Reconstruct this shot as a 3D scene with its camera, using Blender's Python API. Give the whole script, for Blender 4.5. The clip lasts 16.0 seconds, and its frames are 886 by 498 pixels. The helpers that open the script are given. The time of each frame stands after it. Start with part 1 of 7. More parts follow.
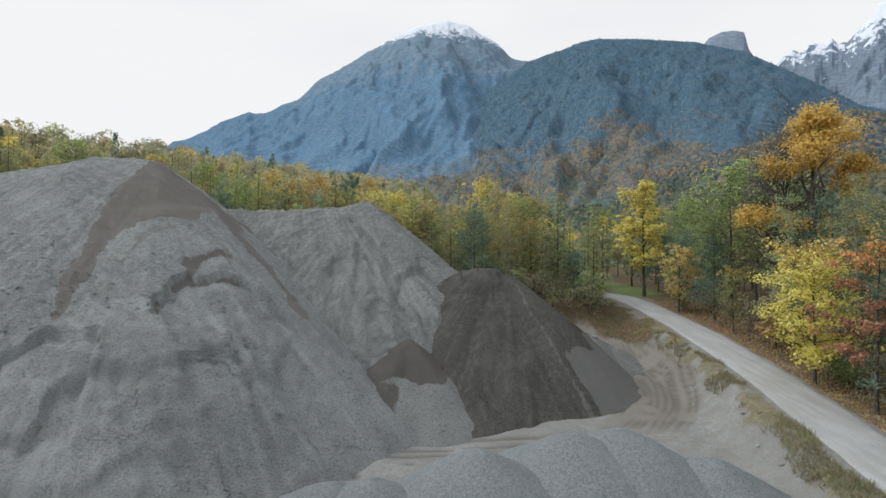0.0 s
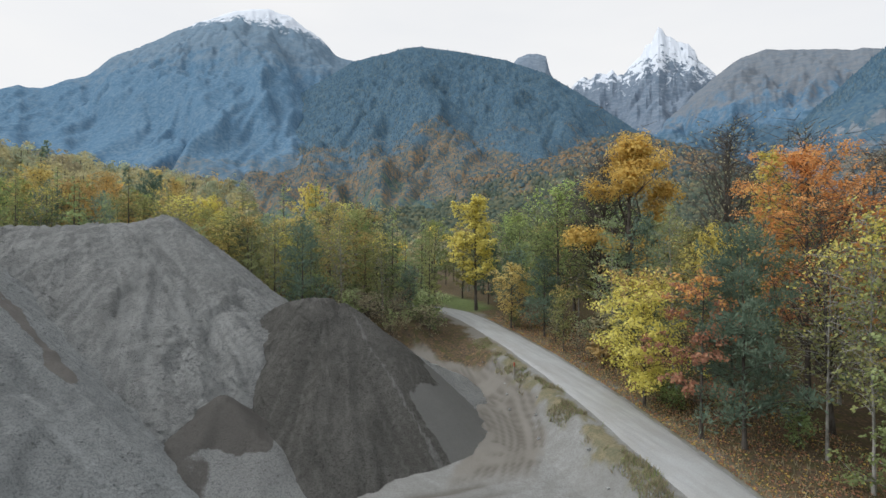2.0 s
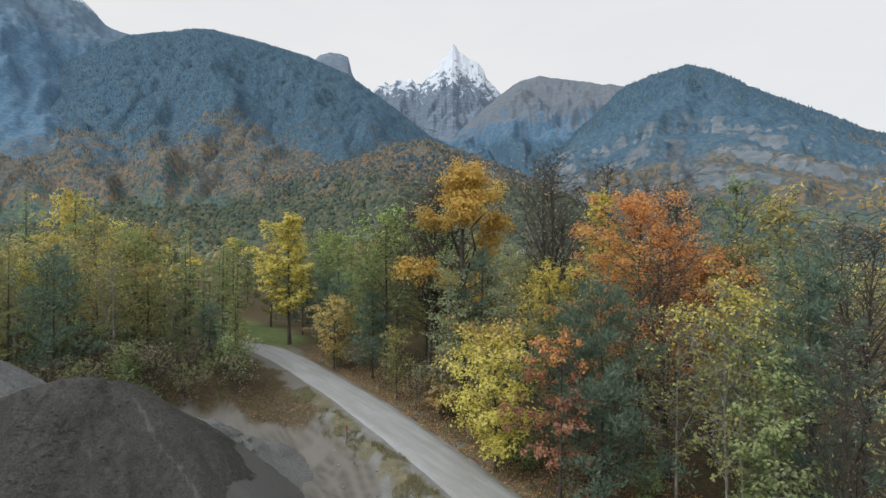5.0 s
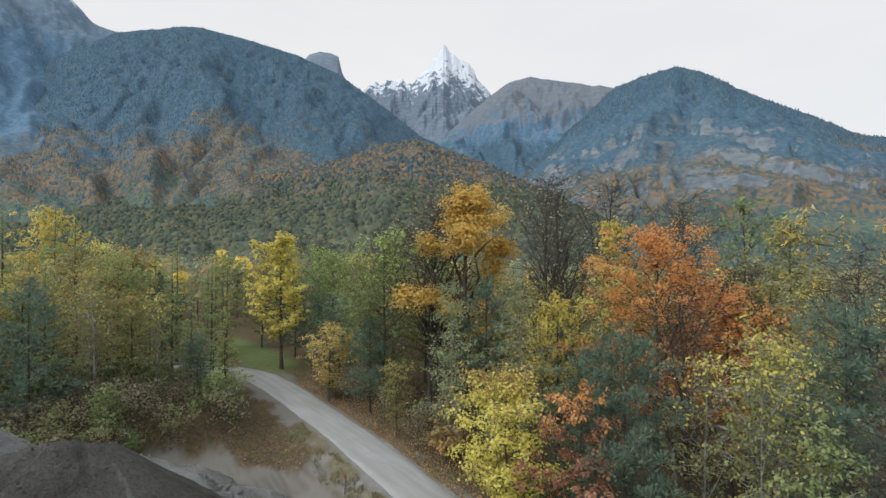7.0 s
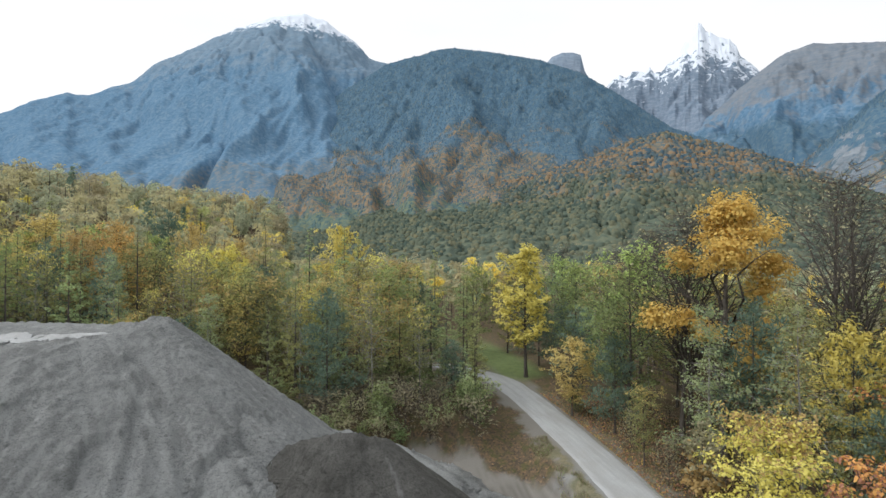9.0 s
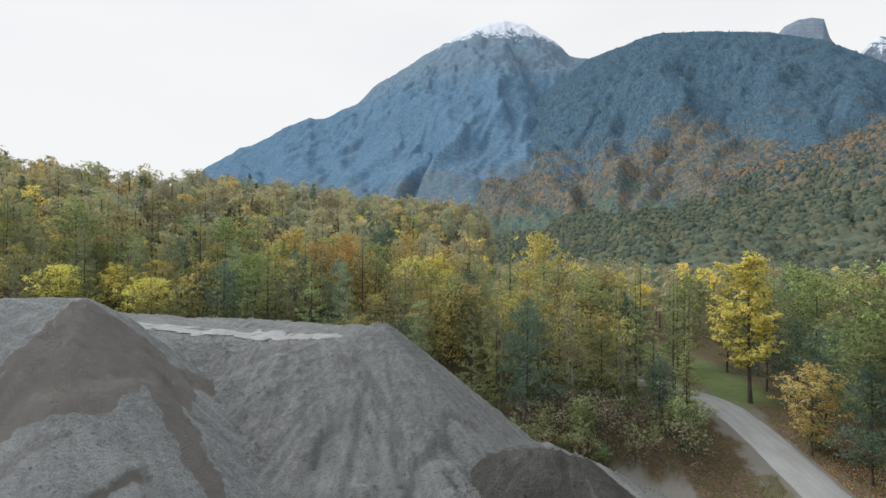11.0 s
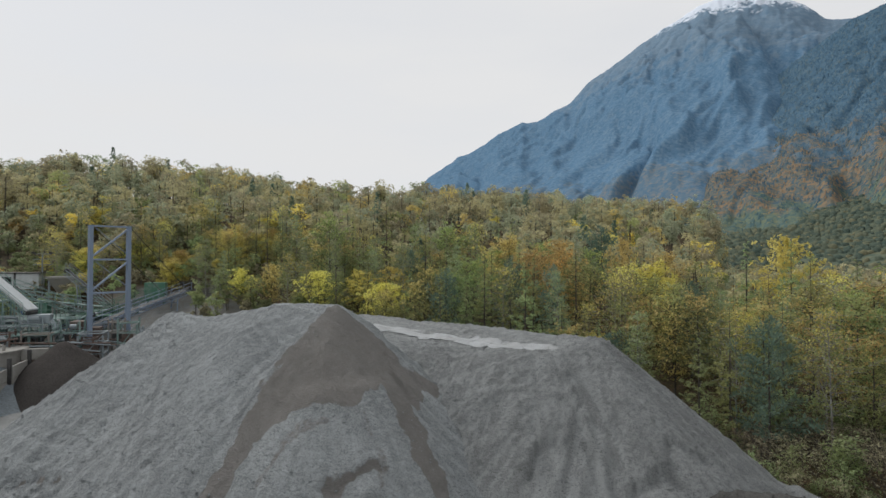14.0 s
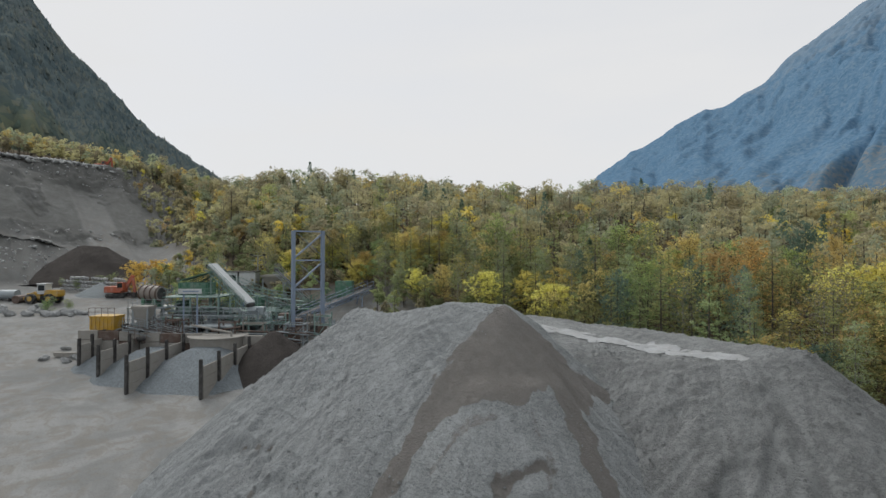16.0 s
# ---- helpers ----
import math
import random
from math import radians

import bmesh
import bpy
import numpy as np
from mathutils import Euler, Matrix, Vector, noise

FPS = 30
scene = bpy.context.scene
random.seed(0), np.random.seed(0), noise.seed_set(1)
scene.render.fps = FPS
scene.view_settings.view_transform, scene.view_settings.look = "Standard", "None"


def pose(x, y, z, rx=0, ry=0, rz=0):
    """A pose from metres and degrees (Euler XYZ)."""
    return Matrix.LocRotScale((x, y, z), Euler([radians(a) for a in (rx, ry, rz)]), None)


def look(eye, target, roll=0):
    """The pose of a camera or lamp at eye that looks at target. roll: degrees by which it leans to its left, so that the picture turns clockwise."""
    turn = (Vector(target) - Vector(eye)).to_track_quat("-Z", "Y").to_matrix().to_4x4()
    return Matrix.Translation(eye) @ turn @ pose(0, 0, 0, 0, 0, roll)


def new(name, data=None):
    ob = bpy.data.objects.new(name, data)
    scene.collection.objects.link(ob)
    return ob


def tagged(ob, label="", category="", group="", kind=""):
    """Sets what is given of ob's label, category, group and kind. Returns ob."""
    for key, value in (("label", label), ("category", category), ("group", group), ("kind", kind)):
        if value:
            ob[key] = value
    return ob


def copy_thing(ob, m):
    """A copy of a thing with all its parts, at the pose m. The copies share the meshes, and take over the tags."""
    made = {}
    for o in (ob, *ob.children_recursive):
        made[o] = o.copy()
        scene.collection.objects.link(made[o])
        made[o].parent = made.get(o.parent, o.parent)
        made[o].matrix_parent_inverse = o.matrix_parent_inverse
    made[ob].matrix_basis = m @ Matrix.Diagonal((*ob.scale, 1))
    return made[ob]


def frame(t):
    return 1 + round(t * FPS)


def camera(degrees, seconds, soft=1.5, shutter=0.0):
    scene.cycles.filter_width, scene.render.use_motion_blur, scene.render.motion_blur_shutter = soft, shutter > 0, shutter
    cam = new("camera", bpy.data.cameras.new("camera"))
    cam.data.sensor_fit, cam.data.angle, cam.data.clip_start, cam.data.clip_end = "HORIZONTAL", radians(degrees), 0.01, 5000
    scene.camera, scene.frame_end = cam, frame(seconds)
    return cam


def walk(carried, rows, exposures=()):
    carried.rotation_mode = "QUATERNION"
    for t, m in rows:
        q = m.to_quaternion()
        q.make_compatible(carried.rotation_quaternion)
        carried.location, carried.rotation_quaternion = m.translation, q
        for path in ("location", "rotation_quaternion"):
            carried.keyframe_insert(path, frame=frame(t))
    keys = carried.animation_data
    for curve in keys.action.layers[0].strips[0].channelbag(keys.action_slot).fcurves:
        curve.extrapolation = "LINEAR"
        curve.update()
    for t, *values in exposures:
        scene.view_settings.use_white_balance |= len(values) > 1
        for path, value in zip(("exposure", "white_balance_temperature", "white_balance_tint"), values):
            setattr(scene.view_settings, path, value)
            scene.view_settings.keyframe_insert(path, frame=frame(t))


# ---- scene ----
cam = camera(78.5, 16.0)
METRES, EYE, TILT, LEAN, TURN = 18.0, 10.2, 0.7, -0.2, 0.0
ROWS = [
    (0.0, 0.0, 0.0, 0.0, 0.0, 0.0, -0.0),
    (0.5, -0.0045, 0.0613, 0.0229, -3.63, 0.01, 0.01),
    (1.0, -0.0078, 0.1228, 0.0464, -8.36, 0.01, -0.02),
    (1.5, -0.0099, 0.1858, 0.0714, -13.33, 0.0, -0.03),
    (2.0, -0.0121, 0.2499, 0.0973, -18.35, 0.01, -0.08),
    (2.5, -0.0108, 0.3119, 0.1251, -23.4, 0.02, -0.04),
    (3.0, -0.0081, 0.3722, 0.1507, -28.45, 0.05, -0.09),
    (3.5, -0.0018, 0.4315, 0.1756, -33.33, 0.06, -0.12),
    (4.0, 0.0059, 0.4882, 0.2011, -36.02, 0.08, -0.13),
    (4.5, 0.0153, 0.54, 0.2261, -38.13, 0.09, -0.17),
    (7.0, 0.0626, 0.7162, 0.3767, -40.16, 0.1, -0.34),
    (7.5, 0.0582, 0.7186, 0.4016, -35.55, 0.09, -0.32),
    (8.0, 0.0588, 0.7176, 0.4185, -28.94, 0.06, -0.3),
    (8.5, 0.0599, 0.7143, 0.4323, -21.86, 0.04, -0.24),
    (9.0, 0.0598, 0.7109, 0.4447, -14.93, 0.04, -0.19),
    (9.5, 0.0603, 0.7051, 0.4574, -7.98, 0.03, -0.13),
    (12.0, 0.0612, 0.693, 0.5102, 14.85, 0.14, 0.06),
    (12.5, 0.0605, 0.6894, 0.5181, 20.48, 0.2, 0.14),
    (13.0, 0.0654, 0.6885, 0.527, 24.27, 0.22, 0.26),
    (13.5, 0.0664, 0.6876, 0.5296, 25.33, 0.26, 0.3),
    (14.0, 0.0662, 0.6857, 0.5296, 28.22, 0.32, 0.37),
    (14.5, 0.0691, 0.6838, 0.5301, 32.79, 0.36, 0.44),
    (15.0, 0.071, 0.6817, 0.5301, 37.46, 0.4, 0.51),
    (15.5, 0.0733, 0.68, 0.5303, 42.27, 0.47, 0.58),
    (16.0, 0.0742, 0.6797, 0.5302, 45.8, 0.54, 0.64),
]
walk(cam, [(t, pose(0, 0, EYE, TILT, LEAN, TURN) @ pose(METRES * x, METRES * y, METRES * z, 90 + pitch, roll, yaw)) for t, x, y, z, yaw, pitch, roll in ROWS],
     [(0.0, 0.13), (0.6, 0.24), (1.5, 0.22), (2.5, 0.02), (3.5, -0.04), (4.5, 0.0), (7.0, 0.06), (8.0, 0.3), (9.0, 0.34), (10.0, 0.26), (12.0, 0.04), (14.0, -0.1), (16.0, -0.1)])

# ---- world and light: high thin overcast, a veiled sun ahead on the left ----
SUN_AZ, SUN_EL = -84.0, 44.0
world = bpy.data.worlds.new("overcast_sky")
scene.world = world
world.use_nodes = True
wt = world.node_tree
wt.nodes.clear()
w_out = wt.nodes.new("ShaderNodeOutputWorld")
w_sky = wt.nodes.new("ShaderNodeTexSky")
w_sky.sky_type, w_sky.sun_disc = "NISHITA", False
w_sky.sun_elevation, w_sky.sun_rotation = radians(SUN_EL), radians(SUN_AZ)
w_blue = wt.nodes.new("ShaderNodeBackground")
w_blue.inputs["Strength"].default_value = 0.13
w_cloud = wt.nodes.new("ShaderNodeBackground")
w_cloud.inputs["Color"].default_value = (0.826, 0.832, 0.842, 1)
w_cloud.inputs["Strength"].default_value = 1.0
w_tc = wt.nodes.new("ShaderNodeTexCoord")
w_map = wt.nodes.new("ShaderNodeMapping")
w_map.inputs["Scale"].default_value = (1.0, 1.0, 4.0)
w_noise = wt.nodes.new("ShaderNodeTexNoise")
w_noise.inputs["Scale"].default_value = 1.6
w_noise.inputs["Detail"].default_value = 6.0
w_ramp = wt.nodes.new("ShaderNodeMapRange")
w_ramp.inputs["From Min"].default_value, w_ramp.inputs["From Max"].default_value = 0.38, 0.60
w_ramp.inputs["To Min"].default_value, w_ramp.inputs["To Max"].default_value = 0.92, 1.0
w_mix = wt.nodes.new("ShaderNodeMixShader")
wt.links.new(w_tc.outputs["Generated"], w_map.inputs["Vector"])
wt.links.new(w_map.outputs["Vector"], w_noise.inputs["Vector"])
wt.links.new(w_noise.outputs["Fac"], w_ramp.inputs["Value"])
wt.links.new(w_ramp.outputs["Result"], w_mix.inputs["Fac"])
wt.links.new(w_sky.outputs["Color"], w_blue.inputs["Color"])
wt.links.new(w_blue.outputs["Background"], w_mix.inputs[1])
wt.links.new(w_cloud.outputs["Background"], w_mix.inputs[2])
wt.links.new(w_mix.outputs["Shader"], w_out.inputs["Surface"])

sun_data = bpy.data.lights.new("sun", "SUN")
sun_data.energy, sun_data.angle, sun_data.color = 2.2, radians(40), (1.0, 0.97, 0.93)
sun = new("sun", sun_data)
sun.matrix_world = look((0, 0, 60), (-math.sin(radians(SUN_AZ)), -math.cos(radians(SUN_AZ)), 60 - math.tan(radians(SUN_EL))))

# ---- materials ----
def cool(c):
    """Cool cast put into every base colour: a little less red, more blue."""
    return (c[0] * 0.955, c[1], c[2] * 1.05, 1)


def ramp(nt, stops, fac, mode="LINEAR"):
    n = nt.nodes.new("ShaderNodeValToRGB")
    n.color_ramp.interpolation = mode
    els = n.color_ramp.elements
    while len(els) < len(stops):
        els.new(0.5)
    for e, (p, c) in zip(els, stops):
        e.position, e.color = p, cool(c)
    nt.links.new(fac, n.inputs["Fac"])
    return n.outputs["Color"]


def noise_tex(nt, vec, scale, detail=4.0, rough=0.55, distort=0.0):
    n = nt.nodes.new("ShaderNodeTexNoise")
    n.inputs["Scale"].default_value, n.inputs["Detail"].default_value = scale, detail
    n.inputs["Roughness"].default_value, n.inputs["Distortion"].default_value = rough, distort
    nt.links.new(vec, n.inputs["Vector"])
    return n.outputs["Fac"]


def voronoi(nt, vec, scale, feature="F1"):
    n = nt.nodes.new("ShaderNodeTexVoronoi")
    n.feature = feature
    n.inputs["Scale"].default_value = scale
    nt.links.new(vec, n.inputs["Vector"])
    return n


def mix(nt, fac, a, b, mode="MIX"):
    n = nt.nodes.new("ShaderNodeMix")
    n.data_type, n.blend_type = "RGBA", mode
    for sock, v in ((n.inputs[0], fac), (n.inputs[6], a), (n.inputs[7], b)):
        if isinstance(v, bpy.types.NodeSocket):
            nt.links.new(v, sock)
        elif isinstance(v, (int, float)):
            sock.default_value = v
        else:
            sock.default_value = cool(v)
    return n.outputs[2]


def maths(nt, op, a, b=0.0, clamp=False):
    n = nt.nodes.new("ShaderNodeMath")
    n.operation, n.use_clamp = op, clamp
    for sock, v in zip(n.inputs, (a, b)):
        if isinstance(v, bpy.types.NodeSocket):
            nt.links.new(v, sock)
        else:
            sock.default_value = v
    return n.outputs[0]


def span(nt, v, lo, hi, a=0.0, b=1.0):
    n = nt.nodes.new("ShaderNodeMapRange")
    n.interpolation_type = "SMOOTHSTEP"
    nt.links.new(v, n.inputs[0])
    for i, x in enumerate((lo, hi, a, b)):
        n.inputs[i + 1].default_value = x
    return n.outputs[0]


def material(name, rough=0.9, spec=0.2, metal=0.0):
    m = bpy.data.materials.new(name)
    m.use_nodes = True
    nt = m.node_tree
    bsdf = nt.nodes["Principled BSDF"]
    bsdf.inputs["Roughness"].default_value = rough
    bsdf.inputs["Specular IOR Level"].default_value = spec
    bsdf.inputs["Metallic"].default_value = metal
    geo = nt.nodes.new("ShaderNodeNewGeometry")
    return m, nt, bsdf, geo.outputs["Position"]


def bump(nt, bsdf, height, dist, strength=1.0):
    n = nt.nodes.new("ShaderNodeBump")
    n.inputs["Distance"].default_value, n.inputs["Strength"].default_value = dist, strength
    nt.links.new(height, n.inputs["Height"])
    nt.links.new(n.outputs["Normal"], bsdf.inputs["Normal"])


def attr(nt, name):
    n = nt.nodes.new("ShaderNodeAttribute")
    n.attribute_name = name
    return n.outputs["Fac"]


def sand(name, pale, mid, damp, grain=9.0, coarse=0.5, stones=0.0):
    """Loose quarry sand or gravel; the 'damp' attribute marks freshly slipped, moist patches."""
    m, nt, bsdf, pos = material(name, 0.95, 0.1)
    big = noise_tex(nt, pos, 0.22, 5, 0.6, 0.4)
    mid_n = noise_tex(nt, pos, 1.7, 6, 0.7)
    fine = noise_tex(nt, pos, grain, 5, 0.75)
    c = mix(nt, span(nt, big, 0.35, 0.65), mid, pale)
    c = mix(nt, span(nt, mid_n, 0.4, 0.75, 0.0, 0.14), c, [v * 0.8 for v in mid])
    c = mix(nt, span(nt, fine, 0.45, 0.62, 0.0, 0.6), c, [v * 0.55 for v in mid])
    speck = noise_tex(nt, pos, grain * 1.7, 3, 0.6)
    c = mix(nt, span(nt, speck, 0.6, 0.66, 0.0, 0.4), c, [v * 0.42 for v in mid])
    c = mix(nt, span(nt, speck, 0.36, 0.31, 0.0, 0.3), c, [min(v * 1.35, 0.62) for v in pale])
    flat = nt.nodes.new("ShaderNodeMapping")
    flat.inputs["Scale"].default_value = (1.0, 1.0, 2.6)
    nt.links.new(pos, flat.inputs["Vector"])
    pits = noise_tex(nt, flat.outputs[0], 5.0, 5, 0.74, 0.6)
    streak_tone = attr(nt, "streak")
    c = mix(nt, span(nt, streak_tone, 0.5, 0.85, 0.0, 0.3), c, [v * 0.6 for v in mid])
    c = mix(nt, maths(nt, "MULTIPLY", span(nt, streak_tone, 0.45, 0.2), span(nt, streak_tone, 0.0, 0.02, 0.0, 0.4)), c, [min(v * 1.18, 0.6) for v in pale])
    rough_patch = span(nt, noise_tex(nt, pos, 0.35, 4, 0.65, 0.5), 0.42, 0.6, 0.25, 1.0)
    # Hollows coloured darker, humps paler: fine shade is put into the colour.
    c = mix(nt, maths(nt, "MULTIPLY", span(nt, pits, 0.57, 0.63, 0.0, 0.8), rough_patch), c, [v * 0.38 for v in mid])
    c = mix(nt, span(nt, pits, 0.38, 0.3, 0.0, 0.4), c, [min(v * 1.3, 0.6) for v in pale])
    edge = maths(nt, "ADD", attr(nt, "damp"), maths(nt, "MULTIPLY", maths(nt, "SUBTRACT", noise_tex(nt, pos, 2.4, 6, 0.7), 0.5), 0.5))
    c = mix(nt, span(nt, edge, 0.40, 0.60, 0.0, 0.82), c, mix(nt, fine, damp, [v * 0.8 for v in damp]))
    if stones:
        cell = voronoi(nt, pos, stones)
        c = mix(nt, 0.55, c, mix(nt, cell.outputs["Color"], [v * 0.55 for v in mid], [v * 1.25 for v in pale]))
        h = maths(nt, "ADD", maths(nt, "MULTIPLY", cell.outputs["Distance"], -0.6), fine)
    else:
        h = maths(nt, "SUBTRACT", maths(nt, "ADD", maths(nt, "MULTIPLY", mid_n, 0.5), fine), maths(nt, "MULTIPLY", pits, 0.9))
    nt.links.new(c, bsdf.inputs["Base Color"])
    bump(nt, bsdf, h, coarse * 0.42, 1.0)
    return m


M_SAND = sand("grey_sand", (0.482, 0.495, 0.486), (0.409, 0.419, 0.411), (0.30, 0.268, 0.238), 11.0, 0.7)
M_SAND_B = sand("grey_brown_sand", (0.45, 0.453, 0.438), (0.376, 0.377, 0.362), (0.165, 0.15, 0.132), 11.0, 0.8)
M_DARK = sand("dark_silt_sand", (0.188, 0.181, 0.165), (0.145, 0.139, 0.126), (0.31, 0.305, 0.29), 9.0, 0.7)
M_GRAVEL = sand("blue_grey_gravel", (0.285, 0.308, 0.312), (0.23, 0.25, 0.252), (0.2, 0.19, 0.175), 18, 0.2, 17.0)
M_GRAVEL_B = sand("slate_grey_gravel", (0.27, 0.295, 0.305), (0.215, 0.235, 0.245), (0.15, 0.15, 0.145), 14, 0.35, 9.0)
M_SOIL = sand("dark_topsoil", (0.095, 0.083, 0.075), (0.068, 0.06, 0.054), (0.05, 0.04, 0.035))


def ground_material():
    """Pit floor, leaf litter, meadow and valley, blended by the attributes of the land."""
    m, nt, bsdf, pos = material("pit_and_forest_ground", 0.95, 0.1)
    big = noise_tex(nt, pos, 0.16, 5, 0.6, 0.6)
    mid_n = noise_tex(nt, pos, 1.3, 5, 0.65)
    fine = noise_tex(nt, pos, 8.0, 4, 0.7)
    floor = mix(nt, span(nt, big, 0.38, 0.66), (0.22, 0.218, 0.205), (0.29, 0.29, 0.28))
    floor = mix(nt, span(nt, mid_n, 0.35, 0.7, 0.0, 0.5), floor, (0.17, 0.163, 0.15))
    floor = mix(nt, span(nt, fine, 0.4, 0.7, 0.0, 0.5), floor, (0.14, 0.135, 0.125))
    floor = mix(nt, attr(nt, "track"), floor, mix(nt, fine, (0.165, 0.15, 0.13), (0.225, 0.208, 0.182)))
    floor = mix(nt, attr(nt, "rut"), floor, (0.115, 0.103, 0.088))
    leaf = voronoi(nt, pos, 7.0)
    litter = ramp(nt, [(0.0, (0.055, 0.045, 0.035)), (0.35, (0.09, 0.068, 0.048)), (0.65, (0.125, 0.088, 0.056)), (0.88, (0.18, 0.115, 0.065)), (1.0, (0.25, 0.165, 0.09))], leaf.outputs["Color"])
    litter = mix(nt, span(nt, mid_n, 0.42, 0.68, 0.0, 0.8), litter, (0.075, 0.075, 0.03))
    grass = ramp(nt, [(0.25, (0.10, 0.105, 0.055)), (0.5, (0.17, 0.15, 0.085)), (0.75, (0.27, 0.22, 0.13))], mid_n)
    meadow = ramp(nt, [(0.25, (0.10, 0.145, 0.055)), (0.6, (0.165, 0.215, 0.085))], mid_n)
    grass = mix(nt, span(nt, fine, 0.4, 0.7, 0.0, 0.5), grass, (0.045, 0.05, 0.02))
    rock = ramp(nt, [(0.34, (0.085, 0.083, 0.076)), (0.52, (0.135, 0.133, 0.124)), (0.64, (0.18, 0.178, 0.168)), (0.74, (0.30, 0.30, 0.29))], maths(nt, "ADD", maths(nt, "MULTIPLY", noise_tex(nt, pos, 0.35, 8, 0.75, 0.5), 0.6), maths(nt, "MULTIPLY", noise_tex(nt, pos, 0.05, 5, 0.6, 0.8), 0.4)))
    valley = ramp(nt, [(0.3, (0.05, 0.06, 0.03)), (0.5, (0.09, 0.11, 0.04)), (0.7, (0.14, 0.12, 0.06))], noise_tex(nt, pos, 0.02, 6, 0.6))
    floor = mix(nt, attr(nt, "yard"), floor, mix(nt, span(nt, big, 0.35, 0.65), (0.195, 0.193, 0.183), (0.275, 0.27, 0.255)))
    worn = noise_tex(nt, pos, 0.45, 6, 0.7, 1.2)
    dirt = mix(nt, span(nt, worn, 0.46, 0.6), (0.0, 0.0, 0.0), (1.0, 1.0, 1.0))
    floor = mix(nt, maths(nt, "MULTIPLY", maths(nt, "MULTIPLY", dirt, attr(nt, "yard")), 0.6), floor, (0.20, 0.178, 0.15))
    floor = mix(nt, maths(nt, "MULTIPLY", span(nt, fine, 0.45, 0.7), maths(nt, "MULTIPLY", attr(nt, "yard"), 0.5)), floor, (0.13, 0.13, 0.128))
    c = mix(nt, attr(nt, "wood"), floor, litter)
    c = mix(nt, attr(nt, "grass"), c, grass)
    c = mix(nt, attr(nt, "meadow"), c, meadow)
    c = mix(nt, attr(nt, "rock"), c, rock)
    c = mix(nt, attr(nt, "valley"), c, valley)
    nt.links.new(c, bsdf.inputs["Base Color"])
    bump(nt, bsdf, maths(nt, "ADD", maths(nt, "MULTIPLY", mid_n, 1.5), fine), 0.06, 0.8)
    return m


M_GROUND = ground_material()


def road_material():
    m, nt, bsdf, pos = material("pale_gravel_road", 0.9, 0.15)
    s = nt.nodes.new("ShaderNodeMapping")
    s.inputs["Scale"].default_value = (1.0, 0.06, 1.0)
    nt.links.new(pos, s.inputs["Vector"])
    streak = noise_tex(nt, s.outputs[0], 1.6, 4, 0.6)
    fine = noise_tex(nt, pos, 14.0, 4, 0.7)
    blot = noise_tex(nt, pos, 0.5, 5, 0.6)
    c = mix(nt, span(nt, streak, 0.36, 0.62), (0.32, 0.32, 0.31), (0.385, 0.388, 0.385))
    c = mix(nt, span(nt, blot, 0.4, 0.7, 0.0, 0.4), c, (0.29, 0.28, 0.26))
    c = mix(nt, span(nt, fine, 0.35, 0.7, 0.0, 0.35), c, (0.22, 0.21, 0.2))
    nt.links.new(c, bsdf.inputs["Base Color"])
    bump(nt, bsdf, fine, 0.03, 0.7)
    return m


M_ROAD = road_material()


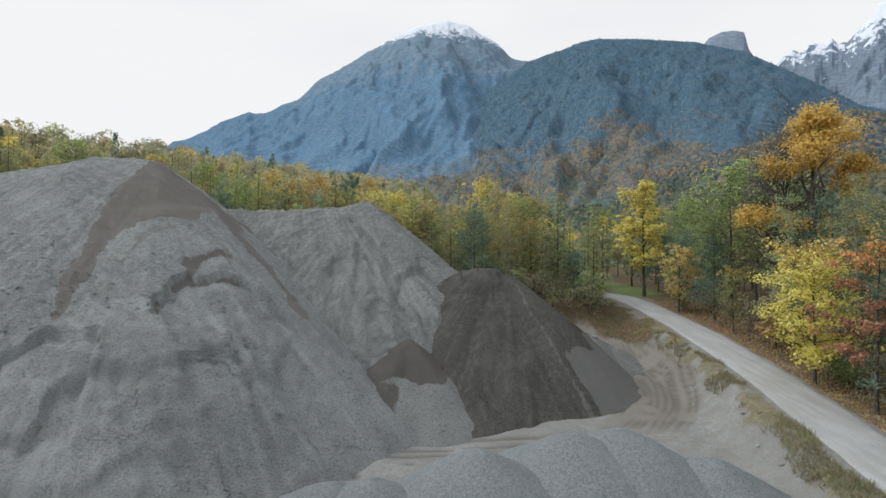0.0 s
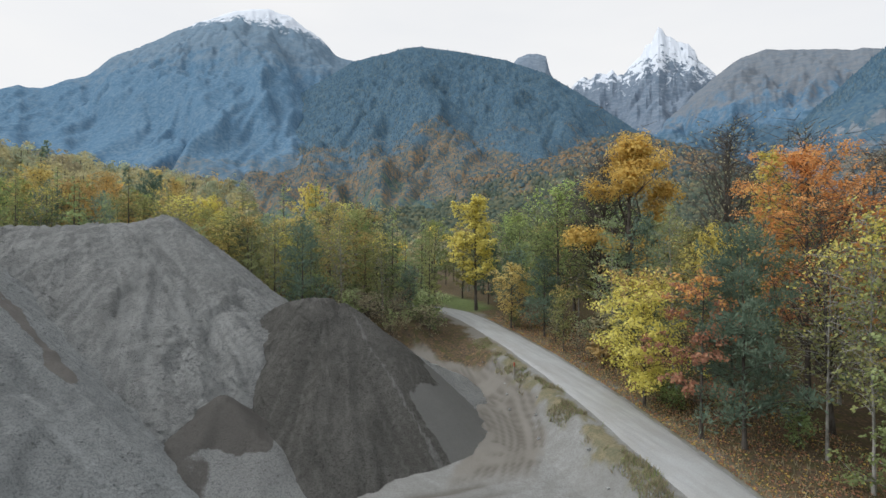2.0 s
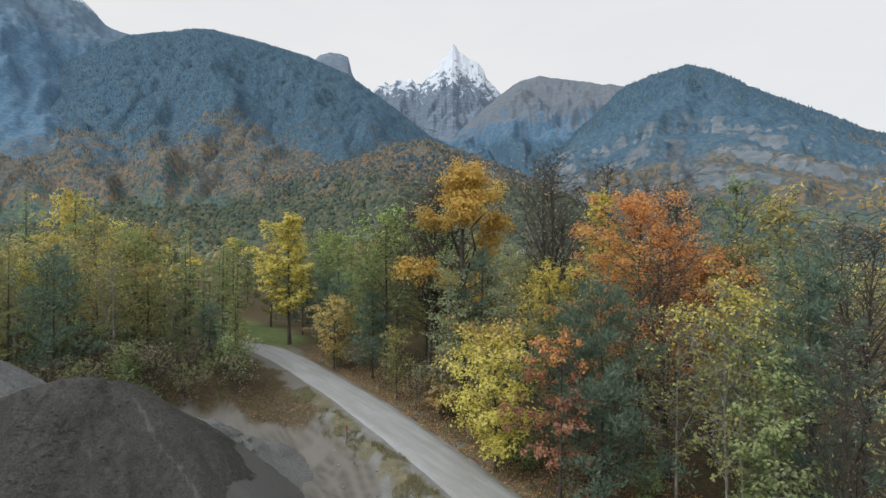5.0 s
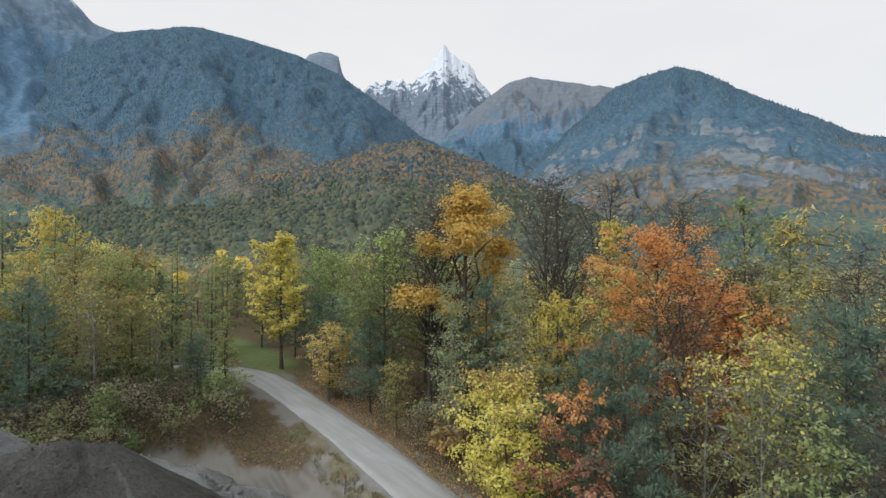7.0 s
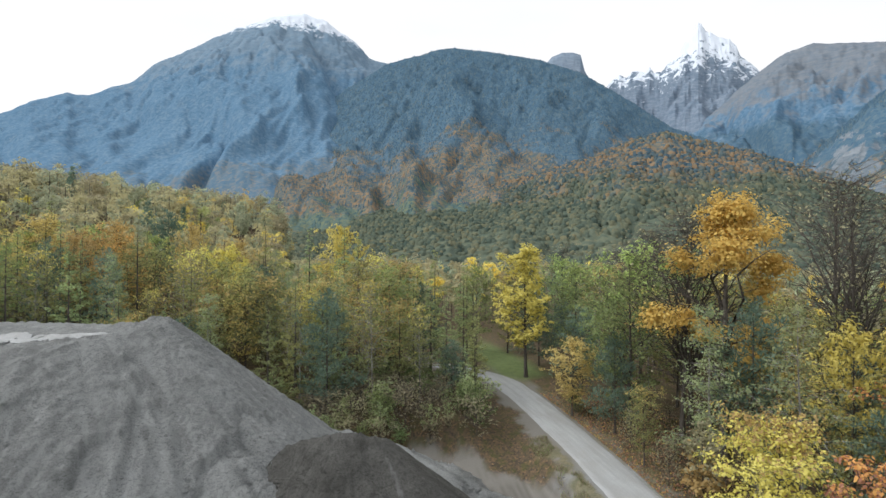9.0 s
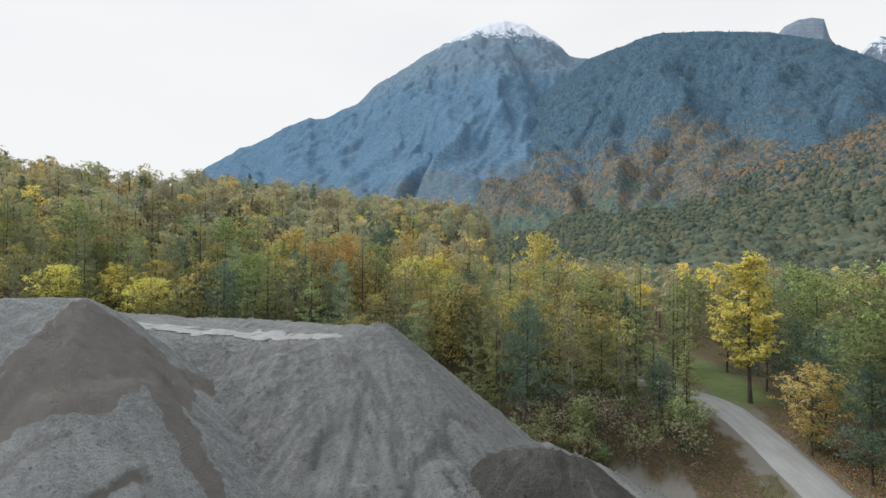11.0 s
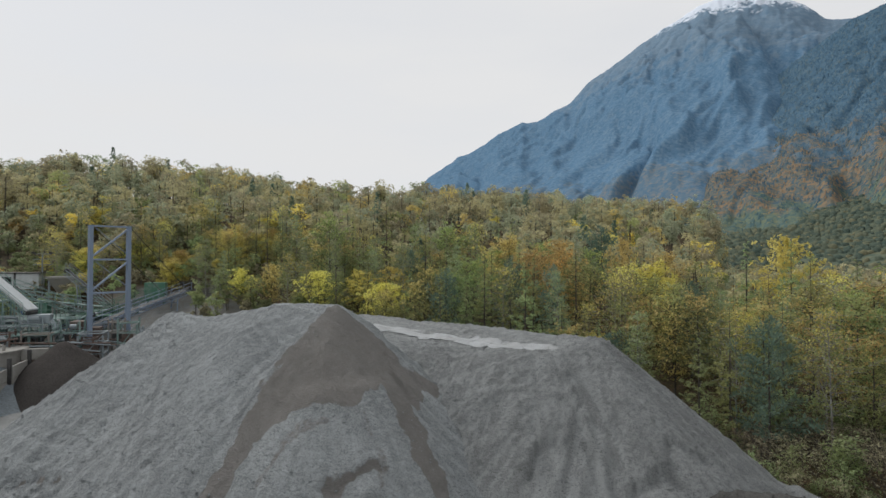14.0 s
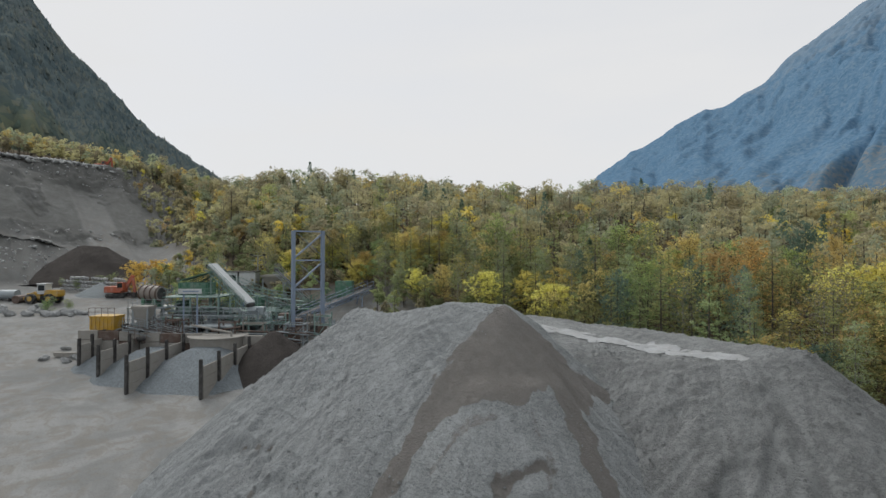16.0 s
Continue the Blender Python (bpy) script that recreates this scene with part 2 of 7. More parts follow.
def mountain_material(name, low, rust, high_wood, zones, cell=9.0, rock=None, rock_from=9000.0, rock_share=0.5, snow_from=9000.0, snow_break=520.0, cliff=None, relief=0.3):
    """Wooded mountainside. zones: heights where olive woods turn to rust-coloured ones and those to conifers;
    bare rock and grass from rock_from up, snow from snow_from; cliff: lowest and highest level of bare crags."""
    m, nt, bsdf, pos = material(name, 1.0, 0.0)
    sep = nt.nodes.new("ShaderNodeSeparateXYZ")
    nt.links.new(pos, sep.inputs[0])
    z = sep.outputs["Z"]
    crowns = voronoi(nt, pos, 1.0 / cell)
    one = nt.nodes.new("ShaderNodeSeparateColor")
    nt.links.new(crowns.outputs["Color"], one.inputs[0])
    big = noise_tex(nt, pos, 0.0034, 5, 0.6, 0.3)
    mid_n = noise_tex(nt, pos, 0.015, 6, 0.65, 0.3)
    fine = noise_tex(nt, pos, 0.09, 5, 0.75)
    tone = maths(nt, "ADD", maths(nt, "MULTIPLY", one.outputs[0], 0.34), maths(nt, "ADD", maths(nt, "MULTIPLY", mid_n, 0.36), maths(nt, "MULTIPLY", fine, 0.3)))
    lift = maths(nt, "ADD", z, maths(nt, "ADD", maths(nt, "MULTIPLY", maths(nt, "SUBTRACT", big, 0.5), zones[2]), maths(nt, "MULTIPLY", maths(nt, "SUBTRACT", mid_n, 0.5), zones[2] * 0.9)))
    c = mix(nt, span(nt, lift, zones[0] - 40.0, zones[0] + 40.0), ramp(nt, low, tone), ramp(nt, rust, tone))
    c = mix(nt, span(nt, lift, zones[1] - 50.0, zones[1] + 50.0), c, ramp(nt, high_wood, tone))
    if rock:
        strata = nt.nodes.new("ShaderNodeMapping")
        strata.inputs["Scale"].default_value = (1.0, 1.0, 3.0)
        nt.links.new(pos, strata.inputs["Vector"])
        stone = ramp(nt, [(0.32, rock[0]), (0.5, [(a + b) / 2 for a, b in zip(*rock)]), (0.68, rock[1])], noise_tex(nt, strata.outputs[0], 0.02, 8, 0.72, 0.4))
        bare = maths(nt, "ADD", z, maths(nt, "MULTIPLY", maths(nt, "SUBTRACT", mid_n, 0.5), 900.0))
        c = mix(nt, maths(nt, "MULTIPLY", span(nt, bare, rock_from, rock_from + 220.0), rock_share), c, stone)
        if cliff:
            geo = nt.nodes.new("ShaderNodeNewGeometry")
            tilt = nt.nodes.new("ShaderNodeSeparateXYZ")
            nt.links.new(geo.outputs["Normal"], tilt.inputs[0])
            level = maths(nt, "ADD", z, maths(nt, "MULTIPLY", maths(nt, "SUBTRACT", big, 0.5), 260.0))
            crag = maths(nt, "MULTIPLY", span(nt, level, cliff[0], cliff[0] + 40.0), span(nt, level, cliff[1], cliff[1] + 60.0, 1.0, 0.0))
            crag = maths(nt, "MULTIPLY", crag, span(nt, maths(nt, "ADD", tilt.outputs["Z"], maths(nt, "MULTIPLY", maths(nt, "SUBTRACT", mid_n, 0.5), 1.6)), 0.66, 0.55))
            crag = maths(nt, "MULTIPLY", crag, span(nt, noise_tex(nt, strata.outputs[0], 0.0055, 6, 0.7, 0.6), 0.42, 0.50))
            c = mix(nt, crag, c, stone)
    snowy = maths(nt, "ADD", z, maths(nt, "MULTIPLY", maths(nt, "SUBTRACT", noise_tex(nt, pos, 0.016, 9, 0.74, 0.5), 0.5), snow_break))
    c = mix(nt, span(nt, snowy, snow_from, snow_from + 50.0), c, (0.62, 0.65, 0.70))
    nt.links.new(c, bsdf.inputs["Base Color"])
    bump(nt, bsdf, maths(nt, "ADD", maths(nt, "MULTIPLY", crowns.outputs["Distance"], -0.6), fine), cell * 0.4, relief)
    return m


def crown_material(name, low, rust, high_wood, zones):
    """Treetops of a far wood: each has one colour, in patches of kinds that grow together at one height."""
    m, nt, bsdf, pos = material(name, 1.0, 0.0)
    geo = nt.nodes.new("ShaderNodeNewGeometry")
    sep = nt.nodes.new("ShaderNodeSeparateXYZ")
    nt.links.new(pos, sep.inputs[0])
    big = noise_tex(nt, pos, 0.0034, 5, 0.6, 0.3)
    mid_n = noise_tex(nt, pos, 0.015, 6, 0.65, 0.3)
    tone = maths(nt, "ADD", maths(nt, "MULTIPLY", geo.outputs["Random Per Island"], 0.5), maths(nt, "MULTIPLY", mid_n, 0.5))
    lift = maths(nt, "ADD", sep.outputs["Z"], maths(nt, "ADD", maths(nt, "MULTIPLY", maths(nt, "SUBTRACT", big, 0.5), zones[2]), maths(nt, "MULTIPLY", maths(nt, "SUBTRACT", mid_n, 0.5), zones[2] * 0.9)))
    c = mix(nt, span(nt, lift, zones[0] - 40.0, zones[0] + 40.0), ramp(nt, low, tone), ramp(nt, rust, tone))
    c = mix(nt, span(nt, lift, zones[1] - 50.0, zones[1] + 50.0), c, ramp(nt, high_wood, tone))
    c = mix(nt, span(nt, noise_tex(nt, pos, 0.4, 4, 0.7), 0.4, 0.65, 0.0, 0.3), c, [v * 0.5 for v in low[0][1]])
    nt.links.new(c, bsdf.inputs["Base Color"])
    return m


# Distance haze is put into these wood colours as a bluish cast.
HAZE_SPRUCE = [(0.25, (0.058, 0.108, 0.158)), (0.45, (0.072, 0.126, 0.176)), (0.62, (0.094, 0.147, 0.186)), (0.8, (0.14, 0.172, 0.172))]
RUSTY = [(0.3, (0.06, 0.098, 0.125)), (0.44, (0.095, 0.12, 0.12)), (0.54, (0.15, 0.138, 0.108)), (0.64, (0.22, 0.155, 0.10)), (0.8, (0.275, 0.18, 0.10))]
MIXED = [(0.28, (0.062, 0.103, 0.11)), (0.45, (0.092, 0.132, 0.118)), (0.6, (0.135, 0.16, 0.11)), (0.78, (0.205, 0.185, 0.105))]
OLIVE = [(0.22, (0.06, 0.083, 0.068)), (0.42, (0.09, 0.11, 0.083)), (0.6, (0.12, 0.133, 0.092)), (0.78, (0.175, 0.16, 0.094)), (0.92, (0.24, 0.178, 0.09))]
DEEP = [(0.25, (0.068, 0.092, 0.10)), (0.5, (0.10, 0.125, 0.125)), (0.8, (0.15, 0.155, 0.13))]
# Furthest slopes: a stronger haze blue, painted into the woods themselves.
HAZE_BLUE = [(0.3, (0.078, 0.148, 0.222)), (0.5, (0.105, 0.182, 0.262)), (0.7, (0.15, 0.22, 0.282))]
HAZE_RUST = [(0.3, (0.078, 0.138, 0.195)), (0.5, (0.115, 0.165, 0.205)), (0.7, (0.19, 0.19, 0.185))]
# Far treetops take the same haze-tinted colours.
M_CROWN_NEAR = crown_material("olive_treetops", OLIVE, RUSTY, MIXED, (175.0, 330.0, 230.0))
M_CROWN_FAR = crown_material("rust_treetops", MIXED, RUSTY, HAZE_SPRUCE, (120.0, 330.0, 620.0))
M_CROWN_DARK = crown_material("dark_olive_treetops", OLIVE, DEEP, DEEP, (130.0, 900.0, 200.0))


def leaf_material(name, stops, trans=0.45):
    """Leaves: colour varies from leaf to leaf and from tree to tree."""
    m, nt, bsdf, pos = material(name, 0.85, 0.05)
    geo = nt.nodes.new("ShaderNodeNewGeometry")
    info = nt.nodes.new("ShaderNodeObjectInfo")
    clump = noise_tex(nt, pos, 0.3, 3, 0.5)
    f = maths(nt, "ADD", maths(nt, "MULTIPLY", geo.outputs["Random Per Island"], 0.3), maths(nt, "MULTIPLY", clump, 0.7))
    c = ramp(nt, stops, f)
    hsv = nt.nodes.new("ShaderNodeHueSaturation")
    nt.links.new(c, hsv.inputs["Color"])
    hsv.inputs["Saturation"].default_value = 0.88
    nt.links.new(span(nt, info.outputs["Random"], 0, 1, 0.485, 0.515), hsv.inputs["Hue"])
    nt.links.new(span(nt, info.outputs["Random"], 0, 1, 0.8, 1.15), hsv.inputs["Value"])
    c = hsv.outputs["Color"]
    nt.links.new(c, bsdf.inputs["Base Color"])
    tr = nt.nodes.new("ShaderNodeBsdfTranslucent")
    nt.links.new(c, tr.inputs["Color"])
    mx = nt.nodes.new("ShaderNodeMixShader")
    mx.inputs[0].default_value = trans
    nt.links.new(bsdf.outputs[0], mx.inputs[1])
    nt.links.new(tr.outputs[0], mx.inputs[2])
    nt.links.new(mx.outputs[0], nt.nodes["Material Output"].inputs["Surface"])
    return m


def bark_material(name, a, b, scale=6.0):
    m, nt, bsdf, pos = material(name, 0.9, 0.1)
    s = nt.nodes.new("ShaderNodeMapping")
    s.inputs["Scale"].default_value = (1.0, 1.0, 0.25)
    nt.links.new(pos, s.inputs["Vector"])
    n = noise_tex(nt, s.outputs[0], scale, 4, 0.7)
    nt.links.new(mix(nt, span(nt, n, 0.35, 0.65), a, b), bsdf.inputs["Base Color"])
    bump(nt, bsdf, n, 0.02)
    return m


LEAF = {
    "yellow": leaf_material("yellow_leaves", [(0.25, (0.53, 0.44, 0.08)), (0.5, (0.75, 0.625, 0.11)), (0.75, (0.84, 0.72, 0.18))]),
    "gold": leaf_material("golden_leaves", [(0.25, (0.68, 0.47, 0.06)), (0.5, (0.88, 0.64, 0.10)), (0.75, (0.94, 0.74, 0.16))]),
    "amber": leaf_material("amber_leaves", [(0.25, (0.44, 0.30, 0.09)), (0.5, (0.62, 0.45, 0.13)), (0.75, (0.74, 0.57, 0.20))]),
    "orange": leaf_material("orange_leaves", [(0.25, (0.60, 0.235, 0.05)), (0.5, (0.79, 0.355, 0.07)), (0.75, (0.85, 0.47, 0.10))]),
    "red": leaf_material("russet_leaves", [(0.25, (0.36, 0.165, 0.095)), (0.5, (0.52, 0.245, 0.13)), (0.75, (0.62, 0.36, 0.17))]),
    "green": leaf_material("green_leaves", [(0.25, (0.171, 0.239, 0.0912)), (0.5, (0.262, 0.342, 0.12)), (0.75, (0.365, 0.439, 0.154))]),
    "lime": leaf_material("light_green_leaves", [(0.25, (0.296, 0.376, 0.103)), (0.5, (0.422, 0.513, 0.125)), (0.75, (0.547, 0.616, 0.16))]),
    "pale": leaf_material("grey_green_leaves", [(0.25, (0.24, 0.29, 0.14)), (0.5, (0.33, 0.385, 0.175)), (0.75, (0.44, 0.465, 0.205))]),
    "olive": leaf_material("olive_leaves", [(0.25, (0.24, 0.26, 0.095)), (0.5, (0.34, 0.345, 0.12)), (0.75, (0.46, 0.425, 0.15))]),
    "larch": leaf_material("larch_needles", [(0.25, (0.228, 0.291, 0.125)), (0.5, (0.319, 0.382, 0.154)), (0.75, (0.433, 0.473, 0.188))]),
    "larchgold": leaf_material("yellowing_larch_needles", [(0.25, (0.28, 0.30, 0.11)), (0.5, (0.385, 0.395, 0.14)), (0.75, (0.49, 0.47, 0.165))]),
    "pine": leaf_material("pine_needles", [(0.25, (0.114, 0.177, 0.131)), (0.5, (0.177, 0.257, 0.182)), (0.75, (0.245, 0.325, 0.217))]),
    "sage": leaf_material("dull_green_leaves", [(0.25, (0.31, 0.345, 0.22)), (0.5, (0.41, 0.44, 0.275)), (0.75, (0.51, 0.515, 0.31))]),
    "khaki": leaf_material("dull_khaki_leaves", [(0.25, (0.42, 0.385, 0.205)), (0.5, (0.545, 0.485, 0.25)), (0.75, (0.64, 0.55, 0.28))]),
    "brown": leaf_material("withered_leaves", [(0.25, (0.262, 0.234, 0.142)), (0.5, (0.365, 0.319, 0.188)), (0.75, (0.456, 0.399, 0.239))]),
}
M_BARK = bark_material("grey_brown_bark", (0.06, 0.05, 0.042), (0.13, 0.115, 0.1))
M_BIRCH = bark_material("pale_birch_bark", (0.16, 0.15, 0.13), (0.40, 0.38, 0.35))
M_DARKBARK = bark_material("dark_larch_bark", (0.065, 0.056, 0.048), (0.135, 0.118, 0.10))

# ---- the land ----
def smooth(v, lo, hi):
    t = np.clip((v - lo) / (hi - lo), 0, 1)
    return t * t * (3 - 2 * t)


def hash_grid(ix, iy, seed):
    n = (ix * 374761393 + iy * 668265263 + seed * 974634613) & 0xFFFFFFFF
    n = ((n ^ (n >> 13)) * 1274126177) & 0xFFFFFFFF
    return ((n ^ (n >> 16)) & 0xFFFF) / 65535.0


def value_noise(x, y, seed=0):
    ix, iy = np.floor(x).astype(np.int64), np.floor(y).astype(np.int64)
    fx, fy = x - ix, y - iy
    fx, fy = fx * fx * fx * (fx * (fx * 6 - 15) + 10), fy * fy * fy * (fy * (fy * 6 - 15) + 10)
    a, b = hash_grid(ix, iy, seed), hash_grid(ix + 1, iy, seed)
    c, d = hash_grid(ix, iy + 1, seed), hash_grid(ix + 1, iy + 1, seed)
    return (a + (b - a) * fx) * (1 - fy) + (c + (d - c) * fx) * fy - 0.5


def fractal(x, y, scale, octaves=4, gain=0.5, seed=0):
    """Noise of about -1 to 1, with features of the given size in metres."""
    total, amp = 0, 1.0
    for i in range(octaves):
        total = total + amp * value_noise(x / scale * 2 ** i + 17.3 * i, y / scale * 2 ** i - 9.1 * i, seed + i)
        amp *= gain
    return total * 1.4


def road_z(y):
    """Height of the road: it climbs gently out of the pit into the wood."""
    q = np.clip(np.asarray(y, float), -10, 90) - 40
    return 3.156 + 0.0903 * q - 0.0006 * q * q


def road_x(y):
    """The road's middle line: almost straight past the pit, then bending left into the wood."""
    y = np.asarray(y, float)
    q = np.clip(y, -30, 62) - 40
    return 21.1 + 0.098 * q - 0.0021 * q * q - 0.045 * np.clip(y - 64, 0, 20) ** 2


ROAD_HALF = 1.68


def land(x, y):
    """Height of the natural ground and pit floor."""
    x, y = np.asarray(x, float), np.asarray(y, float)
    rx = road_x(y)
    side = x - rx
    floor = 0.45 + 0.05 * (y - 29.8) + 0.105 * np.maximum(-x - 6, 0)
    floor = np.minimum(floor, 14 + 0 * x)
    pit = floor + (road_z(y) - floor) * smooth(side, -5.2, -2.4)
    pit = np.where(y > 44, pit + (road_z(y) - pit) * smooth(y, 44, 56) * smooth(x, -6, 9), pit)
    s = -0.6 * (x - 10) + 0.8 * (y - 55)
    hill = 0.135 * np.clip(s - 5, 0, 125) * smooth(y, 42, 72) * smooth(-side, 3, 12)
    bank = 1.4 * smooth(-side, 5.0, 9.0) * smooth(y, 51.0, 54.5) * smooth(x, -40, -5)
    hill = hill + 6.0 * smooth(s, 80, 130) * smooth(-x, 100, 150)
    h = pit + np.where(s > 5, hill, 0) + bank
    right = road_z(y) - 0.02 * np.maximum(side - 4, 0) + 0.25 * smooth(side, 2.5, 6)
    h = np.where(side > 0, right, h)
    # worked quarry slope beyond the plant
    dq = -x - 138 - 0.25 * (y - 30)
    level = np.interp(dq, [0, 20, 26, 50, 60, 84, 214], [14.0, 28.0, 29.5, 48.2, 49.0, 51.0, 82.0])
    level = level + 3.0 * fractal(x, y, 22, 5, 0.6, 5) * smooth(dq, 0, 20) * (1 - 0.85 * smooth(dq, 40, 50))
    there = smooth(dq, -2, 6) * smooth(y, 98, 66)
    h = np.where(dq > -2, h + (np.maximum(level, h * 0.4) - h) * there, h)
    # far valley floor
    r = np.hypot(x, y)
    h = np.where(r > 260, h + (np.minimum(h, 10) * 0.2 - h) * smooth(r, 260, 700), h)
    rough = smooth(r, 400, 250)
    h = h - 0.10 * rut_mask(x, y) * rough
    h = h + rough * (0.16 * fractal(x, y, 5.0, 4, 0.55, 1) * (1 - 0.9 * smooth(np.abs(side), 4.0, 2.2)))
    return h


def sheet(name, xs, ys, height, mat, attrs=(), keep=None, lift=0.0, kind="structure"):
    """A surface over the grid xs by ys; attrs: names with functions of x, y."""
    gx, gy = np.meshgrid(xs, ys)
    gz = height(gx, gy) + lift
    ny, nx = gx.shape
    idx = np.arange(nx * ny).reshape(ny, nx)
    quads = np.stack([idx[:-1, :-1], idx[:-1, 1:], idx[1:, 1:], idx[1:, :-1]], -1).reshape(-1, 4)
    if keep is not None:
        ok = keep(gx, gy, gz).ravel()
        quads = quads[ok[quads].any(1)]
    used = np.unique(quads)
    back = np.full(nx * ny, -1)
    back[used] = np.arange(len(used))
    co = np.stack([gx.ravel(), gy.ravel(), gz.ravel()], 1)[used]
    me = quad_mesh(name, co, back[quads], mat)
    me.shade_smooth()
    for key, fn in attrs:
        a = me.attributes.new(key, "FLOAT", "POINT")
        a.data.foreach_set("value", np.clip(fn(co[:, 0], co[:, 1]), 0, 1).astype(np.float32))
    return new(name, me)


def quad_mesh(name, co, quads, mat):
    me = bpy.data.meshes.new(name)
    co, quads = np.asarray(co, np.float32), np.asarray(quads, np.int32)
    me.vertices.add(len(co))
    me.vertices.foreach_set("co", co.ravel())
    n = quads.shape[1]
    me.loops.add(quads.size)
    me.loops.foreach_set("vertex_index", quads.ravel())
    me.polygons.add(len(quads))
    me.polygons.foreach_set("loop_start", np.arange(0, quads.size, n, dtype=np.int32))
    me.update(calc_edges=True)
    me.materials.append(mat)
    return me


def spaced(lo, hi, step, far):
    """Even steps from lo to hi, then growing steps out to far on both sides."""
    inner = np.arange(lo, hi + step / 2, step)
    out, d, s = [], 0.0, step
    while d < far:
        s = min(s * 1.18, 260)
        d += s
        out.append(d)
    out = np.array(out)
    return np.concatenate([(lo - out)[::-1], inner, hi + out])


def wood_mask(x, y):
    side = x - road_x(y)
    n = fractal(x, y, 2.5, 5, 0.7, 8)
    right = smooth(side + 0.6 * n, 2.2, 2.9)
    left = smooth(y - 0.25 * np.maximum(-x, 0) + 1.0 * n + np.maximum(side + 9, 0) * 0.8, 51.3, 52.5) * smooth(-side + n, 2.4, 3.2)
    du, dv = (x - 1.3) * 0.697 + (y - 12.1) * 0.717, (x - 1.3) * -0.717 + (y - 12.1) * 0.697
    back = smooth(dv + 3 * n, 87, 91) * smooth(du + 3 * n, -48, -44)
    scrub = smooth(dv + 0.6 * (du + 48) * -1 + 6 * n, 108, 116) * smooth(du, -75, -68) * smooth(y, 54, 64)
    above = smooth(-x - 138 - 0.25 * (y - 30) + 8 * n, 57, 62)
    left = np.maximum(np.maximum(left, back), np.maximum(scrub, above * (y < 300)))
    return np.maximum(right, left) * smooth(np.hypot(x, y), 420, 300)


def grass_mask(x, y):
    side = x - road_x(y)
    n = fractal(x, y, 1.6, 5, 0.7, 9)
    verge = 0.85 * smooth(side + 0.9 * n, -3.5, -2.7) * smooth(side + 0.3 * n, -1.7, -1.95) * smooth(n, -0.5, 0.1)
    line = smooth(side + 0.4 * n, 1.75, 2.0) * smooth(side + 0.8 * n, 3.8, 2.6) * 0.7 * smooth(n, -0.4, 0.1)
    return np.maximum(verge * smooth(y, 54, 49), line)


def meadow_mask(x, y):
    return 0.8 * smooth(y, 66, 68.5) * smooth(x, 21.5, 23.5) * smooth(x, 29, 26.5) * smooth(y, 95, 80)


def track_mid(y):
    return 15.9 - 0.025 * np.clip(44 - y, 0, 18) ** 2


def track_mask(x, y):
    """The worn haul track that curves from the pit floor up to the road."""
    d = np.abs(x - track_mid(y) + 0.6 * fractal(x, y, 2, 5, 0.65, 3))
    curve = smooth(d, 2.7, 2.1) * smooth(y, 29, 32)
    top = smooth(y + 0.6 * fractal(x, y, 3, 3, 0.5, 4), 45, 48) * smooth(x, 3, 8)
    return np.maximum(curve, top) * 0.9


def rut_mask(x, y):
    """Tyre ruts along the haul track and across the pit floor."""
    d = x - track_mid(y) + 0.25 * fractal(x, y, 6, 2, 0.5, 12)
    lines = sum(np.exp(-((d - o - 0.25 * fractal(x, y, 5, 2, 0.5, 16 + k)) / 0.15) ** 2) for k, o in enumerate((-2.2, -1.75, -1.1, -0.7, -0.2, 0.35, 0.8, 1.3, 1.9, 2.4)))
    e = y - 27.5 - 0.10 * x + 0.3 * fractal(x, y, 7, 2, 0.5, 14)
    across = sum(np.exp(-((e - o) / 0.22) ** 2) for o in (-2.6, -1.7, -0.6, 0.2, 1.3)) * smooth(x, 13, 9)
    gaps = smooth(fractal(x, y, 2.5, 3, 0.6, 15), -0.3, 0.2)
    return 0.85 * gaps * (lines * smooth(y, 29, 32) * smooth(y, 52, 46) + across * smooth(x, -26, -20) * smooth(y, 36, 31))


def ramp_mask(x, y):
    """The pale haul ramp across the quarry slope."""
    n = fractal(x, y, 5, 3, 0.6, 76)
    out = 0
    for (ax, ay), (bx, by) in (((-163, 42), (-155, 53)), ((-155, 53), (-141, 64)), ((-150, 40), (-143, 52))):
        t = np.clip(((x - ax) * (bx - ax) + (y - ay) * (by - ay)) / ((bx - ax) ** 2 + (by - ay) ** 2), 0, 1)
        out = np.maximum(out, smooth(np.hypot(x - ax - t * (bx - ax), y - ay - t * (by - ay)) + n, 3.0, 2.0))
    return out


def yard_mask(x, y):
    n = fractal(x, y, 9, 4, 0.6, 78)
    fan = smooth(-x, 138, 142) * smooth(-x, 158, 152) * smooth(y + 3 * n, 41, 37)
    return np.maximum(smooth(-x + 8 * n, 36, 46) * smooth(-x, 150, 130), np.maximum(fan, ramp_mask(x, y)))


def rock_mask(x, y):
    dq = -x - 138 - 0.25 * (y - 30)
    n = fractal(x, y, 12, 4, 0.6, 77)
    fan = smooth(-x, 138, 142) * smooth(-x, 158, 152) * smooth(y + 3 * n, 41, 37)
    return smooth(dq, -4, 6) * smooth(dq + 8 * n, 62, 57) * smooth(y + 14 * n, 72, 60) * (1 - 0.8 * np.maximum(fan, ramp_mask(x, y)))


def valley_mask(x, y):
    return smooth(np.hypot(x, y), 260, 340) * smooth(x, -160, -60)


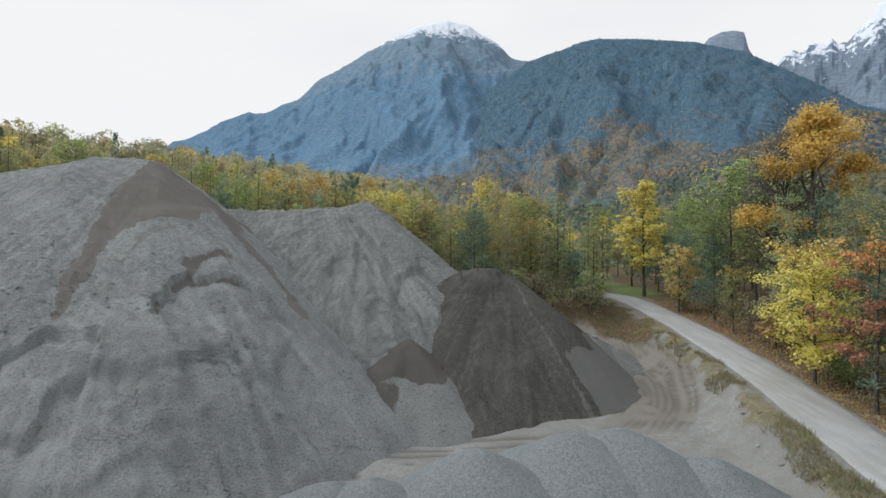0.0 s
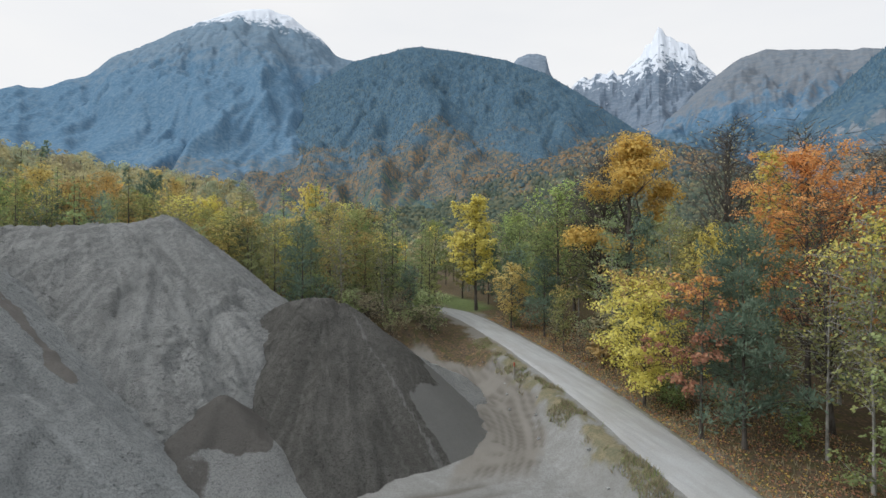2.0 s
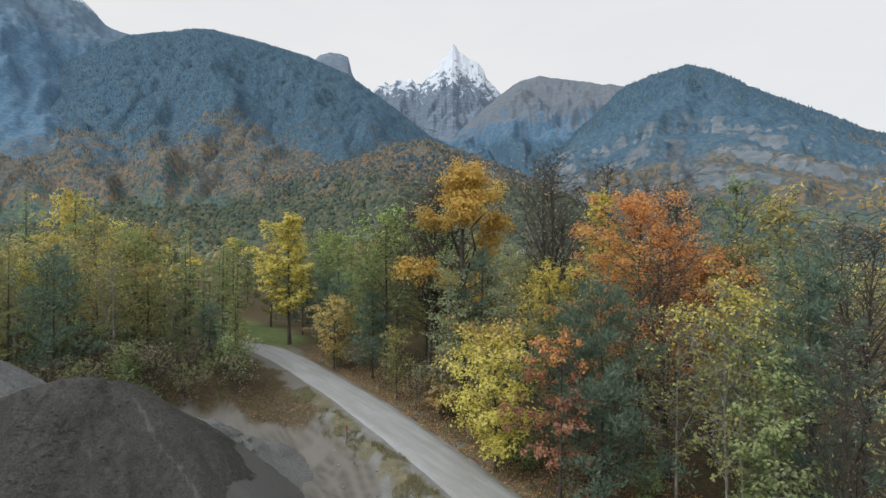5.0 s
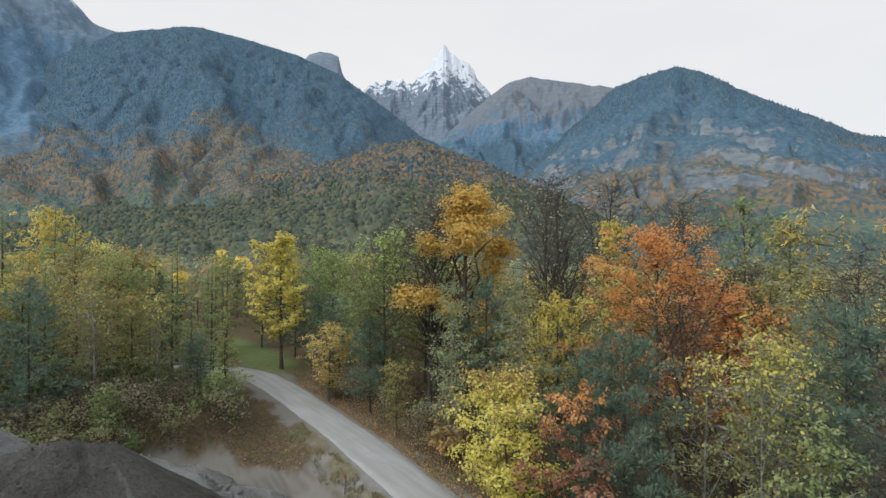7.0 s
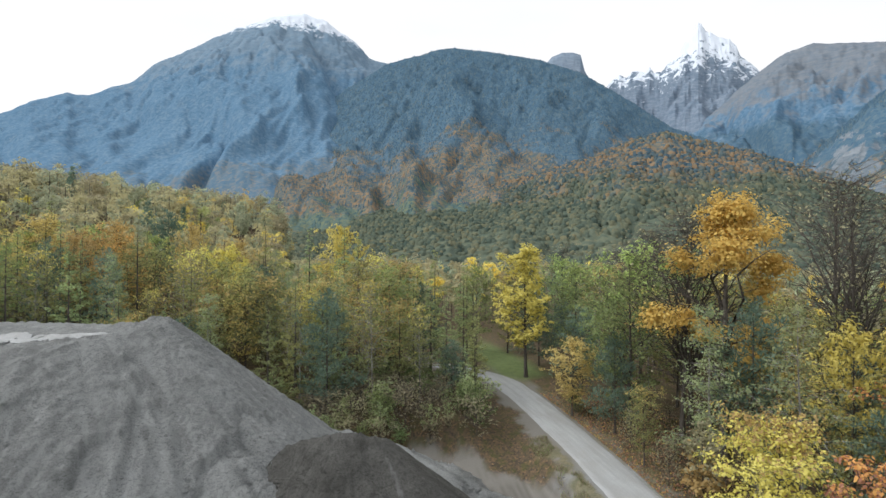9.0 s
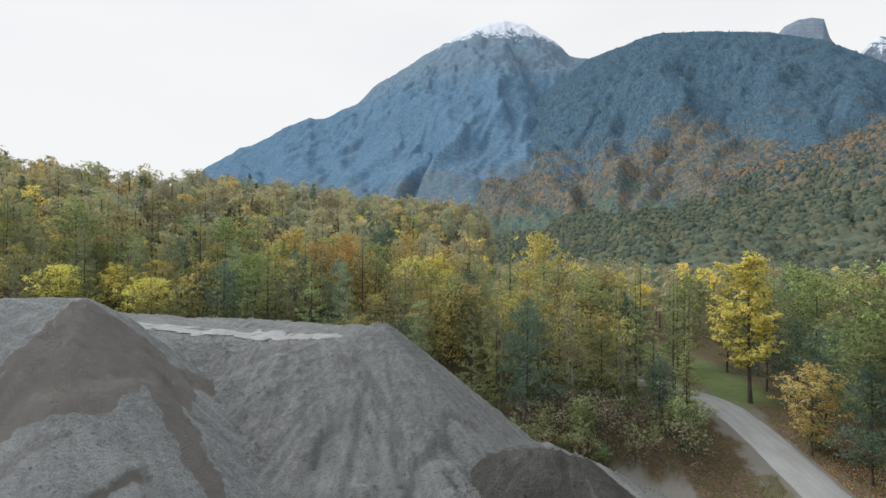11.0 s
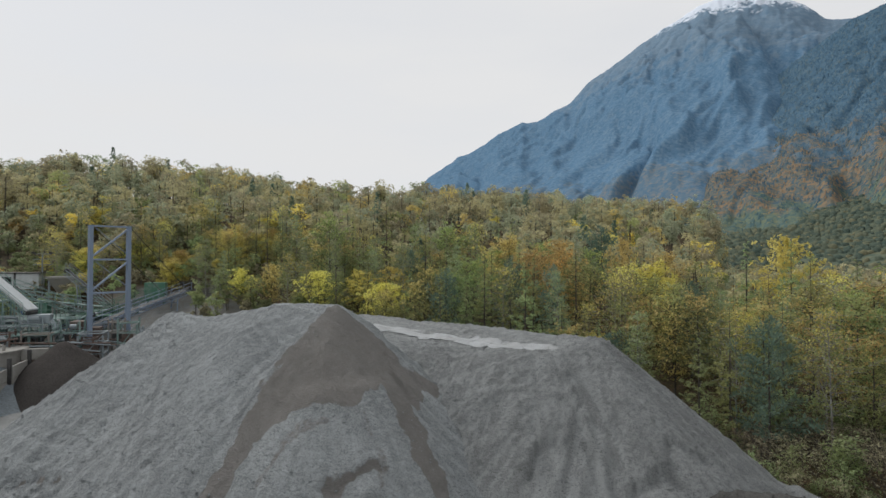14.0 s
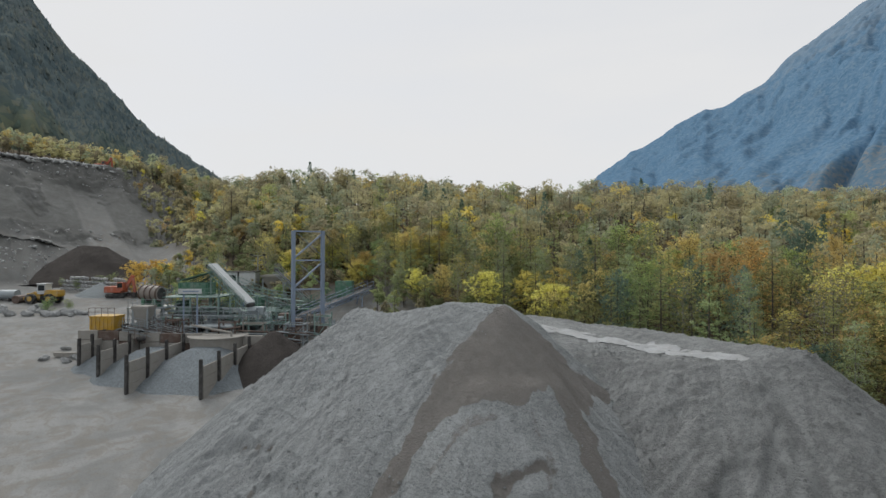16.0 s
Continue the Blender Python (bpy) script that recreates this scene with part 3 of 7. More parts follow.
ground = sheet("ground", spaced(-24, 26, 0.24, 4700), spaced(16, 56, 0.24, 4700), land, M_GROUND,
               [("wood", wood_mask), ("grass", grass_mask), ("meadow", meadow_mask), ("track", track_mask), ("rut", rut_mask), ("yard", yard_mask), ("rock", rock_mask), ("valley", valley_mask)])
tagged(ground, "grey pit floor and leaf-strewn forest ground on a gentle slope", "ground", kind="structure")


def quarry_h(x, y):
    """The blasted face: broken ledges and gullies over the slope."""
    ledge = 0.5 - 2.0 * np.abs(fractal(x, y * 0.6, 9, 5, 0.62, 81))
    crag = 0.5 - 2.0 * np.abs(fractal(x, y, 2.6, 4, 0.65, 82))
    return land(x, y) + 0.35 + (1.3 * ledge + 0.6 * crag) * smooth(rock_mask(x, y), 0.3, 0.9)


quarry = sheet("quarry_face", np.arange(-205, -134, 0.55), np.arange(8, 76, 0.55), quarry_h, M_GROUND,
               [("wood", wood_mask), ("yard", yard_mask), ("rock", rock_mask)], lambda gx, gy, gz: rock_mask(gx, gy) > 0.25)
tagged(quarry, "broken grey rock face of the quarry with ledges", "quarry face", kind="structure")


def build_road():
    ys = np.concatenate([np.arange(-90, 0, 2.0), np.arange(0, 75, 0.5)])
    us = np.linspace(-1, 1, 15)
    gy, gu = np.meshgrid(ys, us, indexing="ij")
    edge = ROAD_HALF + 0.16 * fractal(gy, gu * 3, 2.2, 3, 0.5, 21) * np.abs(gu) ** 4
    gx = road_x(gy) + gu * edge
    gz = road_z(gy) + 0.07 + 0.05 * (1 - gu ** 2) - 0.10 * np.abs(gu) ** 8 - 0.03 * np.exp(-((np.abs(gu) - 0.48) / 0.16) ** 2)
    idx = np.arange(gx.size).reshape(gx.shape)
    quads = np.stack([idx[:-1, :-1], idx[:-1, 1:], idx[1:, 1:], idx[1:, :-1]], -1).reshape(-1, 4)
    me = quad_mesh("road", np.stack([gx, gy, gz], -1).reshape(-1, 3), quads, M_ROAD)
    me.shade_smooth()
    return tagged(new("road", me), "pale compacted gravel road with faint wheel ruts", "road", kind="structure")


build_road()


# ---- heaps of sand and gravel ----
def crest(x, y, line, slope, power=1.0):
    """Height of a heap poured along a crest: line of (x, y, z); falls away at the slope."""
    best = np.full(np.shape(x), -50.0)
    pts = line if len(line) > 1 else [line[0], line[0]]
    for (ax, ay, az), (bx, by, bz) in zip(pts[:-1], pts[1:]):
        dx, dy = bx - ax, by - ay
        t = np.clip(((x - ax) * dx + (y - ay) * dy) / max(dx * dx + dy * dy, 1e-6), 0, 1)
        d = np.hypot(x - ax - t * dx, y - ay - t * dy)
        best = np.maximum(best, az + (bz - az) * t - slope * (np.sqrt(d * d + power * power) - power))
    return best


def heap(name, label, x0, x1, y0, y1, step, height, mat, damp=None, sink=0.25, fine_to=None, tops=()):
    keep = lambda gx, gy, gz: gz > land(gx, gy) - sink
    zero = lambda x, y: 0 * x
    xs = np.arange(x0, x1, step)
    ys = np.arange(y0, y1, step) if fine_to is None else np.concatenate([np.arange(y0, fine_to, step), np.arange(fine_to, y1, 0.6)])
    def streak(x, y):
        """Darker and paler streaks that run down from where it was poured."""
        best = np.zeros(np.shape(x))
        for k, (cx, cy) in enumerate(tops):
            a, r = polar(x, y, cx, cy)
            near = np.exp(-(r / 26.0) ** 2)
            best = best + near * (fractal(a * 1.6, r * 0.1, 1.0, 3, 0.7, 301 + k) + 0.25 * fractal(a * 0.3, r * 0.05, 1.0, 3, 0.6, 311 + k))
        return 0.5 + 0.55 * best

    ob = sheet(name, xs, ys, height, mat, [("damp", damp or zero), ("streak", streak if tops else zero)], keep)
    return tagged(ob, label, "gravel heap", group="heaps in the pit")


def polar(x, y, cx, cy):
    """Bearing in degrees from the -y direction, and distance, seen from a heap's top."""
    return np.degrees(np.arctan2(x - cx, -(y - cy))), np.hypot(x - cx, y - cy)


def rills(x, y, cx, cy, n, seed, amp):
    """Slip furrows that run straight down from a top."""
    a, r = polar(x, y, cx, cy)
    return amp * fractal(a * n / 60.0, r * 0.12, 1.0, 4, 0.6, seed) * smooth(r, 0.5, 6)


P1 = (-20.6, 38.7, 16.9)


def clods(x, y, seed, amp):
    """Lumpy, slipped surface: ridged noise that comes and goes in patches."""
    wx, wy = x + 0.5 * fractal(x, y, 1.3, 2, 0.5, seed + 2), y + 0.5 * fractal(x, y, 1.3, 2, 0.5, seed + 3)
    r = 0.4 - np.abs(fractal(wx, wy, 1.1, 4, 0.72, seed))
    where = smooth(fractal(x, y, 5, 3, 0.5, seed + 9), -0.2, 0.3)
    crumbs = np.maximum(fractal(x, y, 0.42, 2, 0.6, seed + 4) - 0.1, 0)
    return 0.16 * amp * r * (0.2 + where) + 0.4 * amp * crumbs * (0.2 + where)


def shelves(x, y, h, seed, amp, pitch=0.9):
    """Small slipped steps that follow the contours of a slope in patches."""
    q = h / pitch + 0.9 * fractal(x, y, 3.5, 4, 0.6, seed)
    saw = q - np.floor(q)
    return amp * (smooth(saw, 0.0, 0.85) * (1 - smooth(saw, 0.85, 1.0)) - 0.5) * smooth(fractal(x, y, 6, 3, 0.55, seed + 1), 0.0, 0.3)


def slump(x, y, cx, cy, r, drop, seed, way=0.0):
    """A crescent scar: the ground inside the circle has slid down along the bearing 'way' (degrees from -y)."""
    n = 0.25 * r * fractal(x, y, r * 0.7, 3, 0.55, seed)
    d = np.hypot(x - cx, y - cy) + n
    a, _ = polar(x, y, cx, cy)
    upper = smooth(np.abs((a - way + 180) % 360 - 180), 40, 110)
    inside = smooth(d, r, r * 0.96)
    return -0.75 * drop * inside * upper * smooth(d, 0.35 * r, r) + 0.4 * drop * inside * (1 - upper)


def slump_damp(x, y, cx, cy, r, seed, way=0.0):
    n = 0.25 * r * fractal(x, y, r * 0.7, 3, 0.55, seed)
    d = np.hypot(x - cx, y - cy) + n
    a, _ = polar(x, y, cx, cy)
    return np.exp(-((d - r * 0.93) / 0.22) ** 2) * smooth(np.abs((a - way + 180) % 360 - 180), 60, 120)


SLUMPS1 = [(-11.6, 28.6, 3.2, 0.6, 45), (-10.0, 24.6, 1.6, 0.45, 30), (-14.2, 21.8, 2.2, 0.5, 20), (-17.4, 23.0, 2.4, 0.6, 0), (-19.5, 19.5, 2.0, 0.4, 0), (-12.8, 31.2, 1.8, 0.3, 50), (-25.5, 24.0, 2.6, 0.4, -10), (-31, 25, 3.0, 0.5, -20)]


def pile1_h(x, y):
    h = crest(x, y, [P1, (-22.2, 38.1, 16.9), (-24.2, 37.4, 16.9), (-26.4, 37.3, 16.3), (-30.3, 37.3, 15.6), (-34.4, 37.6, 16.0), (-38.5, 38.4, 14.2)], 0.80, 0.5)
    a, r = polar(x, y, P1[0], P1[1])
    h = h - 0.11 * np.maximum(r - 5, 0) * smooth(a, 62, 80) * smooth(a, 150, 110)
    fan = np.exp(-((a - 43) / 27) ** 6) * smooth(r, 4.6, 6.0)
    h = h + 0.4 * fan
    h = h + rills(x, y, P1[0], P1[1], 12, 31, 0.15) * (1 - 0.6 * fan) + rills(x, y, -34, 38, 8, 32, 0.22) + rills(x, y, -25, 37, 60, 37, 0.1) + rills(x, y, -33, 38, 70, 39, 0.08)
    h = h + 0.16 * fractal(x, y, 9, 2, 0.4, 33) * smooth(r, 1, 6) + clods(x, y, 34, 0.34) * (1 - 0.7 * fan * smooth(r, 12, 10))
    h = h + shelves(x, y, h, 36, 0.14) * smooth(r, 8, 13)
    for k, (cx, cy, cr, dh, way) in enumerate(SLUMPS1):
        h = h + slump(x, y, cx, cy, cr, 1.15 * dh, 140 + k, way)
    toe = np.maximum(0, 1 - np.hypot((x + 13.0) / 6.5, (y - 24.6) / 3.4))
    return h + 1.3 * toe ** 0.8


def off_line(x, y, line):
    """Distance in plan from a line of (x, y, half width), in half widths."""
    best = np.full(np.shape(x), 99.0)
    for (ax, ay, aw), (bx, by, bw) in zip(line[:-1], line[1:]):
        dx, dy = bx - ax, by - ay
        t = np.clip(((x - ax) * dx + (y - ay) * dy) / (dx * dx + dy * dy), 0, 1)
        best = np.minimum(best, np.hypot(x - ax - t * dx, y - ay - t * dy) / (aw + (bw - aw) * t))
    return best


def pile1_damp(x, y):
    """Damp cap of freshly poured sand with two tongues running down, and the slip scars."""
    a, r = polar(x, y, P1[0], P1[1])
    n = fractal(x, y, 1.6, 5, 0.62, 41)
    zig = 0.7 * np.abs(((a / 16.0) % 2) - 1)
    cap = smooth(r + 0.5 * n + 1.3 * zig, 7.2, 6.4) * smooth(a + 10 * n, -14, 4) * smooth(a + 8 * n, 112, 96)
    out = cap
    for line in ([(-19.6, 33.6, 0.65), (-19.7, 31.2, 0.5), (-19.1, 28.0, 0.4), (-18.6, 26.0, 0.2)],
                 [(-16.6, 38.0, 1.0), (-14.4, 36.6, 0.7), (-12.3, 35.3, 0.55), (-10.4, 34.1, 0.5), (-8.3, 32.4, 0.3)],
                 [(-16.4, 33.0, 0.15), (-17.4, 32.0, 0.35), (-17.4, 29.0, 0.28), (-17.2, 27.5, 0.12)],
                 [(-15.3, 34.4, 0.15), (-13.2, 33.0, 0.3), (-12.4, 31.8, 0.2)]):
        out = np.maximum(out, (0.5 if line[0][2] < 0.5 else 1.0) * smooth(off_line(x, y, line) + 1.0 * n, 1.6, 0.5))
    for k, (cx, cy, cr, dh, way) in enumerate(SLUMPS1):
        out = np.maximum(out, 0.8 * slump_damp(x, y, cx, cy, cr, 140 + k, way) * smooth(n, -0.2, 0.2))
    return out


heap("sand_stockpile", "huge pale grey sand heap with damp brown slip scars", -60, 2, 13, 60, 0.17, pile1_h, M_SAND, pile1_damp, fine_to=40.5, tops=((-20.6, 38.7), (-34.0, 38.0)))

P2 = (-6.7, 47.1, 14.9)


def pile2_h(x, y):
    h = crest(x, y, [P2, (-8.6, 45.4, 14.1), (-13, 43.4, 13.8), (-19, 42.7, 13.95), (-26, 43.2, 14.2)], 0.83, 0.5)
    top = 13.3 + 0.03 * (-x - 7) + 0.12 * fractal(x, y, 3, 3, 0.5, 50)
    plate = np.where((x < -7.5) & (y > 43.6), top - 0.8 * np.maximum(0, np.maximum(y - 57, -8.5 - x - 40)), -50)
    h = np.maximum(h, np.minimum(plate, 15.4))
    away = smooth(np.hypot(x - P2[0], y - P2[1]), 0.5, 5)
    h = h + rills(x, y, P2[0], P2[1], 14, 51, 0.14) + rills(x, y, -12, 50, 60, 57, 0.13) + 0.14 * away * fractal(x, y, 9, 2, 0.4, 52) + clods(x, y, 53, 0.34)
    h = h + shelves(x, y, h, 54, 0.09, 1.1) * smooth(h, 13.0, 11.0)
    for k, (cx, cy, cr, dh, way) in enumerate([(-1.4, 39.5, 2.2, 0.5, 40), (-3.6, 36.5, 1.6, 0.4, 20), (-6.0, 38.5, 2.4, 0.4, 0), (-0.6, 42.5, 1.5, 0.35, 60)]):
        h = h + slump(x, y, cx, cy, cr, dh, 160 + k, way)
    return h


def pile2_damp(x, y):
    a, r = polar(x, y, P2[0], P2[1])
    n = fractal(x, y, 2.5, 4, 0.6, 55)
    return 0.36 * smooth(n, 0.1, 0.55)


heap("sand_stockpile", "tall flat-topped grey-brown sand heap with fluted side", -34, 8, 28, 60, 0.17, pile2_h, M_SAND_B, pile2_damp, fine_to=49.0, tops=((-6.7, 47.1), (-13.0, 50.0)))


def bench_h(x, y):
    """Strip on the second heap's flat top; wet shine is put into its colour."""
    return pile2_h(x, y) + 0.07


bench = sheet("haul_track", np.arange(-30, -7.5, 0.3), np.arange(44.6, 52, 0.3), bench_h, M_ROAD,
              keep=lambda gx, gy, gz: np.abs(gy - 48.6 + 0.05 * gx + 0.9 * fractal(gx, gy, 5, 3, 0.6, 58)) < 1.0)
tagged(bench, "pale strip on the heap's flat top, wet shine put into its colour", "track", kind="structure")


def cone_h(x, y):
    h = crest(x, y, [(0.8, 41.4, 8.5), (2.4, 40.8, 8.9), (4.8, 41.2, 8.7), (5.6, 42.4, 8.3)], 0.86, 0.5)
    h = h + rills(x, y, 5.0, 42.5, 10, 61, 0.22) + 0.25 * fractal(x, y, 4, 4, 0.5, 62) + clods(x, y, 63, 0.3)
    step = smooth(y + 0.3 * fractal(x, y, 2, 3, 0.5, 64) - 0.1 * (x - 3), 34.1, 33.7) * smooth(x, 6.2, 5.0)
    lobe = crest(x, y, [(-0.3, 33.6, 3.2), (1.5, 33.0, 2.7)], 0.80, 0.4) + clods(x, y, 163, 0.25)
    rim = 0.28 * smooth(np.hypot(x - 2.4, y - 40.6) + 0.5 * fractal(x, y, 1.2, 3, 0.6, 65), 2.3, 2.0)
    return np.maximum(h, lobe) + 0.25 * step + rim


def cone_dry(x, y):
    """A pale streak down the spur, and grey sand banked against the heap's flank."""
    n = fractal(x, y, 1.6, 4, 0.6, 171)
    off = x - 5.3 - (40.7 - y) * 0.4375 + 0.4 * n
    streak = 0.58 * np.exp(-(off / 0.34) ** 2) * smooth(y, 41.5, 40)
    skirt = smooth(off, 0.2, 0.9) * smooth(cone_h(x, y) + 0.9 * n, 4.6, 3.4)
    return np.maximum(streak, 0.75 * skirt)


heap("silt_stockpile", "dark brown conical heap of damp silty sand", -8, 18, 28, 56, 0.2, cone_h, M_DARK, cone_dry, tops=((3.6, 41.2),))


def mound_h(x, y):
    h = crest(x, y, [(-5.2, 31.8, 2.6), (-3.7, 33.0, 3.9), (-2.2, 34.2, 4.9), (-1.0, 33.8, 4.0)], 0.76, 0.4)
    return h + 0.25 * fractal(x, y, 2.0, 4, 0.55, 66) + 0.08 * fractal(x, y, 0.6, 3, 0.6, 67)


heap("sand_stockpile", "small slumped brown sand mound at the big heaps' foot", -14, 6, 27, 46, 0.2, mound_h, M_SAND_B,
     lambda x, y: np.maximum(0.9 * smooth(mound_h(x, y) + 0.8 * fractal(x, y, 2, 3, 0.5, 68), 2.9, 3.3), 0.62 * smooth(-x + 1.5 * fractal(x, y, 2, 3, 0.5, 69), 2.2, 3.4)))


def berm_h(x, y):
    h = crest(x, y, [(-0.5, 49.5, 7.6), (4, 49.5, 6.7), (8.3, 48.2, 5.4), (10.4, 45.4, 4.6), (11.6, 41.8, 2.6)], 0.6, 0.5)
    return h + 0.35 * fractal(x, y, 2.4, 4, 0.55, 71) + clods(x, y, 73, 0.4)


heap("earth_bank", "low lumpy grey-brown spoil bank behind the dark heap", -6, 18, 40, 58, 0.25, berm_h, M_SAND_B)


def gravel_mound(px, py, pz, slope, seed, label):
    def h(x, y):
        return crest(x, y, [(px, py, pz)], slope, 0.5) + 0.11 * fractal(x, y, 2.6, 3, 0.5, seed) + 0.035 * fractal(x, y, 0.5, 2, 0.6, seed + 1)
    rad = (pz + 2.5) / slope + 1.0
    heap("gravel_stockpile", label, px - rad, px + rad, py - rad, py + rad, 0.2, h, M_GRAVEL, sink=0.1)


G_LABEL = "pale blue-grey crushed gravel heap on the pit floor"
for i, (px, py, pz) in enumerate([(5.3, 22.0, 3.1), (7.4, 22.6, 3.1), (1.4, 20.3, 2.9), (-2.6, 19.4, 2.2), (-4.3, 19.6, 2.0), (10.6, 21.6, 2.2), (-1.0, 16.5, 2.4), (4.5, 17.0, 2.6), (9.4, 17.6, 2.3), (13.0, 19.0, 1.6)]):
    gravel_mound(px, py, pz, 0.55, 80 + 3 * i, G_LABEL)


def loose_lumps(label, n, x0, x1, y0, y1, height, mat, seed, small, large):
    """Crumbs and lumps of sand lying on a heap, thicker in patches."""
    r = np.random.default_rng(seed)
    x, y = r.uniform(x0, x1, n), r.uniform(y0, y1, n)
    z = height(x, y)
    ok = (z > land(x, y) + 0.1) & (fractal(x, y, 4.0, 4, 0.65, seed) + r.uniform(-0.25, 0.25, n) > 0.05)
    x, y, z = x[ok], y[ok], z[ok]
    m = len(x)
    size = small + (large - small) * r.uniform(0, 1, m) ** 3.5
    base = np.array([(1, 0, 0), (0, 1, 0), (-1, 0, 0), (0, -1, 0), (0, 0, 0.75), (0, 0, -0.6)]) * 0.5
    tris = np.array([(0, 1, 4), (1, 2, 4), (2, 3, 4), (3, 0, 4), (1, 0, 5), (2, 1, 5), (3, 2, 5), (0, 3, 5)])
    turn = r.uniform(0, 6.283, m)
    c, q = np.cos(turn)[:, None], np.sin(turn)[:, None]
    pts = np.stack([base[:, 0] * c - base[:, 1] * q, base[:, 0] * q + base[:, 1] * c, np.repeat(base[None, :, 2], m, 0)], -1)
    pts = pts * size[:, None, None] * r.uniform(0.6, 1.4, (m, 6, 1)) + np.stack([x, y, z + 0.12 * size], 1)[:, None]
    f = (np.arange(m) * 6)[:, None, None] + tris
    me = quad_mesh("sand_lumps", pts.reshape(-1, 3), f.reshape(-1, 3), mat)
    me.shade_smooth()
    tagged(new("sand_lumps", me), label, "lumps", kind="stuff")


loose_lumps("small crumbs and lumps of grey sand on the big heap", 15000, -42, -4, 16, 41, pile1_h, M_SAND, 401, 0.04, 0.2)
loose_lumps("small crumbs and lumps of sand on the flat-topped heap", 11000, -20, 3, 31, 50, pile2_h, M_SAND_B, 402, 0.05, 0.22)
loose_lumps("crumbs of damp silt on the dark heap", 2500, -4, 5.5, 31, 43, cone_h, M_DARK, 403, 0.04, 0.18)
loose_lumps("lumps of spoil on the low bank", 2500, -2, 13, 41, 52, berm_h, M_SAND_B, 404, 0.08, 0.5)


# ---- mountains ----
def mountain(name, label, line, near, far, mat, rough, seed, steps=420, rows=120, power=1.2, base=-8.0, gully=0.10, ledges=None):
    """A mountainside. line: bearing (right of +y) and rise of its crest, in degrees; near, far: distance of foot and crest;
    gully: depth of the ravines that run down it, as a share of its height; ledges: lowest and highest share of height with cliff steps."""
    line = np.array(line, float)
    az = np.linspace(line[0, 0], line[-1, 0], steps)
    el = np.interp(az, line[:, 0], line[:, 1])
    el = el + rough * 0.5 * fractal(az, 0 * az, 1.2, 6, 0.62, seed)
    v = np.concatenate([np.linspace(0, 1, rows), [1.06, 1.2, 1.5]])
    ga, gv = np.meshgrid(np.radians(az), v)
    ge = np.radians(np.meshgrid(el, v)[0])
    r = near + (far - near) * np.minimum(gv, 1.5)
    top = 17 + far * np.tan(ge)
    vv = np.minimum(gv, 1)
    px, py = np.sin(ga) * r, np.cos(ga) * r
    tall = top - base
    # ravines run slantwise down the slope, deep in the middle, with sharp spurs between them
    across, down = ga * far, vv * (far - near)
    bend = far * 0.05 * fractal(across, down, far * 0.16, 3, 0.5, seed + 1)
    lean = 0.28 * down
    spur = 2.2 * np.abs(fractal(across + bend + lean, down * 0.3, far * 0.13, 3, 0.5, seed + 3)) - 0.7
    side = 2.0 * np.abs(fractal(across + bend - 0.4 * down, down * 0.25, far * 0.045, 3, 0.55, seed + 5)) - 0.5
    small = 0.5 - 2.0 * np.abs(fractal(px, py, far * 0.02, 4, 0.6, seed + 7))
    body = smooth(vv, 0.0, 0.3) * smooth(vv, 1.0, 0.82)
    h = base + tall * (vv ** power)
    h = h + tall * gully * (spur + 0.3 * side + 0.08 * small) * body
    h = h + tall * 0.012 * small * smooth(vv, 0.5, 0.8) * smooth(vv, 1.0, 0.97)
    if ledges:
        share = h / tall
        wave = 0.02 * fractal(across, down * 0.2, far * 0.08, 4, 0.6, seed + 9)
        step = (ledges[1] - ledges[0]) / 3.0
        q = (share + wave - ledges[0]) / step
        stair = np.floor(q) + smooth(q - np.floor(q), 0.55, 0.95)
        inside = smooth(share, ledges[0], ledges[0] + 0.04) * smooth(share, ledges[1], ledges[1] - 0.04)
        h = h + tall * step * (stair - q) * inside * 0.6
    h = np.where(gv > 1, top - (gv - 1) * (far - near) * 0.9, h)
    # no slope rises above the line of sight to the crest
    h = np.where(gv < 1, np.minimum(h, 17 + r * (np.tan(ge) - 0.004 * (1 - vv))), h)
    idx = np.arange(h.size).reshape(h.shape)
    quads = np.stack([idx[:-1, :-1], idx[:-1, 1:], idx[1:, 1:], idx[1:, :-1]], -1).reshape(-1, 4)
    me = quad_mesh(name, np.stack([px, py, h], -1).reshape(-1, 3), quads, mat)
    me.shade_smooth()
    tagged(new(name, me), label, "mountain", kind="structure")
    return px, py, h


# Bluish rock tones below carry painted distance haze as well.
M_MT_A = mountain_material("haze_blue_wooded_mountain", HAZE_RUST, HAZE_BLUE, HAZE_BLUE, (260.0, 5000.0, 500.0), 8.0, ((0.12, 0.18, 0.24), (0.215, 0.262, 0.30)), 800.0, 0.75, 1275.0, 560.0, relief=0.12)
M_MT_B = mountain_material("dark_wooded_mountain", MIXED, RUSTY, HAZE_SPRUCE, (120.0, 330.0, 620.0), 6.5)
M_MT_C = mountain_material("snowy_rock_peak", HAZE_SPRUCE, HAZE_BLUE, HAZE_BLUE, (200.0, 500.0, 200.0), 14.0, ((0.105, 0.145, 0.195), (0.23, 0.265, 0.31)), 500.0, 0.95, 1290.0, 1500.0)
M_MT_H = mountain_material("grey_rock_summit", HAZE_SPRUCE, HAZE_BLUE, HAZE_BLUE, (200.0, 500.0, 200.0), 14.0, ((0.14, 0.185, 0.24), (0.24, 0.28, 0.325)), 400.0, 1.0, 1620.0, 700.0)
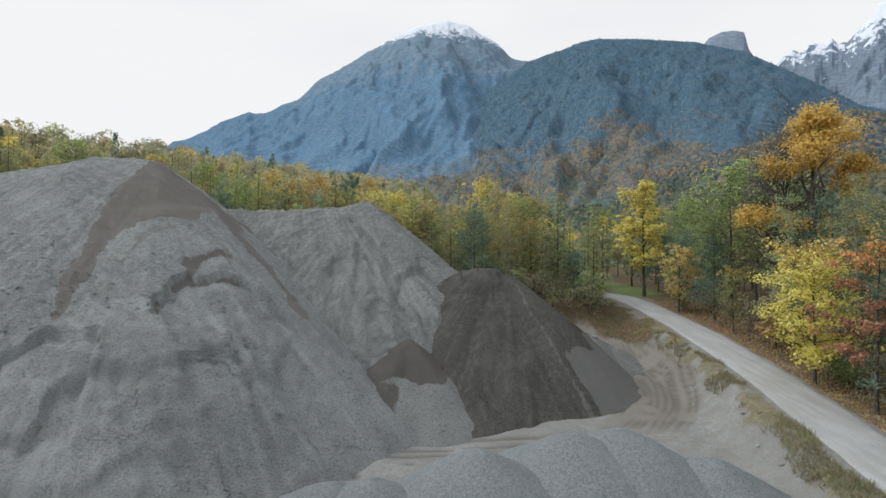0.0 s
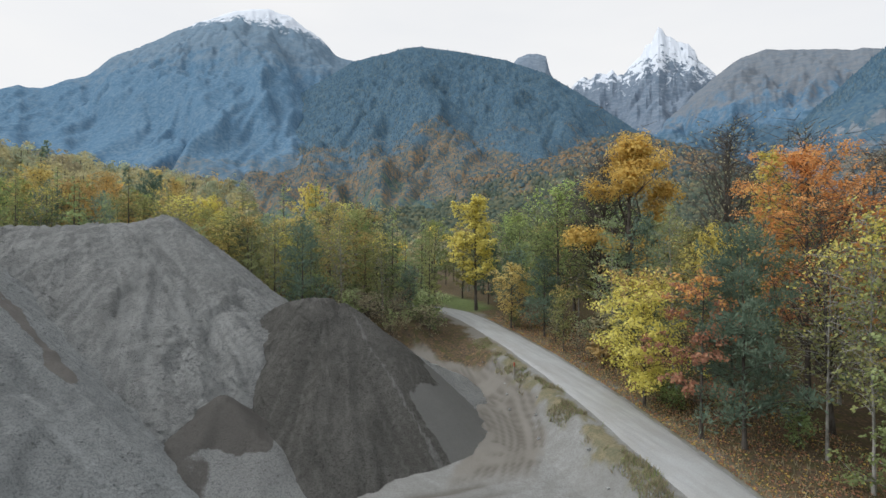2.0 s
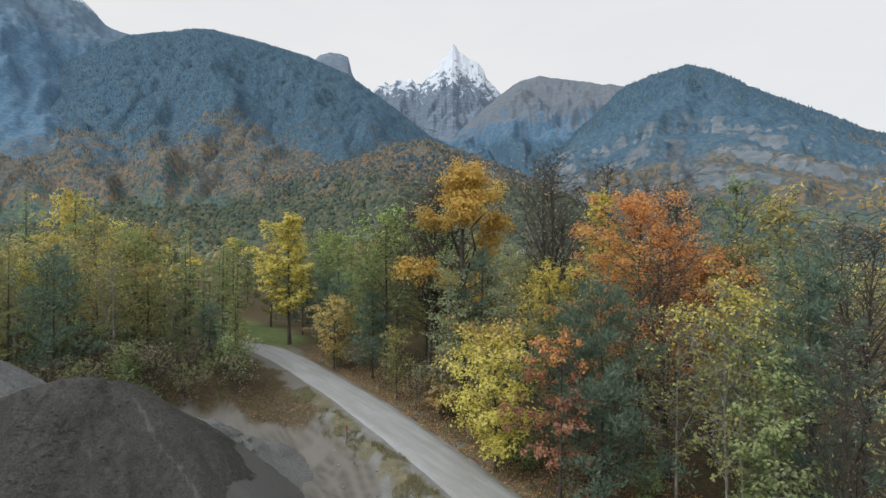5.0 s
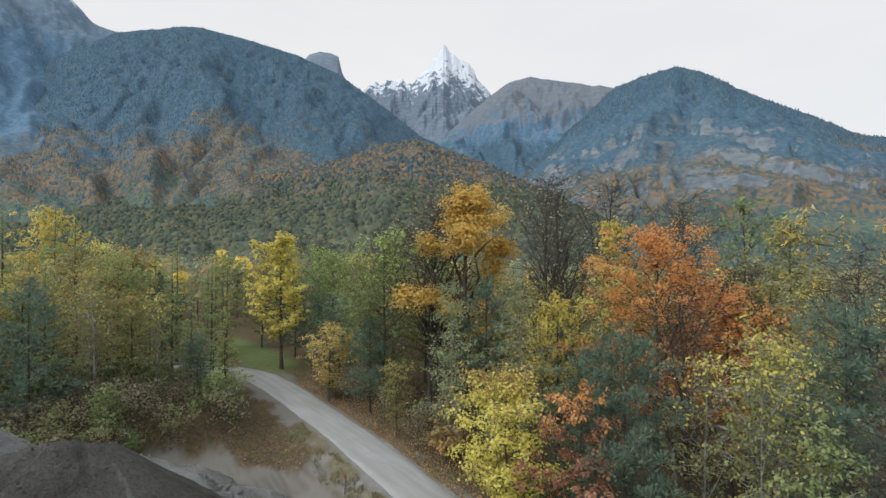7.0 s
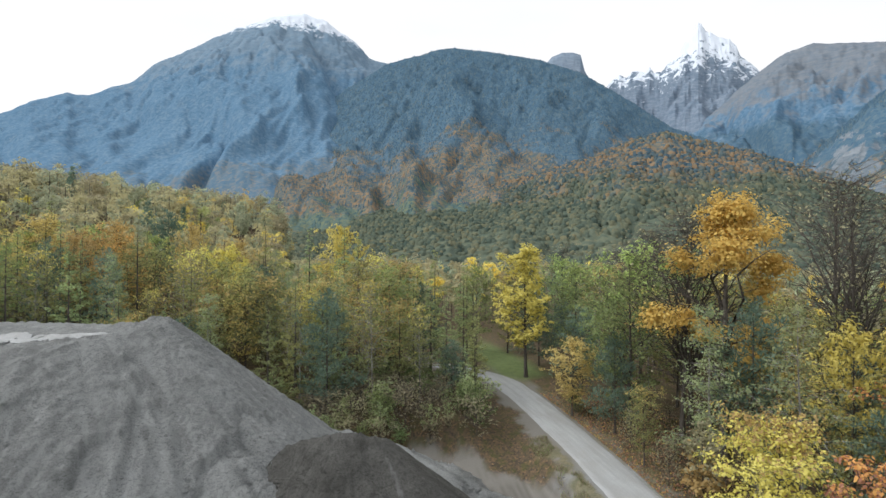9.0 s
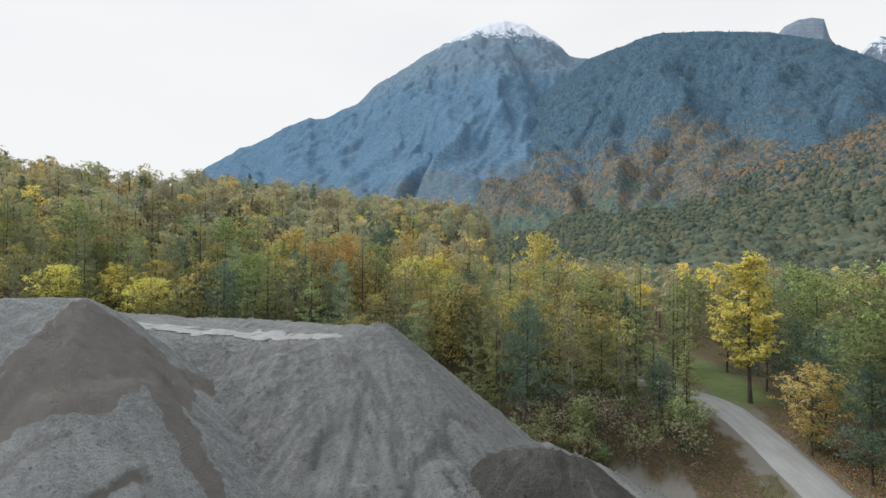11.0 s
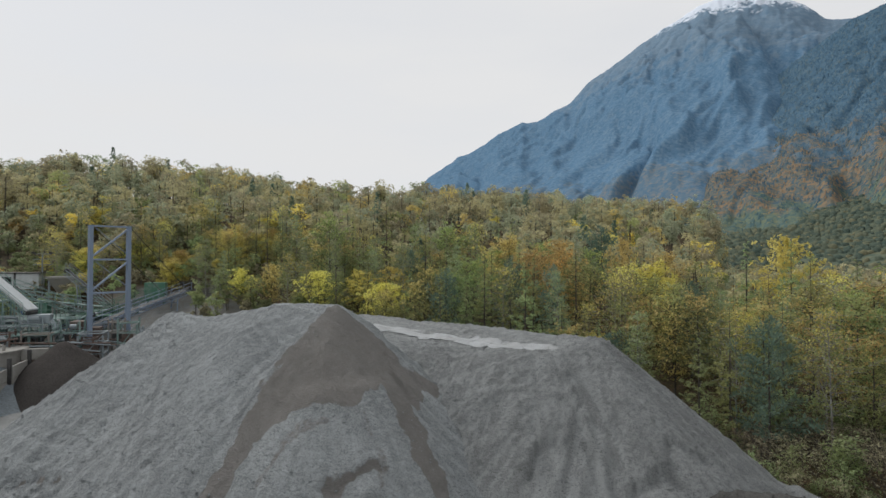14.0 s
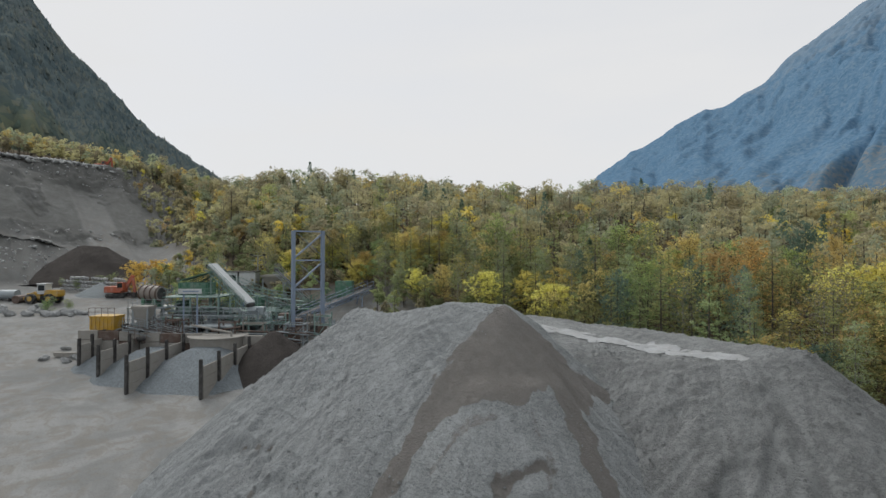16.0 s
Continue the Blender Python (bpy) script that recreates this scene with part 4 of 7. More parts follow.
M_MT_D = mountain_material("brown_alpine_ridge", HAZE_SPRUCE, HAZE_SPRUCE, HAZE_BLUE, (200.0, 600.0, 300.0), 12.0, ((0.125, 0.152, 0.185), (0.215, 0.218, 0.222)), 640.0, 0.9)
M_MT_E = mountain_material("cliffy_wooded_mountain", MIXED, RUSTY, HAZE_SPRUCE, (60.0, 270.0, 330.0), 10.0, ((0.11, 0.14, 0.165), (0.25, 0.27, 0.29)), 9000.0, 0.0, cliff=(130.0, 400.0))
M_MT_F = mountain_material("wooded_steep_slope", OLIVE, DEEP, DEEP, (130.0, 900.0, 200.0), 7.0, ((0.10, 0.105, 0.105), (0.19, 0.185, 0.18)), 240.0, 0.45)
M_MT_G = mountain_material("olive_wooded_spur", OLIVE, RUSTY, MIXED, (175.0, 330.0, 230.0), 8.0)

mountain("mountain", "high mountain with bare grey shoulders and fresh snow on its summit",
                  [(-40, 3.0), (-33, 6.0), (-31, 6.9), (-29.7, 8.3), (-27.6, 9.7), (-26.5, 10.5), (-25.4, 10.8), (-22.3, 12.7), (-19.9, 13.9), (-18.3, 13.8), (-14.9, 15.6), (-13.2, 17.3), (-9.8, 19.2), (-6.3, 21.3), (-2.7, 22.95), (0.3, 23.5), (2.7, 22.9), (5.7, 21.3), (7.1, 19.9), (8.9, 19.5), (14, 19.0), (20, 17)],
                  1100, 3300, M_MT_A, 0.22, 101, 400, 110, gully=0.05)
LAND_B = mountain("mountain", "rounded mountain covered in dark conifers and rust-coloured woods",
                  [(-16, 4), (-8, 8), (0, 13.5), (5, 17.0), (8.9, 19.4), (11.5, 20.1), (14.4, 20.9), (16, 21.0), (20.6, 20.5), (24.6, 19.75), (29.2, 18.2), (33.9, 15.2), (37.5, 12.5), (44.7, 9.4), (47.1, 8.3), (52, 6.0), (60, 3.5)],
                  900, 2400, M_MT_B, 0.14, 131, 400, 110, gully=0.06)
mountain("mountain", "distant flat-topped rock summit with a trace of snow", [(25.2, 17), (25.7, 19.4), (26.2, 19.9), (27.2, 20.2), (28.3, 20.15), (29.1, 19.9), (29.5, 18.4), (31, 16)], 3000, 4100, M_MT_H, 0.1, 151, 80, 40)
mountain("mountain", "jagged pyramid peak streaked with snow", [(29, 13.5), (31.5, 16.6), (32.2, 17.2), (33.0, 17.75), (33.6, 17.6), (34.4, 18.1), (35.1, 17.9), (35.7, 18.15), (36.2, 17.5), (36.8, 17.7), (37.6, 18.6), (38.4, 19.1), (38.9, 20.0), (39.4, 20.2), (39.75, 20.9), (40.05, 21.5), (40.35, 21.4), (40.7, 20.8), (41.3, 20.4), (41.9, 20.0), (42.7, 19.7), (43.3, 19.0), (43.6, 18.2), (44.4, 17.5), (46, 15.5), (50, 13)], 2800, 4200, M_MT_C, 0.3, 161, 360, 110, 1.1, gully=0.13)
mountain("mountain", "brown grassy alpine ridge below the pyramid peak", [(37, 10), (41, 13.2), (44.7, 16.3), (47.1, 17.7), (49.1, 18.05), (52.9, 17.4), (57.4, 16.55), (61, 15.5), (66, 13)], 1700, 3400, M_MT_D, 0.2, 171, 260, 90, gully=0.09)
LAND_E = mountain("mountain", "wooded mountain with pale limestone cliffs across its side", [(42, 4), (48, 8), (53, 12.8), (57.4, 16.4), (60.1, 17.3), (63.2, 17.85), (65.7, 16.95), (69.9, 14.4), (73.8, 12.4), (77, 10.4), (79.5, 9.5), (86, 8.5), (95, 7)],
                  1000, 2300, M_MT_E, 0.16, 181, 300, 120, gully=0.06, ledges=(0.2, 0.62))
LAND_F = mountain("mountain", "steep shadowed wooded mountainside above the quarry", [(-120, 24), (-100, 24.2), (-85.3, 22.2), (-83.8, 21.8), (-82.4, 20.8), (-80.2, 18.1), (-78.6, 16.8), (-76.6, 15.0), (-74.3, 12.5), (-72.6, 11.1), (-69.2, 9.0), (-66, 6.5), (-60, 3)], 330, 950, M_MT_F, 0.4, 191, 240, 90, 1.0, gully=0.09)
LAND_G = mountain("hill", "low wooded spur at the mountain's foot", [(-8, 1.5), (0, 3.4), (6.7, 4.9), (14, 6.4), (20.3, 7.6), (25, 8.8), (29.6, 10.0), (34, 11.5), (37, 12.1), (41, 10.7), (44.7, 9.5), (47.1, 8.4), (52, 6), (58, 3)], 620, 1350, M_MT_G, 0.16, 201, 220, 70, gully=0.07)


def crown_cover(name, label, grid, n, v0, v1, size, mat, seed, faces="ico"):
    """Treetops standing on a mountainside: low rounded crowns, one mesh for all."""
    r = np.random.default_rng(seed)
    px, py, h = grid
    rows = h.shape[0] - 3
    fi = (v0 + (v1 - v0) * np.sqrt(r.uniform((v0 / v1) ** 2 * 0.6, 1, n))) * (rows - 1)
    fj = r.uniform(0, h.shape[1] - 1.01, n)
    i, j = fi.astype(int), fj.astype(int)
    a, b = fi - i, fj - j
    at = lambda g: (g[i, j] * (1 - a) + g[i + 1, j] * a) * (1 - b) + (g[i, j + 1] * (1 - a) + g[i + 1, j + 1] * a) * b
    x, y, z = at(px), at(py), at(h)
    gap = fractal(x, y, size * 9, 3, 0.6, seed) > -0.8
    x, y, z = x[gap], y[gap], z[gap]
    ang = np.arange(6) * 1.0472
    ring = lambda rad, zz, off: [(rad * math.cos(w + off), rad * math.sin(w + off), zz) for w in ang]
    base = np.array([(0, 0, 0.42)] + ring(0.40, 0.2, 0.0) + ring(0.5, -0.5, 0.5))
    o = np.arange(6)
    tris = np.concatenate([np.stack([0 * o, 1 + o, 1 + (o + 1) % 6], 1), np.stack([1 + o, 7 + o, 1 + (o + 1) % 6], 1), np.stack([1 + (o + 1) % 6, 7 + o, 7 + (o + 1) % 6], 1)])
    if faces == "plain":
        base = np.array([(0, 0, 0.5)] + ring(0.5, -0.6, 0.0))
        tris = tris[:6]
    m, k = len(x), len(base)
    s = size * r.uniform(0.55, 1.25, m) ** 1.2
    tall = r.uniform(0.7, 1.15, m) if faces == "ico" else r.uniform(0.9, 1.5, m)
    spin = r.uniform(0, 6.283, m)
    c, q = np.cos(spin)[:, None], np.sin(spin)[:, None]
    bx, by = base[None, :, 0] * c - base[None, :, 1] * q, base[None, :, 0] * q + base[None, :, 1] * c
    pts = np.stack([bx, by, np.repeat(base[None, :, 2], m, 0) * tall[:, None]], -1) * s[:, None, None] * r.uniform(0.75, 1.25, (m, k, 1))
    pts += np.stack([x, y, z + 0.1 * s], 1)[:, None]
    f = (np.arange(m) * k)[:, None, None] + tris[None]
    me = quad_mesh(name, pts.reshape(-1, 3), f.reshape(-1, 3), mat)
    me.shade_smooth()
    tagged(new(name, me), label, "woods", kind="stuff")


crown_cover("spur_woods", "olive and rust-coloured treetops covering the low spur", LAND_G, 15000, 0.02, 1.0, 9.5, M_CROWN_NEAR, 301)
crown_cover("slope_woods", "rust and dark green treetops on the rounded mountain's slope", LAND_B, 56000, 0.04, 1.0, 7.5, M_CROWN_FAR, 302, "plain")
crown_cover("slope_woods", "dark olive treetops on the steep mountainside above the quarry", LAND_F, 15000, 0.02, 0.99, 5.5, M_CROWN_DARK, 304, "plain")
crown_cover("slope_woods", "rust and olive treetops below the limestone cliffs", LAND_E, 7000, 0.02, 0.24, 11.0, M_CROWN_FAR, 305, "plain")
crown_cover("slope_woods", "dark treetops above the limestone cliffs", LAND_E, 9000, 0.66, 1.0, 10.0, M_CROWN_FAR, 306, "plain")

# ---- trees ----
rng = np.random.default_rng(7)


def tubes(paths, sides=5):
    """Tapered tubes along paths [(points, radii)] as one vertex and face list."""
    vs, fs, base = [], [], 0
    ang = np.linspace(0, 2 * np.pi, sides, endpoint=False)
    for pts, rad in paths:
        pts = np.asarray(pts, float)
        d = np.gradient(pts, axis=0)
        d /= np.linalg.norm(d, axis=1, keepdims=True) + 1e-9
        ref = np.where(np.abs(d[:, 2:3]) > 0.9, [[1.0, 0, 0]], [[0, 0, 1.0]])
        u = np.cross(d, ref)
        u /= np.linalg.norm(u, axis=1, keepdims=True) + 1e-9
        w = np.cross(d, u)
        ring = pts[:, None] + np.asarray(rad)[:, None, None] * (u[:, None] * np.cos(ang)[None, :, None] + w[:, None] * np.sin(ang)[None, :, None])
        vs.append(ring.reshape(-1, 3))
        n = len(pts)
        i = np.arange(n - 1)[:, None] * sides + np.arange(sides)[None]
        j = np.arange(n - 1)[:, None] * sides + (np.arange(sides)[None] + 1) % sides
        fs.append((np.stack([i, j, j + sides, i + sides], -1).reshape(-1, 4)) + base)
        base += n * sides
    return np.concatenate(vs), np.concatenate(fs)


def leaf_quads(centres, size, flat=0.0, long=1.6, face=None, point=None):
    """Small folded leaves (four-cornered); face: the way their upper sides look, point: the way they stretch, else at random."""
    n = len(centres)
    if face is not None:
        face = face / (np.linalg.norm(face, axis=1, keepdims=True) + 1e-9)
        a = np.cross(face, rng.normal(size=(n, 3)))
    elif point is not None:
        a = point.copy()
    else:
        a = rng.normal(size=(n, 3))
        a[:, 2] *= 1.0 - flat
    a /= np.linalg.norm(a, axis=1, keepdims=True) + 1e-9
    b = np.cross(a, rng.normal(size=(n, 3)) if face is None else face)
    b /= np.linalg.norm(b, axis=1, keepdims=True) + 1e-9
    s = size * rng.uniform(0.6, 1.25, (n, 1))
    co = np.stack([centres - a * s * long * 0.5, centres + b * s * 0.5, centres + a * s * long * 0.5, centres - b * s * 0.5], 1)
    co[:, 1] += 0.12 * s * rng.normal(size=(n, 3))
    return co.reshape(-1, 3), np.arange(n * 4).reshape(n, 4)


def spray_leaves(c, r, n, up=0.6, squash=0.55):
    """Leaves on flattened sprays round the centres c with radii r: places and the way each looks."""
    k = rng.choice(len(c), n, p=r ** 2 / np.sum(r ** 2))
    d = rng.normal(size=(n, 3))
    d[:, 2] += 0.35
    d /= np.linalg.norm(d, axis=1, keepdims=True)
    at = c[k] + d * (r[k] * rng.uniform(0.2, 1.0, n) ** 0.7 * rng.choice([1.0, 1.0, 1.5], n))[:, None] * np.array([1, 1, squash])
    out = c[k] * np.array([1, 1, 0])
    out /= np.linalg.norm(out, axis=1, keepdims=True) + 0.3
    face = d * 0.7 + out * 0.35 + np.array([0, 0, up]) + rng.normal(size=(n, 3)) * 0.38
    return at, face, d


def bough(start, az, up, length, droop, n=4, wob=0.12):
    t = np.linspace(0, 1, n)
    d = np.array([np.cos(az) * np.cos(up), np.sin(az) * np.cos(up), np.sin(up)])
    p = start + d * length * t[:, None]
    p[:, 2] -= droop * length * t ** 2
    p[1:] += rng.normal(size=(n - 1, 3)) * wob * length * t[1:, None] * 0.5
    return p


def make_tree(kind, height, width, leaves, size, leaf_mat, bark, low=0.2, shape=None, up=0.6, droop=0.1, boughs=22, trunk=0.012, open_=0.0, lean=0.03, forks=0, second=None, clumps=None, style="leafy", spray=0.085, corners=4):
    """A prototype tree standing at the origin: trunk with limbs, and a crown of many small leaves on separate sprays."""
    root = new(kind)
    n = 9
    t = np.linspace(0, 1, n)
    sway = np.cumsum(rng.normal(size=(n, 2)) * lean * height / n, 0)
    tp = np.stack([sway[:, 0], sway[:, 1], t * height * 0.97 - 0.3], 1)
    r0 = trunk * height
    paths = [(tp, r0 * (1 - 0.93 * t) * np.where(t == 0, 1.4, 1.0))]
    pts, rad = [], []
    for f in range(forks):
        k = rng.integers(2, 5)
        b = bough(tp[k], rng.uniform(0, 6.28), 1.15, height * rng.uniform(0.35, 0.5), 0.0, 6, 0.08)
        paths.append((b, r0 * 0.55 * np.linspace(1, 0.12, 6)))
        pts += list(b[3:])
        rad += [width * spray] * 3
        for q in (2, 3, 4):
            tw = bough(b[q], rng.uniform(0, 6.28), 0.7 + rng.normal() * 0.2, height * 0.16, droop, 3)
            paths.append((tw, r0 * 0.2 * np.linspace(1, 0.2, 3)))
            pts += list(tw[1:])
            rad += [width * spray] * 2
    shape = shape or (lambda f: np.sin(np.pi * (0.12 + 0.86 * f)) ** 0.7)
    for i in range(boughs):
        f = (i + rng.uniform(0, 1)) / boughs
        h = low + (1 - low) * f * 0.97
        s = np.array([np.interp(h, t, tp[:, 0]), np.interp(h, t, tp[:, 1]), h * height * 0.97 - 0.3])
        ln = max(width * 0.5 * shape(f) * rng.uniform(0.6, 1.18), 0.25)
        az = i * 2.4 + rng.uniform(-0.5, 0.5)
        b = bough(s, az, up * (0.6 + 0.8 * f) + rng.normal() * 0.12, ln, droop, 4)
        paths.append((b, max(r0 * 0.32 * (1 - 0.8 * f), 0.012) * np.linspace(1, 0.2, 4)))
        if rng.uniform() < open_:
            continue
        reach = spray * width * (0.55 + 0.45 * ln / (0.5 * width))
        for q in (1, 2, 3):
            pts.append(b[q])
            rad.append(reach * rng.uniform(0.6, 1.1))
            if ln > 0.7:
                for way in ((-1, 1) if style == "leafy" else (rng.choice([-1, 1]),)):
                    tw = bough(b[q], az + way * rng.uniform(0.5, 1.1), 0.3 + rng.normal() * 0.3, ln * 0.42, droop, 2)
                    paths.append((tw, np.array([0.018, 0.007]) * (0.6 + height / 20)))
                    pts.append(tw[1])
                    rad.append(reach * rng.uniform(0.55, 1.15))
                    if style == "larch":
                        pts.append((tw[0] + tw[1]) / 2)
                        rad.append(reach * 0.7)
    v, f = tubes(paths[:1], 7)
    v2, f2 = tubes(paths[1:], 3)
    v, f = np.concatenate([v, v2]), np.concatenate([f, f2 + len(v)])
    trunk_me = quad_mesh("trunk", v, f, bark)
    trunk_me.shade_smooth()
    tr = new("trunk", trunk_me)
    tr.parent = root
    if leaves:
        pts, rad = np.array(pts), np.array(rad)
        if clumps is not None:
            # sprays gathered in the crown's few heavy lobes
            big = np.array(clumps)
            k = rng.choice(len(big), 150, p=big[:, 3] ** 2 / np.sum(big[:, 3] ** 2))
            d = rng.normal(size=(150, 3))
            d /= np.linalg.norm(d, axis=1, keepdims=True)
            pts = big[k, :3] + d * big[k, 3:4] * rng.uniform(0.3, 1.25, (150, 1)) * np.array([1, 1, 0.75])
            rad = rng.uniform(0.5, 0.95, 150)
        c, face, out = spray_leaves(pts, rad, leaves, 0.6, 0.75)
        ok = c[:, 2] > low * height * 0.55
        c, face, out = c[ok], face[ok], out[ok]
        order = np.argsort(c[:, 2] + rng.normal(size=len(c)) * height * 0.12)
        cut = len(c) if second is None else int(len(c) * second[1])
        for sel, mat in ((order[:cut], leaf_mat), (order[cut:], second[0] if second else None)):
            if not len(sel):
                continue
            if style == "leafy":
                v, f = leaf_quads(c[sel], size, face=face[sel])
            elif style == "larch":
                v, f = leaf_quads(c[sel], size, long=2.2, face=face[sel])
            else:
                v, f = leaf_quads(c[sel], size * 0.6, long=3.4, point=out[sel] + np.array([0, 0, 0.35]) + rng.normal(size=(len(sel), 3)) * 0.3)
            if corners == 3:
                v = v.reshape(-1, 4, 3)[:, :3].reshape(-1, 3)
                f = np.arange(len(v)).reshape(-1, 3)
            cr = new("crown", quad_mesh("crown", v, f, mat))
            cr.parent = root
    return root


def make_larch(height, width, leaves, size, leaf_mat, seed_low=0.12, open_=0.2):
    """A larch: straight trunk, level whorled branches that thin out upward."""
    return make_tree("larch_tree", height, width, leaves, size, leaf_mat, M_DARKBARK, seed_low, lambda f: (1 - f) ** 0.7 * 0.95 + 0.05, 0.12, 0.1, 60, 0.0095, open_, 0.008, style="larch", spray=0.075, corners=3)


def make_pine(height, width, leaves, size):
    return make_tree("pine_tree", height, width, leaves, size, LEAF["pine"], M_BARK, 0.15, lambda f: (1 - f) ** 0.55 * 0.9 + 0.14, 0.4, -0.08, 40, 0.011, 0.0, 0.012, style="pine", spray=0.11)


